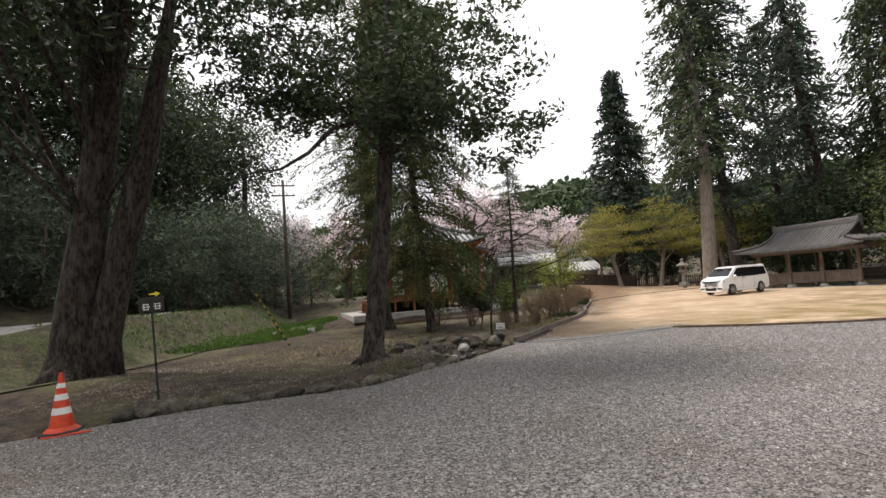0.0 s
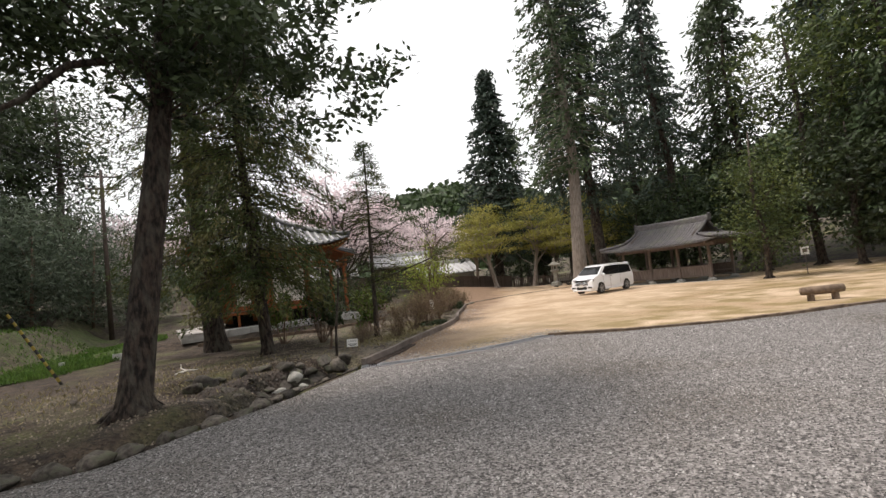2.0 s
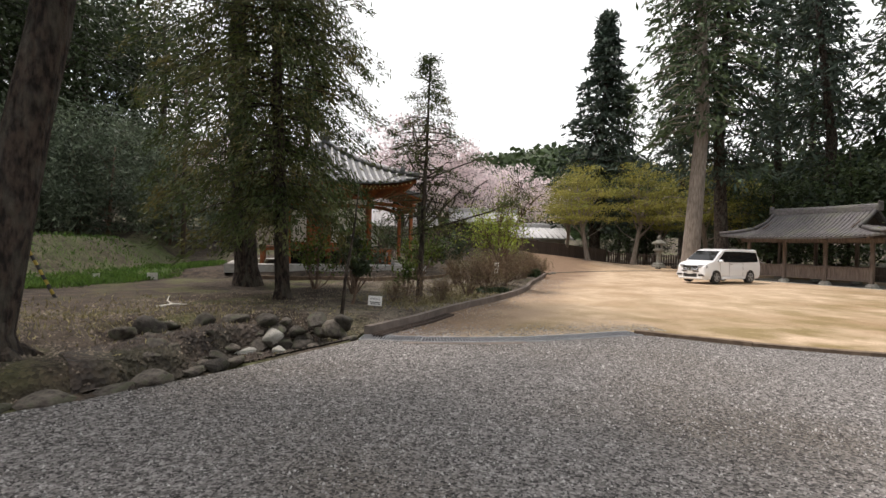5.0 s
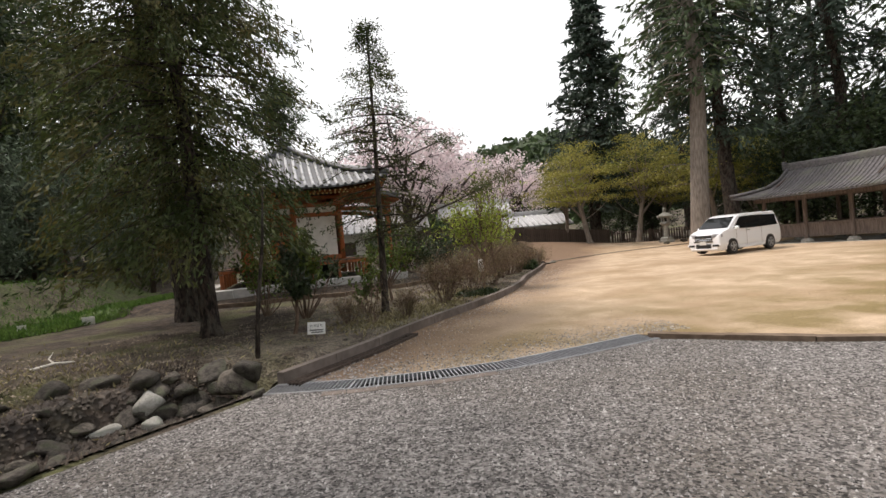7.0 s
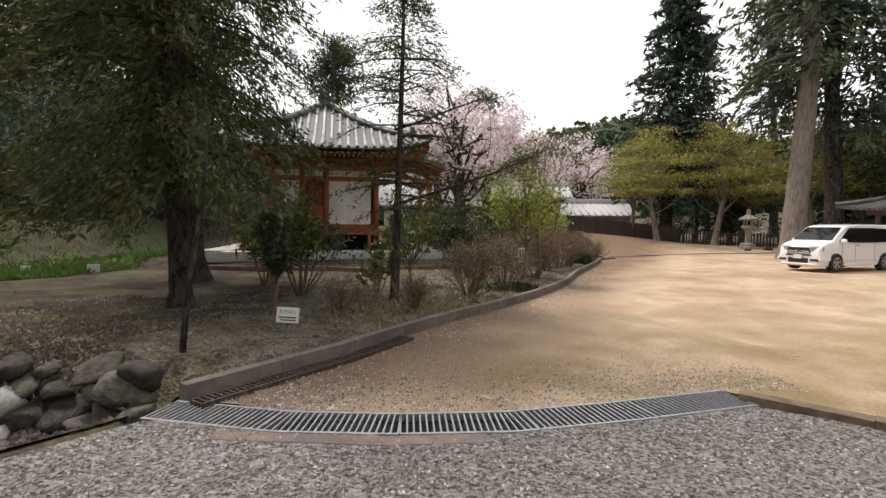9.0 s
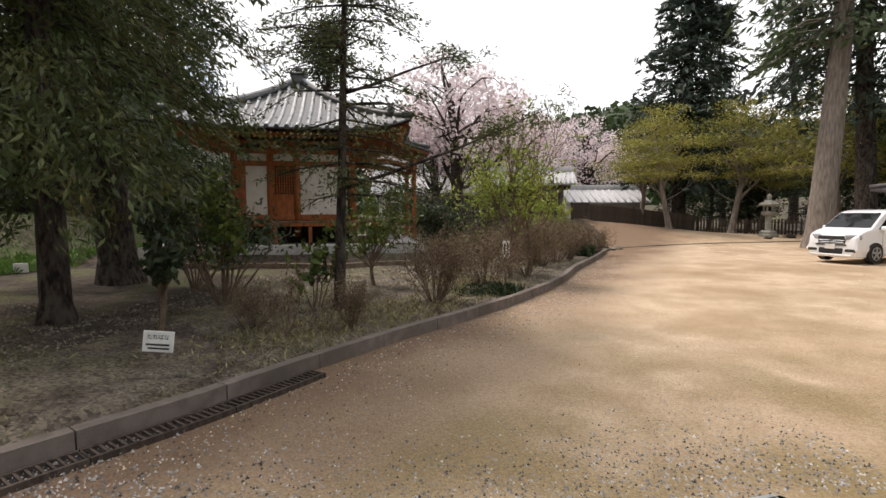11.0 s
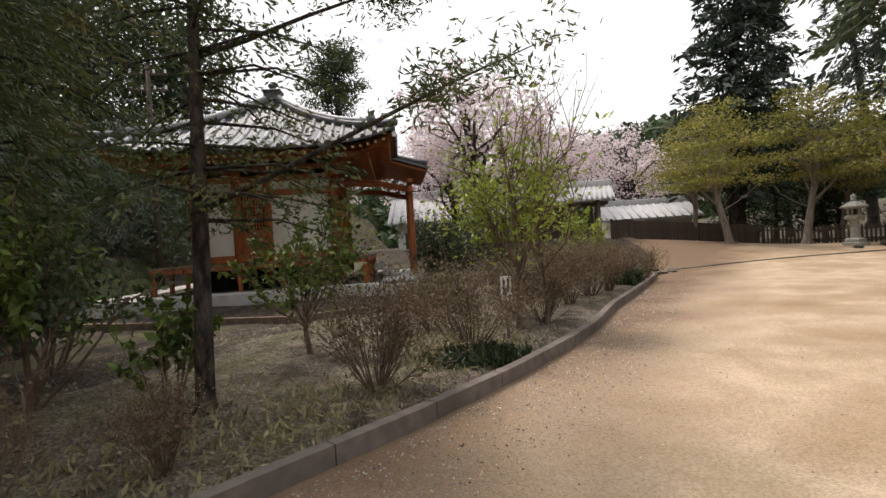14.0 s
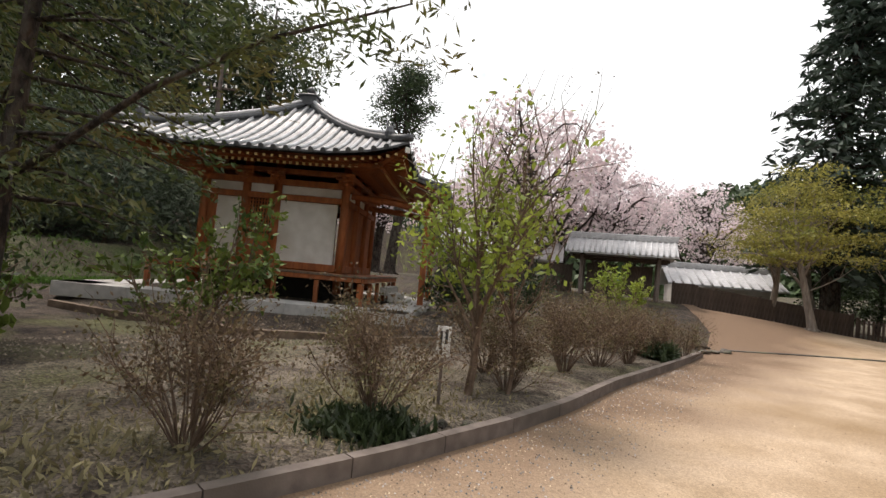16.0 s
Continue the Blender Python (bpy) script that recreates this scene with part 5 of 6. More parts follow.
# cedars in the earth beside the ditch
SUGI = dict(leaf_mat=M_LEAF_SUGI, bark=M_BARK)
conifer("cedar", on(-1.6, 17.0), 13.0, 0.17, 1.9, 3.15, "young cedar with drooping dull green sprays", seed=21, whorls=46, arms=6, per=310, size=0.07, droop=0.42, taper=0.42, width=0.24, spread=0.24, gaps=0.15, category="tree", **SUGI)
conifer("cedar", on(-3.5, 20.7), 19.0, 0.34, 2.8, 3.3, "large cedar with flared trunk and drooping sprays", seed=22, whorls=50, arms=5, per=230, size=0.08, droop=0.4, taper=0.45, width=0.24, spread=0.28, gaps=0.2, category="tree", **SUGI)
# slender tree in the bed with thin horizontal sprays
conifer("slender_fir", on(1.62, 18.35), 6.3, 0.085, 1.7, 1.75, "slender young fir with sparse thin horizontal branches", M_LEAF_SUGI, M_BARK, 31, whorls=24, arms=5, per=130, size=0.038, droop=0.18, taper=0.8, gaps=0.25, width=0.3, spread=0.16, category="tree")

# its long boughs reaching out over the bed, with feathery sprays along the outer half
fir = scene.objects["slender_fir"]
br_r = np.random.default_rng(77)
for bough_line, n_spray in (([(0, 0, 1.75), (0.8, -0.18, 1.98), (1.75, -0.38, 2.28), (2.4, -0.3, 2.56), (3.05, 0.05, 2.9)], 46),
                            ([(0, 0, 3.1), (0.5, 0.2, 3.3), (1.0, 0.42, 3.55), (1.5, 0.65, 3.78), (1.9, 0.85, 3.92)], 30)):
    part("bough", tube(bough_line, [0.03, 0.025, 0.019, 0.012, 0.005], 6), M_BARK, fir, smooth=True)
    spray_c = np.array([path_at(bough_line, t) for t in br_r.uniform(0.62, 1.0, n_spray)]) + br_r.normal(0, 1, (n_spray, 3)) * np.array([0.2, 0.2, 0.09])
    tagged(leaf_quads("spray", *clump_leaves(br_r, spray_c, 26, 0.09, 0.042, 0.5, 0.22), M_LEAF_SUGI, fir), kind="stuff")

# trees behind the yard
conifer("tall_fir", on(17.2, 46.0), 20.3, 0.45, 3.0, 4.9, "tall dark dense fir with pointed crown", M_LEAF_FIR, M_BARK, 41, whorls=44, arms=9, per=30, size=0.30, droop=0.16, taper=0.85, gaps=0.25, width=0.3, spread=0.36, category="tree")
conifer("big_cedar", on(17.8, 33.0), 26.0, 0.50, 8.5, 4.6, "tall cedar with straight pale grey-brown trunk", M_LEAF_CONIFER, M_BARK_GREY, 42, whorls=44, arms=7, per=36, size=0.24, droop=0.34, taper=0.5, gaps=0.25, width=0.3, spread=0.4, category="tree")
conifer("big_cedar", on(20.6, 34.2, 40), 25.0, 0.42, 6.0, 4.6, "tall dark cedar behind the pavilion", M_LEAF_FIR, M_BARK, 43, whorls=42, arms=7, per=36, size=0.25, droop=0.34, taper=0.5, gaps=0.25, width=0.3, spread=0.4, category="tree")
wood_a = conifer("wood_conifer", on(27.0, 34.0), 24.0, 0.38, 3.0, 4.0, "tall dark conifer of the wood behind the yard", M_LEAF_FIR, M_BARK, 51, whorls=36, arms=6, per=36, size=0.26, droop=0.3, taper=0.6, width=0.3, spread=0.42, gaps=0.3, group="wood on the right", category="tree")
wood_b = conifer("wood_conifer", on(31.0, 30.0), 21.0, 0.34, 2.0, 4.4, "tall dark conifer of the wood behind the yard", M_LEAF_CONIFER, M_BARK, 52, whorls=34, arms=6, per=36, size=0.26, droop=0.35, taper=0.5, width=0.3, spread=0.48, gaps=0.3, group="wood on the right", category="tree")
wr = random.Random(9)
for x, y in ((28.5, 40), (33, 33), (36, 28), (33.5, 22), (38, 24), (35, 44), (31, 17.5), (36.5, 14), (33, 8), (40, 6), (44, 34), (24.5, 56), (31, 58)):
    copy_thing(wr.choice((wood_a, wood_b)), on(x + wr.uniform(-.8, .8), y + wr.uniform(-.8, .8), wr.uniform(0, 360), wr.uniform(0.8, 1.12)))
bush_a = broadleaf("understorey_tree", on(21.6, 21.8, 0, 1.25), [(0, 0, 0), (0.1, 0, 1.5), (0.0, 0.2, 3.5), (0.2, 0.2, 6.0)], [0.12, 0.11, 0.08, 0.03],
          [((0, 0, 3.6), (1.7, 1.7, 2.4), 60), ((0.2, 0.1, 1.6), (1.5, 1.4, 1.2), 26)], "bushy mid-green broadleaf tree beside the pavilion", "tree", M_LEAF_MID, M_BARK, 61, per=60, spread=0.34, size=0.07, limbs=14, start=0.15)
dark_a = broadleaf("evergreen_tree", on(29.0, 22.5), [(0, 0, 0), (0.1, 0.2, 2.0), (0.3, 0.1, 4.5), (0.2, 0.0, 8.0)], [0.2, 0.17, 0.13, 0.04],
          [((0, 0, 5.2), (3.0, 3.0, 3.0), 90), ((0.4, -0.4, 2.2), (2.6, 2.6, 1.6), 40)], "dark evergreen broadleaf tree at the wood's edge", "tree", M_LEAF_DARK, M_BARK, 62, per=36, spread=0.5, size=0.15, limbs=14, start=0.2, group="evergreen trees")
for x, y, s in ((28.5, 15.5, 0.9), (31, 17, 1.1), (27.5, 10.5, 1.0), (30, 5.5, 1.1), (28, 27.5, 1.0), (26, 31.5, 0.9), (32, 21, 1.2), (29, 0.5, 1.2), (24.5, 35.5, 0.8), (21.0, 44.5, 0.55), (24.5, 43.5, 0.6), (17.5, 47.5, 0.55), (27.0, 41.0, 0.7), (24.0, 40.0, 0.7), (26.5, 37.0, 0.8), (22.5, 46.0, 0.7), (29.0, 38.5, 0.95), (20.5, 49.0, 0.7)):
    copy_thing(dark_a, on(x, y, wr.uniform(0, 360), s))

tall_leaf = broadleaf("woodland_tree", on(30.5, 15.0), [(0, 0, 0), (0.2, 0, 4), (0.0, 0.3, 9), (0.3, 0.2, 15)], [0.26, 0.22, 0.16, 0.05],
          [((0, 0, 11.5), (3.6, 3.6, 4.2), 120), ((0.4, -0.3, 6.0), (3.2, 3.2, 2.8), 70)], "tall mid-green broadleaf tree of the wood", "tree", M_LEAF_MID, M_BARK, 64, per=34, spread=0.55, size=0.15, limbs=18, start=0.25, group="woodland trees")
for x, y, s in ((29.5, 9.0, 1.0), (33.5, 19.5, 1.15), (34.5, 12.0, 1.2), (30.0, 25.5, 1.0), (36.0, 25.0, 1.25), (32.0, 3.0, 1.1), (37.5, 17.0, 1.3)):
    copy_thing(tall_leaf, on(x, y, wr.uniform(0, 360), s))

# maples in fresh yellow leaf beyond the yard
maple = broadleaf("maple", on(14.0, 39.2), [(0, 0, 0), (-0.15, 0, 0.9), (-0.35, 0.0, 1.9), (-0.6, 0.1, 3.2), (-0.7, 0.1, 4.4)], [0.16, 0.14, 0.12, 0.09, 0.03],
          [((-0.9, 0, 2.9), (2.6, 2.2, 0.3), 26), ((-0.6, 0.2, 3.7), (3.0, 2.6, 0.4), 40), ((-0.3, 0.1, 4.6), (2.6, 2.3, 0.4), 36), ((-0.4, 0, 5.5), (1.8, 1.7, 0.45), 24), ((-0.3, 0, 6.3), (0.9, 0.9, 0.35), 9)], "slender maple with layered fresh yellow-green leaves", "tree", M_LEAF_MAPLE, M_BARK_GREY, 71, per=52, spread=0.36, size=0.07, flat=0.25, limbs=22, start=0.4, limb_r=0.5, group="maples")
for x, y, a, s in ((13.4, 42.0, 100, 0.95), (18.0, 40.6, 200, 1.15), (22.0, 38.0, 30, 1.2), (16.5, 46.0, 300, 1.25), (20.8, 43.0, 150, 1.0), (24.2, 37.5, 60, 0.9)):
    copy_thing(maple, on(x, y, a, s))

# cherries in blossom behind the hall and the gate
cherry = broadleaf("cherry_tree", on(3.5, 46.0), [(0, 0, 0), (0.2, 0, 1.8), (0.1, 0.3, 4.0), (0.4, 0.2, 6.5)], [0.3, 0.26, 0.18, 0.06],
          [((0, 0, 4.6), (3.8, 3.6, 1.8), 80), ((0.8, 0.2, 6.6), (2.4, 2.4, 1.2), 34), ((-2.2, 0.3, 5.6), (1.5, 1.6, 1.0), 18)], "cherry tree in pale pink blossom", "tree", M_BLOSSOM, M_BARK, 81, per=32, spread=0.30, size=0.10, limbs=34, start=0.25, limb_r=0.45, aspect=0.7, group="cherry trees")
for x, y, a, s in ((-2.0, 50.0, 40, 1.1), (8.0, 54.0, 120, 1.15), (13.5, 58.0, 200, 1.2), (-13.0, 44.0, 260, 1.0), (-9.0, 48.0, 310, 1.15), (1.0, 42.0, 70, 0.9), (18.0, 62.0, 20, 1.2), (2.6, 40.5, 150, 1.2), (6.0, 47.5, 210, 1.1)):
    copy_thing(cherry, on(x, y, a, s))
# round-headed pine behind the hall
broadleaf("pine_tree", on(-6.6, 45.0, 0, 0.86), [(0, 0, 0), (0.3, 0, 4), (0.0, 0.2, 8), (0.4, 0.1, 13)], [0.4, 0.34, 0.25, 0.08],
          [((0, 0, 12.2), (2.8, 2.8, 2.2), 70), ((0.4, 0, 14.6), (1.7, 1.7, 1.1), 26)], "round-headed dark pine behind the hall", "tree", M_LEAF_CONIFER, M_BARK, 91, per=80, spread=0.42, size=0.16, limbs=20, start=0.6, aspect=0.3)

# wooded slope above the lane
slope_a = broadleaf("slope_tree", on(-24, 22), [(0, 0, 0), (0.2, 0, 4), (0.0, 0.3, 10), (0.3, 0.2, 17)], [0.34, 0.3, 0.22, 0.06],
          [((0, 0, 12.5), (4.2, 4.2, 5.0), 150), ((0.5, -0.3, 6.0), (3.8, 3.8, 3.0), 80), ((0.2, 0.2, 2.5), (2.8, 2.8, 1.6), 30)], "tall dark evergreen on the wooded slope", "tree", M_LEAF_DARK, M_BARK, 101, per=36, spread=0.6, size=0.18, limbs=18, start=0.25, group="slope trees")
slope_b = broadleaf("slope_bamboo", on(-20, 24), [(0, 0, 0), (0.1, 0, 2), (0.3, 0.1, 4.5)], [0.08, 0.07, 0.03],
          [((0.0, 0, 3.4), (2.4, 2.4, 2.6), 90), ((0.3, 0.2, 1.2), (2.2, 2.2, 1.0), 40)], "dense grey-green bamboo thicket above the lane", "bamboo", M_BAMBOO, M_TWIG, 102, per=42, spread=0.4, size=0.15, limbs=20, start=0.1, aspect=0.2, droop=0.5, group="bamboo thickets", flare=False)
for x, y, s in ((-27, 17, 1.1), (-25.5, 27, 1.2), (-23, 32, 1.1), (-20.5, 30.0, 0.9), (-19.5, 36.0, 0.95), (-22.5, 17.0, 1.0), (-26.5, 21.0, 1.25), (-18.0, 46.0, 1.0), (-24.0, 9.0, 1.0), (-30.0, 8.0, 1.2), (-29, 23, 1.3), (-31, 30, 1.3), (-24.5, 38, 1.2), (-20.5, 41.0, 1.0), (-30, 12, 1.2), (-34, 18, 1.4), (-28, 5, 1.1), (-33, 38, 1.4), (-26, 46, 1.2), (-36, 26, 1.5), (-22, 50, 1.1), (-35, 9, 1.3)):
    copy_thing(slope_a, on(x, y, wr.uniform(0, 360), s))
for x, y, s in ((-23.5, 15.5, 1.0), (-22.3, 18.5, 1.05), (-21, 21.5, 1.1), (-19.5, 27.5, 1.1), (-19.5, 31, 1.1), (-20, 34.5, 1.1), (-25, 12.0, 1.0), (-27, 8.5, 1.0), (-21, 38, 1.0), (-24, 20, 1.3), (-23, 25, 1.4), (-22.5, 29.5, 1.4), (-15.2, 28.5, 1.0), (-13.6, 31.5, 1.05), (-12.4, 35.5, 1.05), (-16.0, 33.0, 1.2), (-10.5, 38.5, 0.95), (-14.5, 38.0, 1.2)):
    copy_thing(slope_b, on(x, y, wr.uniform(0, 360), s))
# trees behind the walker close the place
for x, y, s in ((-16, -10, 1.0), (-9, -14, 1.1), (-1, -17, 1.2), (7, -16, 1.0), (15, -14, 1.2), (22, -8, 1.2), (-22, -3, 1.1)):
    copy_thing(slope_a, on(x, y, wr.uniform(0, 360), s))


# ---- gate, fences, far roofs, hill ----
def tiled_roof(parent, w, d, eave, top, rolls, mat, overhang=0.0):
    """Gabled roof, ridge along x."""
    for sgn in (-1, 1):
        t4 = pose(0, 0, 0, 0, 0, 0 if sgn < 0 else 180)
        part("roof_slope", prism([(-d, eave), (0, top), (0, top + 0.1), (-d, eave + 0.1)], -w, w, "yz"), mat, parent).matrix_local = t4
        for i in range(rolls):
            x = (i + 0.5 - rolls / 2) * 2 * w / rolls
            part("tile_roll", tube([(x, -d - 0.03, eave + 0.11), (x, -d / 2, (eave + top) / 2 + 0.08), (x, 0, top + 0.11)], [0.065] * 3, 6), mat, parent, smooth=True).matrix_local = t4
    part("ridge", bm_tube(box(0, 0, top + 0.2, 2 * w + 0.1, 0.22, 0.24, 0.02), [(-w - 0.08, 0, top + 0.36), (w + 0.08, 0, top + 0.36)], [0.08, 0.08], 8), mat, parent)


GZ = gzp(6.75, 40.4)
gate = thing("roofed_gate", pose(6.75, 40.4, GZ, 0, 0, -3) @ Matrix.Scale(0.8, 4), "small timber gate with pale grey tile roof", "gate")
for x in (-2.05, 2.05):
    for y in (-0.75, 0.75):
        part("post", box(x, y, 1.1, 0.2, 0.2, 2.3, 0.015), M_WOOD_GREY, gate)
for y in (-0.75, 0.75):
    part("beam", box(0, y, 2.15, 5.2, 0.16, 0.2, 0.01), M_WOOD_DARK, gate)
for x in (-2.05, 2.05):
    part("beam", box(x, 0, 2.3, 0.16, 2.2, 0.16, 0.01), M_WOOD_DARK, gate)
for s in (-1, 1):
    part("gate_leaf", box(s * 0.95, 0.2, 1.0, 1.7, 0.08, 1.7, 0.01), M_WOOD_DARK, gate, "dark closed gate leaf")
gr = new("roof")
gr.parent = gate
tiled_roof(gr, 2.95, 1.6, 2.3, 3.2, 20, M_TILE_PALE)


def board_fence(name, a, b, height, pitch, board_w, label, mat, gap_top=0.0):
    ax, ay = a
    bx, by = b
    ln = math.hypot(bx - ax, by - ay)
    ang = math.degrees(math.atan2(by - ay, bx - ax))
    f = thing(name, pose(ax, ay, 0, 0, 0, ang), label, "fence")
    n = int(ln / pitch)
    me = bpy.data.meshes.new("board")
    bm = box(0, 0, height / 2, board_w, 0.025, height, 0.004)
    bm.to_mesh(me)
    bm.free()
    me.materials.append(mat)
    for k in range(n):
        x = (k + 0.5) * pitch
        wx, wy = ax + (bx - ax) * x / ln, ay + (by - ay) * x / ln
        ob = new("board", me)
        ob.parent = f
        ob.location = (x, 0, gzp(wx, wy) - 0.02)
    m = max(2, int(ln / 1.8))
    for k in range(m + 1):
        x = ln * k / m
        z = gzp(ax + (bx - ax) * x / ln, ay + (by - ay) * x / ln)
        part("post", box(x, 0.07, z + height / 2, 0.1, 0.1, height + 0.1, 0.01), mat, f)
        if k < m:
            z1 = gzp(ax + (bx - ax) * ln * (k + 1) / m / ln, ay + (by - ay) * (k + 1) / m)
            for h in (0.25, 0.8):
                part("rail", tube([(x, 0.04, z + height * h), (ln * (k + 1) / m, 0.04, z1 + height * h)], [0.03, 0.03], 4), mat, f)
    return f


board_fence("board_fence", (9.2, 41.2), (16.6, 42.2), 0.98, 0.155, 0.15, "dark brown close-boarded timber fence", M_WOOD_DARK)
board_fence("picket_fence", (16.7, 42.1), (20.9, 39.2), 0.85, 0.16, 0.085, "dark slatted timber fence", M_WOOD_DARK)
board_fence("board_fence", (-0.5, 40.6), (4.6, 41.3), 1.35, 0.155, 0.15, "dark brown close-boarded timber fence", M_WOOD_DARK)

# far building with a pale roof, and a long corridor roof behind the hall
for nm, m, w, d, h, top, lab in (("far_house", pose(12.6, 49.5, 0.5, 0, 0, 2), 3.0, 2.6, 1.7, 2.7, "low house with pale tiled roof behind the fence"),
                              ("corridor", pose(0.1, 46.5, 0.5, 0, 0, 4), 3.7, 2.2, 2.3, 4.0, "white-walled corridor building with pale tile roof"),
                              ):
    hs = thing(nm, m, lab, "building")
    part("wall", box(0, 0, h / 2, 2 * w - 1.0, 2 * d - 1.4, h + 0.1), M_PLASTER, hs, "white plaster wall")
    for k in range(int(w)):
        part("window", box((k - w / 2 + 0.5) * 1.7, -(d - 0.72), h * 0.55, 0.9, 0.08, h * 0.42, 0.01), M_WOOD_DARK, hs, "dark timber window")
    rr = new("roof")
    rr.parent = hs
    tiled_roof(rr, w, d, h, top, int(w * 4), M_TILE_PALE)

# hills closing the valley, uneven wooded outline
def hill(name, cx, cy, length, depth, height, ang, seed, label):
    r = np.random.default_rng(seed)
    nx_, ny_ = 70, 26
    u, v = np.meshgrid(np.linspace(-1, 1, nx_), np.linspace(-1, 1, ny_), indexing="ij")
    prof = np.clip(1 - np.abs(u) ** 2.2, 0, 1) * np.clip(1 - np.abs(v) ** 2, 0, 1)
    z = height * prof * (0.8 + 0.2 * np.sin(u * 5 + seed)) + prof ** 0.5 * r.normal(0, 1, u.shape) * height * 0.014 - 3
    c, s = math.cos(radians(ang)), math.sin(radians(ang))
    x, y = u * length, v * depth
    verts = np.column_stack([(cx + x * c - y * s).ravel(), (cy + x * s + y * c).ravel(), z.ravel()])
    i, j = np.meshgrid(np.arange(nx_ - 1), np.arange(ny_ - 1), indexing="ij")
    k = (i * ny_ + j).ravel()
    ob = thing(name, pose(0, 0, 0), label, "hill", kind="structure")
    link_mesh("slope", raw_mesh("slope", verts, np.column_stack([k, k + ny_, k + ny_ + 1, k + 1])), M_HILL, ob, smooth=True)
    n = 9000
    uu, vv = r.uniform(-0.98, 0.98, n), r.uniform(-1, 0.2, n)
    pr = np.clip(1 - np.abs(uu) ** 2.2, 0, 1) * np.clip(1 - np.abs(vv) ** 2, 0, 1)
    zz = height * pr * (0.8 + 0.2 * np.sin(uu * 5 + seed)) - 3
    px, py = cx + uu * length * c - vv * depth * s, cy + uu * length * s + vv * depth * c
    cc, a, b = clump_leaves(r, np.column_stack([px, py, zz + 1.5]), 7, 1.7, 1.5, 0.9, 0.7)
    leaf_quads("woods", cc, a, b, M_LEAF_CONIFER, ob)
    return ob


hill("hill", 60.0, 235.0, 170.0, 70.0, 46.0, 0, 1, "distant wooded hill in dull green")
hill("hill", -75.0, 150.0, 110.0, 50.0, 34.0, 20, 4, "wooded hillside beyond the lane")
hill("hill", 150.0, 110.0, 120.0, 60.0, 50.0, -60, 6, "wooded hillside behind the wood")


# ---- shrubs of the planting bed ----
def shrub(name, m, height, spread, label, leaf_mat, seed, stems=16, leaves=900, leaf=0.02, aspect=0.5, twig_r=0.009, category="shrub", group="", leaf_low=0.35, one_stem=0.0, clumped=0.1, forks=5):
    """Stems fanning from the base, forking twice, with leaves along the upper twigs."""
    r = np.random.default_rng(seed)
    ob = thing(name, m, label, category, group)
    tk = bmesh.new()
    tips = []
    base = np.array([0, 0, -0.04])
    if one_stem:
        top = np.array([r.normal(0, 0.05), r.normal(0, 0.05), one_stem])
        bm_tube(tk, limb_path(r, base, top, 0.08, 4), [twig_r * 2.6, twig_r * 2.2, twig_r * 2.0, twig_r * 1.7], 7)
    else:
        top = base
    for s in range(stems):
        ang = r.uniform(0, 2 * math.pi)
        lean = r.uniform(0.1, 1.0) ** 0.8
        end = np.array([math.cos(ang) * spread * lean, math.sin(ang) * spread * lean, height * (1 - 0.30 * lean * lean) * r.uniform(0.78, 1.05)])
        st = top * (r.uniform(0.6, 1.0) if one_stem else 1.0) + (np.array([math.cos(ang), math.sin(ang), 0]) * 0.05 if not one_stem else 0)
        path = limb_path(r, st, end, 0.16, 5)
        bm_tube(tk, path, [twig_r, twig_r * 0.85, twig_r * 0.65, twig_r * 0.45, twig_r * 0.15], 5, cap=False)
        tips.append((path, 0.45))
        for _ in range(forks):
            q = path_at(path, r.uniform(0.3, 0.85))
            d = (end - st) * 0.28 * r.uniform(0.5, 1.2) + r.normal(0, 1, 3) * spread * 0.22
            d[2] = abs(d[2])
            p2 = limb_path(r, q, q + d, 0.2, 3)
            bm_tube(tk, p2, [twig_r * 0.5, twig_r * 0.35, twig_r * 0.12], 4, cap=False)
            tips.append((p2, 0.2))
    tagged(part("stemwork", tk, M_TWIG, ob), kind="stuff")
    if leaves:
        c = np.array([path_at(tips[k][0], r.uniform(tips[k][1], 1.0)) for k in r.integers(0, len(tips), leaves)])
        c = c + r.normal(0, clumped, c.shape) * spread * 0.5
        c = c[c[:, 2] > height * leaf_low * r.uniform(0.5, 1.0, len(c))]
        a = unit(r.normal(0, 1, c.shape) + np.array([0, 0, 0.35]))
        b = unit(np.cross(a, r.normal(0, 1, c.shape)))
        sz = leaf * r.uniform(0.6, 1.35, (len(c), 1))
        leaf_quads("foliage", c, a * sz, b * sz * aspect, leaf_mat, ob)
    return ob


AZ = "twiggy brown azalea bush with budding tips"
az_a = shrub("azalea", on(3.0, 18.95), 1.1, 0.78, AZ, M_LEAF_BROWN, 201, stems=30, leaves=4000, leaf=0.019, group="azaleas", leaf_low=0.3, clumped=0.16)
az_b = shrub("azalea", on(3.78, 20.5), 1.1, 0.95, AZ, M_LEAF_BROWN, 202, stems=30, leaves=4000, leaf=0.019, group="azaleas", leaf_low=0.35, clumped=0.16)
for k, (x, y, s) in enumerate(((4.75, 22.5, 0.8), (4.3, 23.3, 1.0), (5.35, 24.5, 1.05), (5.9, 25.6, 1.1), (6.5, 26.8, 1.05), (5.2, 26.2, 1.1), (7.0, 28.0, 0.95), (7.9, 29.2, 0.8), (3.0, 21.9, 0.75), (6.2, 28.4, 1.0), (2.1, 17.2, 0.55), (1.0, 16.9, 0.5))):
    copy_thing((az_a, az_b)[k % 2], on(x, y, 67 * k, s))
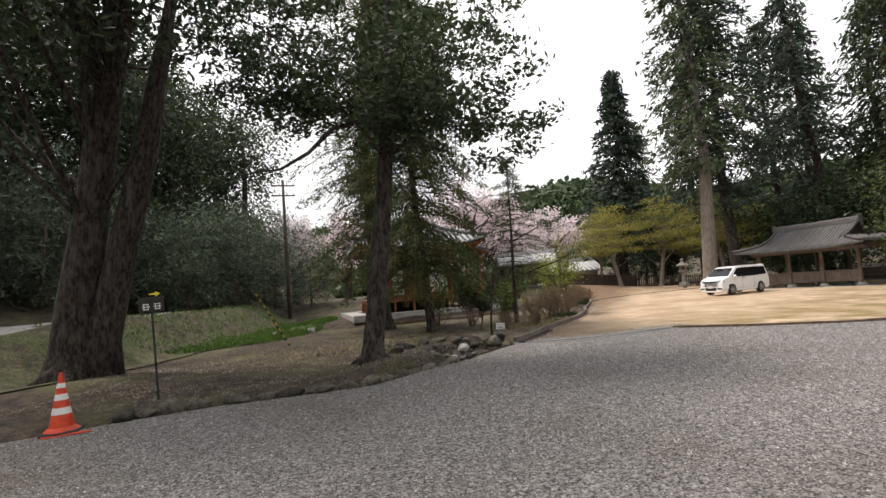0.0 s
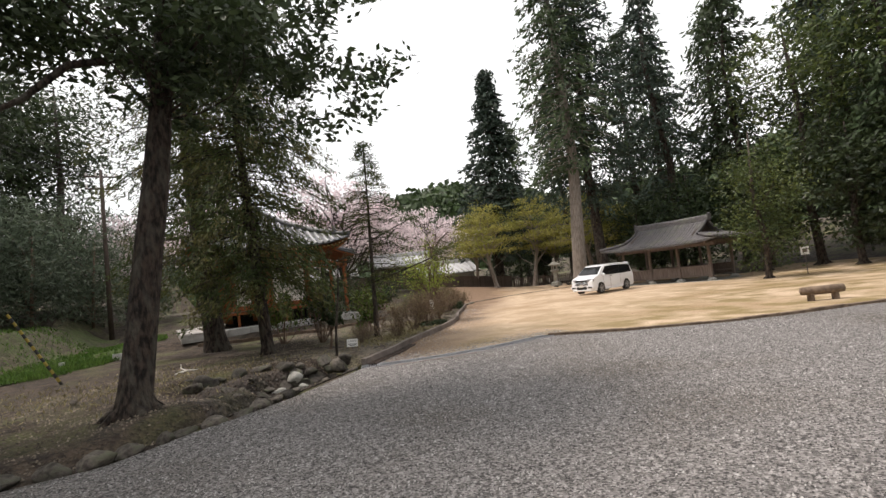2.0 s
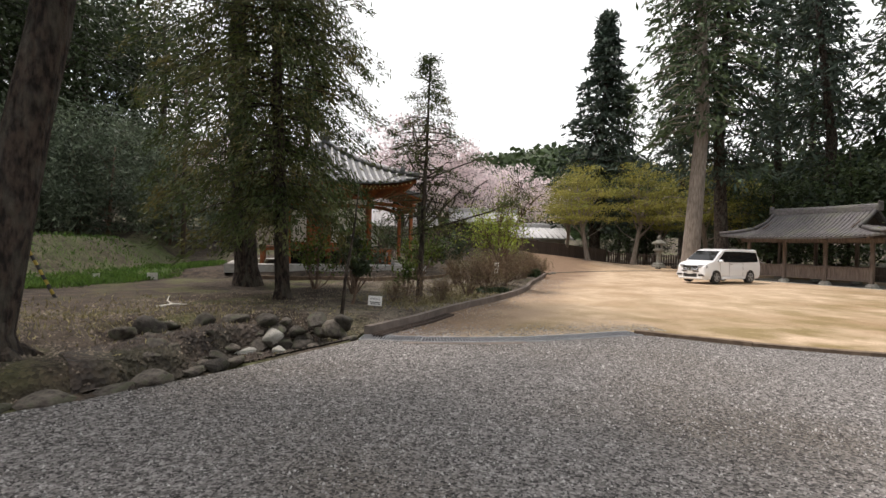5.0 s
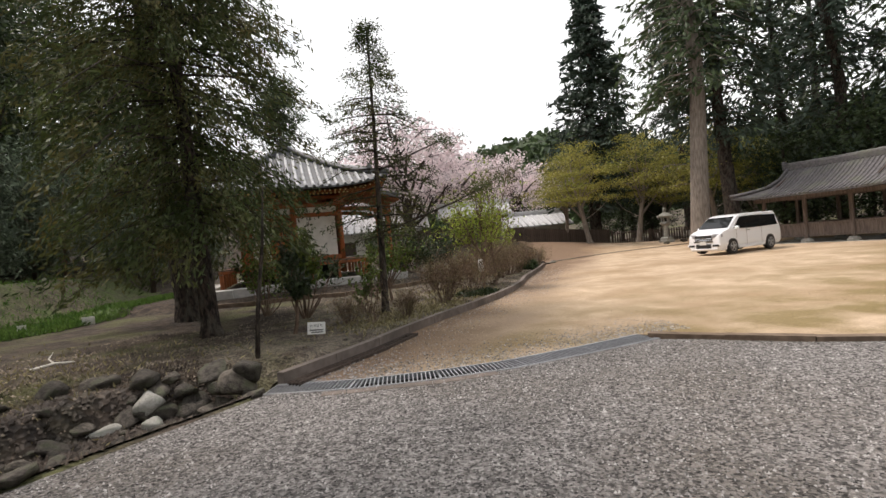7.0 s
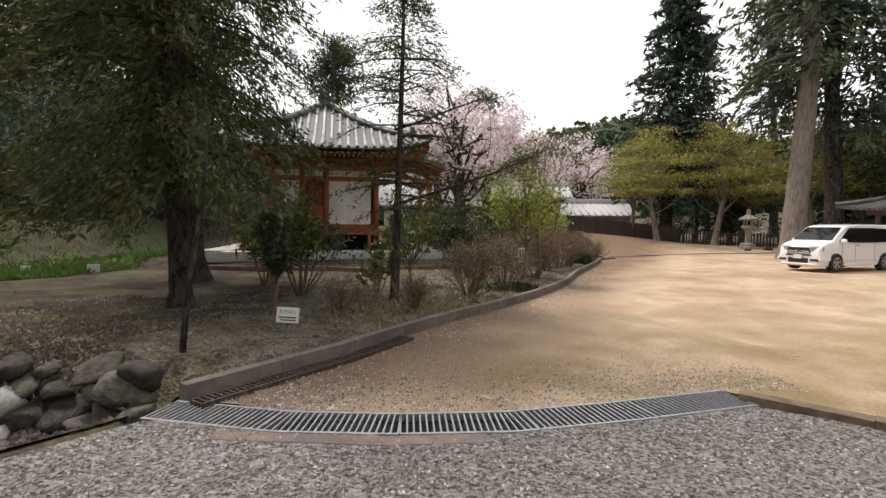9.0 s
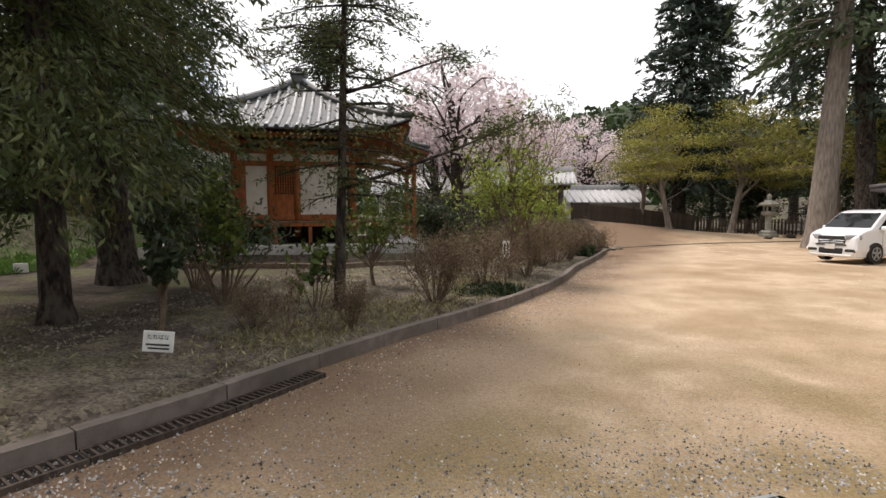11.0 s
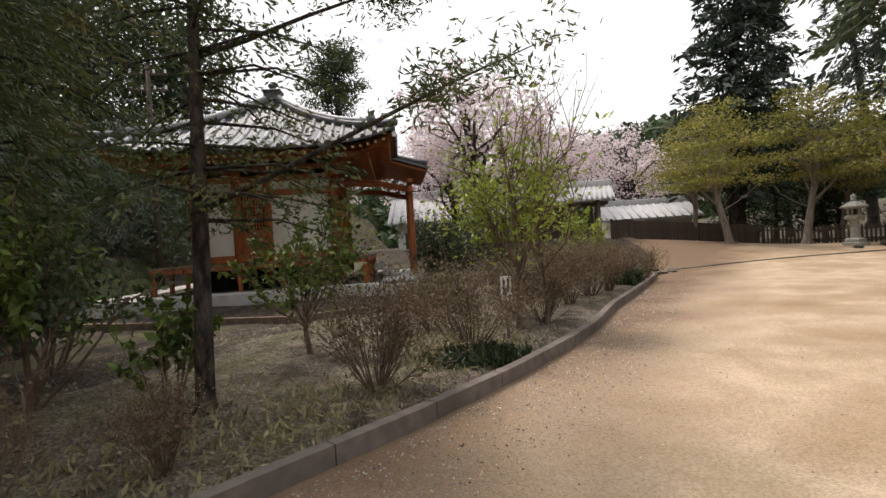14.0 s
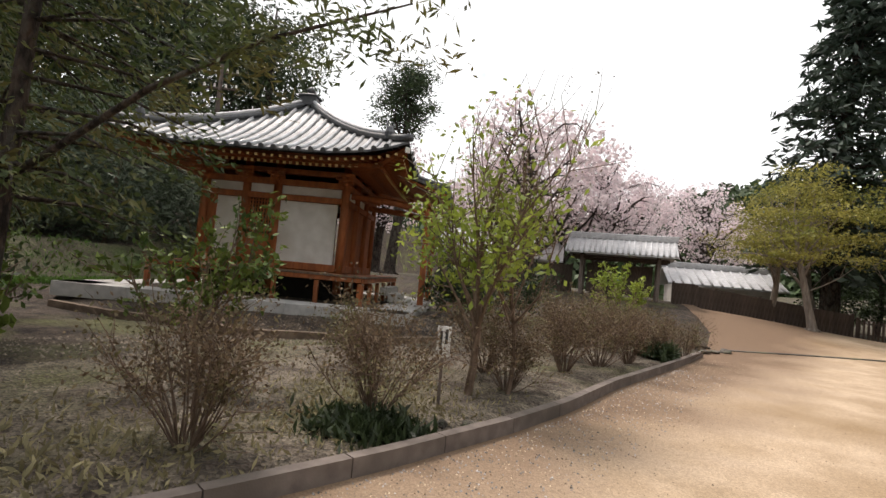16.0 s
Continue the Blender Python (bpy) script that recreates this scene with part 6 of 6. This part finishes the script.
CAM = "glossy-leaved camellia shrub with yellow-green new leaves"
shrub("camellia", on(1.72, 20.4), 1.95, 0.85, CAM, M_LEAF_GLOSS, 211, stems=12, leaves=1500, leaf=0.05, aspect=0.45, twig_r=0.016, one_stem=0.55, group="camellias", leaf_low=0.42, clumped=0.12)
shrub("camellia", on(1.28, 18.35), 1.15, 0.34, CAM, M_LEAF_GLOSS, 212, stems=7, leaves=420, leaf=0.06, aspect=0.5, twig_r=0.012, group="camellias", leaf_low=0.3)
shrub("camellia", on(-0.1, 18.3), 2.0, 0.6, CAM, M_LEAF_GLOSS, 213, stems=9, leaves=1300, leaf=0.05, twig_r=0.014, one_stem=0.7, group="camellias", leaf_low=0.45, clumped=0.14)
shrub("citrus_sapling", on(0.05, 16.5), 1.6, 0.42, "dark glossy citrus sapling behind its name board", M_LEAF_DARK, 214, stems=9, leaves=1100, leaf=0.055, twig_r=0.016, one_stem=0.6, leaf_low=0.4, clumped=0.14)
shrub("spiky_shrub", on(-0.1, 18.25), 1.7, 0.95, "dark spreading shrub with bare crooked stems", M_LEAF_DARK, 215, stems=9, leaves=1300, leaf=0.045, twig_r=0.02, leaf_low=0.62, clumped=0.16)
shrub("spiky_shrub", on(-1.3, 19.6), 1.9, 1.0, "dark spreading evergreen shrub near the cedar", M_LEAF_GLOSS, 216, stems=10, leaves=1500, leaf=0.05, twig_r=0.018, leaf_low=0.35, clumped=0.16)
shrub("twig_shrub", on(1.45, 16.6), 0.95, 0.4, "thin bare twig shrub in the bed", M_LEAF_BROWN, 217, stems=8, leaves=260, leaf=0.022, twig_r=0.007)
shrub("fresh_green_tree", on(4.35, 22.0), 3.4, 1.45, "young tree in fresh bright green leaf", M_LEAF_LIGHT, 218, stems=13, leaves=2700, leaf=0.05, aspect=0.45, twig_r=0.022, one_stem=1.1, category="tree", leaf_low=0.3, clumped=0.2, forks=9)
shrub("bare_sapling", on(4.8, 22.3), 4.6, 1.1, "nearly bare upright sapling with thin branches", M_LEAF_BROWN, 219, stems=8, leaves=420, leaf=0.02, twig_r=0.014, one_stem=1.3, category="tree", forks=7)
shrub("fresh_green_shrub", on(6.4, 30.6), 2.3, 0.9, "fresh light green shrub before the gate", M_LEAF_LIGHT, 220, stems=10, leaves=1600, leaf=0.05, twig_r=0.016, one_stem=0.6, leaf_low=0.4)
for k, (x, y, h, w) in enumerate(((2.4, 28.6, 1.4, 1.0), (3.6, 30.4, 1.5, 1.1), (2.0, 33.0, 1.9, 1.3), (0.6, 35.0, 2.0, 1.4))):
    shrub("evergreen_bush", on(x, y), h, w, "rounded dark green bush near the hall", M_LEAF_DARK, 230 + k, stems=14, leaves=1900, leaf=0.06, twig_r=0.014, leaf_low=0.12, clumped=0.2, group="evergreen bushes")


def ground_cover(name, x, y, w, d, n, h, mat, label, seed, category="ground cover"):
    r = np.random.default_rng(seed)
    px, py = x + r.normal(0, w / 2, n), y + r.normal(0, d / 2, n)
    inside = side_of(LEFT_LINE, px, py) > 0.12
    px, py = px[inside], py[inside]
    n = len(px)
    z = gz(px, py)
    hh = h * r.uniform(0.4, 1.2, n)
    c = np.column_stack([px, py, z + hh * 0.45])
    a = unit(r.normal(0, 0.7, (n, 3)) + np.array([0, 0, 0.9])) * (hh * 0.55)[:, None]
    b = unit(np.cross(a, r.normal(0, 1, (n, 3)))) * (hh * 0.10 + 0.004)[:, None]
    ob = leaf_quads(name, c, a, b, mat)
    return tagged(ob, label, category, kind="stuff")


ground_cover("juniper", 4.0, 20.0, 0.55, 0.4, 1500, 0.17, M_LEAF_DARK, "low spreading green groundcover below an azalea", 1)
ground_cover("juniper", 7.3, 28.2, 0.45, 0.4, 1200, 0.42, M_LEAF_DARK, "dark green groundcover at the kerb's end", 2)
ground_cover("moss_grass", 2.6, 18.0, 1.6, 1.2, 1500, 0.10, M_DRY, "short dry grass in the bed", 3)
ground_cover("moss_grass", 3.6, 20.6, 1.6, 2.0, 2000, 0.08, M_DRY, "short dry grass in the bed", 4)
ground_cover("moss_grass", 1.6, 16.6, 1.1, 1.2, 900, 0.09, M_DRY, "short dull green grass tufts in the bed", 5)
ground_cover("meadow_grass", -4.0, 13.8, 4.0, 2.6, 1800, 0.09, M_DRY, "sparse dry grass on bare soil", 6)
# green grass below and on the bank
gr_r = np.random.default_rng(7)
bx, by = gr_r.uniform(-16, -5.8, 60000), gr_r.uniform(12, 30, 60000)
bd = side_of(BANK_FOOT, bx, by)
keep = (bd > -2.6) & (bd < 2.8) & (by > 16.5 - bd) & (gr_r.random(60000) < np.where(bd < 0.5, 0.9, 0.16))
bx, by = bx[keep], by[keep]
hh = gr_r.uniform(0.06, 0.22, len(bx))
a = unit(gr_r.normal(0, 0.5, (len(bx), 3)) + np.array([0, 0, 1.0])) * (hh * 0.55)[:, None]
b = unit(np.cross(a, gr_r.normal(0, 1, (len(bx), 3)))) * 0.018
tagged(leaf_quads("bank_grass", np.column_stack([bx, by, gz(bx, by) + hh * 0.4]), a, b, M_BLADE), "green grass blades on the bank", "grass", kind="stuff")
# leaf litter and small stones on the soil
lx = np.concatenate([gr_r.uniform(-1.5, 9, 30000), gr_r.uniform(-9, 0, 16000)])
ly = np.concatenate([gr_r.uniform(13.5, 29, 30000), gr_r.uniform(8, 18, 16000)])
lk = side_of(LEFT_LINE, lx, ly)
keep = (lk > 0.1) & (lk < 6.0)
scatter_chips("leaf_litter", np.column_stack([lx[keep], ly[keep]]), 0.02, material("litter", (0.06, 0.045, 0.033), (0.21, 0.175, 0.135), 0.9, scale=3, bump=0, island=0.6), "brown leaf litter and small stones on the bed", 0.004)
sx, sy = gr_r.uniform(0.8, 14, 60000), gr_r.uniform(13.3, 30, 60000)
# chips lie densest by the kerb, which darkens the sand there
keep = (side_of(KERB, sx, sy) < -0.12) & (gr_r.random(60000) < np.clip(1.1 - side_of(KERB, sx, sy) / -1.6, 0.05, 1)) & (side_of(DRAIN + [(14, 15)], sx, sy) > 0.25)
scatter_chips("fallen_petals", np.column_stack([sx[keep], sy[keep]]), 0.010, material("yard_litter", (0.13, 0.08, 0.045), (0.50, 0.40, 0.28), 0.9, scale=5, bump=0, island=0.6), "tiny fallen leaves and pale grit on the sand", 0.012)


# ---- small things ----
def board_sign(name, m, w, h, post, label, mat, bars, vertical=False):
    ob = thing(name, m, label, "sign")
    part("post", box(0, 0.015, post / 2 - 0.05, 0.035, 0.025, post + 0.1, 0.004), M_WOOD_GREY if mat is M_WHITE else M_BLACK, ob)
    part("board", box(0, 0, post + h / 2 - h * 0.3, w, 0.018, h, 0.004), mat, ob)
    for bx_, bz_, bw_, bh_, bm_ in bars:
        part("lettering", box(bx_, -0.0115, post + h / 2 - h * 0.3 + bz_, bw_, 0.004, bh_), bm_, ob)
    return ob


def lettering(body, size, m, mat, parent):
    cu = bpy.data.curves.new("text", "FONT")
    cu.body, cu.size, cu.extrude, cu.align_x = body, size, 0.001, "CENTER"
    tmp = new("text_tmp", cu)
    me = bpy.data.meshes.new_from_object(tmp.evaluated_get(bpy.context.evaluated_depsgraph_get()))
    bpy.data.objects.remove(tmp)
    if len(me.polygons) == 0:
        return None
    ob = link_mesh("lettering", me, mat, parent)
    ob.matrix_local = m
    return ob


name_board = board_sign("name_board", on(0.6, 15.65, 6) @ pose(0, 0, 0, -6, 4, 0), 0.29, 0.20, 0.14, "small white plant name board on a stick", M_WHITE,
                        [(0, -0.03, 0.22, 0.018, M_BLACK), (0.01, -0.065, 0.2, 0.016, M_BLACK)])
lettering("たちばな", 0.054, pose(0, -0.0125, 0.205, 90, 0, 0), M_BLACK, name_board)
board_sign("name_board", on(4.22, 21.2, 14), 0.15, 0.34, 0.62, "white upright plant name board on a stake", M_WHITE, [(0.03, 0.06, 0.03, 0.16, M_BLACK), (-0.03, 0.02, 0.03, 0.2, M_BLACK)])
route = board_sign("route_sign", on(-6.55, 8.5, 28) @ pose(0, 0, 0, 0, -2, 0), 0.40, 0.26, 1.62, "black route sign with yellow arrow on a thin post", M_SIGN_BLACK,
                   [(cx + dx, -0.04 + dz, w, h, M_WHITE) for cx in (-0.09, 0.09) for dx, dz, w, h in ((0, 0.045, 0.1, 0.014), (0, 0, 0.12, 0.014), (0, -0.045, 0.09, 0.014), (-0.03, 0, 0.014, 0.11), (0.035, 0, 0.014, 0.11))])
arrow = prism([(-0.08, 0.015), (0.02, 0.015), (0.02, 0.05), (0.1, 0.0), (0.02, -0.05), (0.02, -0.015), (-0.08, -0.015)], -0.012, 0.012)
part("arrow", arrow, M_YELLOW, route, "yellow arrow").matrix_local = pose(0.05, 0, 1.62 + 0.26 * 0.7 + 0.05)
board_sign("small_notice", on(23.6, 21.4, -40), 0.36, 0.42, 1.1, "small white notice on a post at the wood's edge", M_WHITE, [(0, 0, 0.2, 0.18, M_CONCRETE)])

cone = thing("traffic_cone", on(-7.15, 7.0, 20) @ Matrix.Scale(0.95, 4), "orange traffic cone with white bands", "traffic cone")
part("base", box(0, 0, 0.03, 0.48, 0.48, 0.06, 0.02), M_BLACK, cone, "black weighted base")
part("foot", lathe([(0.24, 0.055), (0.2, 0.09), (0.17, 0.11)], 20), M_ORANGE, cone)
cone_r = lambda z: 0.165 - 0.14 * (z - 0.1) / 0.80
for z0, z1, mt, nm in ((0.1, 0.30, M_ORANGE, "cone_body"), (0.30, 0.40, M_WHITE, "white_band"), (0.40, 0.51, M_ORANGE, "cone_body"), (0.51, 0.60, M_WHITE, "white_band"), (0.60, 0.69, M_ORANGE, "cone_body"), (0.69, 0.76, M_WHITE, "white_band"), (0.76, 0.92, M_ORANGE, "cone_body")):
    part(nm, lathe([(cone_r(z0), z0), (cone_r(z1), z1)], 24), mt, cone, smooth=False)
tape = thing("red_tape", on(-6.95, 6.75), "strip of red plastic tape lying on the ground", "tape")
part("strip", tube([(-0.25, -0.1, 0.03), (-0.1, -0.02, 0.02), (0.15, 0.05, 0.035), (0.3, 0.12, 0.03)], [0.014, 0.012, 0.014, 0.01], 5), M_ORANGE, tape)

# guy wire with striped guard, poles and wires
stay = thing("guy_wire", pose(-6.45, 16.8, gzp(-6.45, 16.8)), "black and yellow striped guard on a leaning guy wire", "guy wire")
sp0, sp1 = Vector((0, 0, -0.05)), Vector((-1.12, 0.1, 1.85))
for k in range(18):
    part("stripe", tube([sp0.lerp(sp1, k / 18), sp0.lerp(sp1, (k + 1) / 18)], [0.034, 0.034], 8), M_STRIPE if k % 2 else M_BLACK, stay)
part("wire", tube([sp1, sp1 + Vector((-4.2, -2.5, 7.6))], [0.006, 0.006], 4), M_BLACK, stay, "thin steel wire")


def utility_pole(x, y, h, r0, rz, label):
    ob = thing("utility_pole", on(x, y, rz), label, "utility pole", "poles along the lane")
    wood = M_WOOD_DARK if r0 < 0.15 else M_WOOD_GREY
    part("shaft", lathe([(r0, -0.3), (r0 * 0.9, h * 0.5), (r0 * 0.65, h)], 14), wood, ob, smooth=True)
    for k in range(2):
        part("cross_arm", box(0, 0, h - 0.4 - 0.7 * k, 1.6, 0.09, 0.09, 0.01), wood, ob)
        for s in (-0.7, -0.25, 0.25, 0.7):
            part("insulator", lathe([(0.03, 0), (0.06, 0.04), (0.04, 0.1), (0.055, 0.14), (0.02, 0.18)], 10), M_PLASTER, ob).matrix_local = pose(s, 0, h - 0.36 - 0.7 * k)
    return ob


utility_pole(-11.6, 15.2, 9.5, 0.2, 30, "pale concrete utility pole beside the lane")
utility_pole(-11.0, 34.0, 9.6, 0.13, 20, "concrete utility pole with cross arms beyond the lane")
for k in range(5):
    a0, a1 = np.array([-11.6 - 0.6 + 0.3 * k, 15.2, gzp(-11.6, 15.2) + 9.2 - 0.25 * (k % 2)]), np.array([-11.0 - 0.6 + 0.3 * k, 34.0, gzp(-11.0, 34.0) + 9.4 - 0.7 * (k % 2)])
    w = thing("overhead_wire", pose(0, 0, 0), "sagging black overhead wire", "wire", "overhead wires")
    part("strand", tube([tuple(a0 + (a1 - a0) * t - np.array([0, 0, 1.6 * 4 * t * (1 - t) * 0.6])) for t in np.linspace(0, 1, 14)], [0.012] * 14, 4), M_BLACK, w)

# stone lantern
def stone_lantern(m):
    ob = thing("stone_lantern", m, "weathered granite stone lantern at the yard's edge", "stone lantern")
    part("plinth", lathe([(0.62, -0.1), (0.62, 0.16), (0.5, 0.18), (0.5, 0.34), (0.36, 0.42)], 6), M_STONE_PALE, ob)
    part("shaft", lathe([(0.2, 0.40), (0.18, 0.8), (0.2, 0.86), (0.18, 0.92), (0.2, 1.34)], 14), M_STONE_PALE, ob)
    part("platform", lathe([(0.22, 1.32), (0.46, 1.46), (0.48, 1.58), (0.34, 1.62)], 6), M_STONE_PALE, ob)
    fb = bmesh.new()
    for k in range(6):
        ang = k * 60 + 30
        bm_box(fb, 0.27 * math.cos(radians(ang)), 0.27 * math.sin(radians(ang)), 1.80, 0.09, 0.09, 0.4, 0.01, rz=ang)
    bm_lathe(fb, [(0.30, 1.60), (0.30, 1.66)], 6)
    bm_lathe(fb, [(0.30, 1.94), (0.30, 2.0)], 6)
    part("fire_box", fb, M_STONE_PALE, ob)
    # black core paints the shade inside the fire box
    part("fire_box_dark", lathe([(0.22, 1.66), (0.22, 1.94)], 6), M_PAINTED_SHADE, ob, "core painted near-black for the shade in the lamp opening")
    part("cap", lathe([(0.3, 1.98), (0.62, 2.02), (0.64, 2.1), (0.42, 2.24), (0.16, 2.38)], 6), M_STONE_PALE, ob)
    part("jewel", lathe([(0.1, 2.36), (0.16, 2.44), (0.1, 2.5), (0.15, 2.58), (0.13, 2.68), (0.02, 2.78)], 12), M_STONE_PALE, ob, smooth=True)
    return ob


stone_lantern(on(18.65, 38.2, 12) @ Matrix.Scale(0.8, 4))
lay_stone(17.9, 36.8, 0.5, 0.4, 0.35, "low brown stone beside the lantern", "yard stones", 0.2)
lay_stone(19.3, 37.4, 0.6, 0.5, 0.5, "low grey stone beside the lantern", "yard stones", 0.2)
for x, y, s in ((8.75, 31.5, 0.5), (9.1, 31.8, 0.4), (8.6, 32.0, 0.45), (9.45, 32.1, 0.45), (9.0, 32.5, 0.35)):
    ob = lay_stone(x, y, s, s * 0.8, s * 0.5, "pale flat stone at the end of the kerb", "kerb end stones", 0.2)
for x, y, s in ((4.7, 20.75, 0.22), (4.45, 20.55, 0.15), (3.9, 20.3, 0.12), (1.15, 15.15, 0.14), (-2.9, 13.4, 0.2), (-4.6, 12.6, 0.18)):
    lay_stone(x, y, s, s * 0.8, s * 0.7, "small loose stone in the bed", "loose stones", 0.2)
ground_cover("kerb_end_plant", 9.1, 31.5, 0.3, 0.25, 500, 0.35, M_LEAF_GLOSS, "small green plant among pale stones", 12)
sill = thing("yard_edging", pose(0, 0, 0), "flat dark stone sill running across the far yard", "edging", kind="structure")
for k in range(9):
    x0 = 9.7 + 1.25 * k
    part("sill_stone", ribbon([(x0, 32.6 + 0.45 * k), (x0 + 1.22, 33.04 + 0.45 * k)], 3, 0.11, -0.1, 0.05), M_STONE, sill)

# split-log bench on the turf
bench = thing("log_bench", pose(13.0, 12.55, 0.0, 0, 0, -25) @ Matrix.Scale(0.72, 4), "rough dark split-log bench on the turf", "bench")
part("seat", bm_tube(bmesh.new(), [(-0.72, 0, 0.40), (-0.3, 0.01, 0.39), (0.3, -0.01, 0.4), (0.72, 0, 0.41)], [0.15, 0.17, 0.165, 0.15], 10), M_WOOD_RAW, bench, smooth=True)
for s in (-0.42, 0.42):
    part("leg", lathe([(0.13, -0.05), (0.12, 0.3)], 10), M_WOOD_RAW, bench).matrix_local = pose(s, 0, 0)

# bits lying about
branch = thing("fallen_branch", on(-3.3, 15.3, 40), "pale peeled fallen branch on the soil", "branch")
part("limb", tube([(-0.3, 0, 0.03), (0.0, 0.05, 0.06), (0.25, 0.0, 0.04)], [0.022, 0.02, 0.01], 6), M_PLASTER, branch)
part("twig", tube([(0.0, 0.05, 0.06), (-0.05, 0.2, 0.12), (0.02, 0.32, 0.2)], [0.015, 0.012, 0.006], 5), M_PLASTER, branch)
post_s = thing("leaning_stake", on(0.1, 14.1, 0), "thin leaning bare sapling by the ditch", "sapling")
part("stem", tube([(0, 0, -0.1), (0.05, 0.05, 0.6), (0.18, 0.1, 1.5), (0.26, 0.1, 2.3)], [0.034, 0.03, 0.022, 0.008], 7), M_BARK, post_s, smooth=True)
mark = thing("marker_board", on(-6.9, 22.0, 20), "small white board lying on the bank", "board")
part("plate", bm_box(bmesh.new(), 0, 0, 0.12, 0.3, 0.02, 0.22, 0.004), M_WHITE, mark)
mark2 = thing("marker_board", on(-8.4, 21.6, 60), "small white board lying on the bank", "board")
part("plate", bm_box(bmesh.new(), 0, 0, 0.1, 0.22, 0.02, 0.16, 0.004), M_WHITE, mark2)
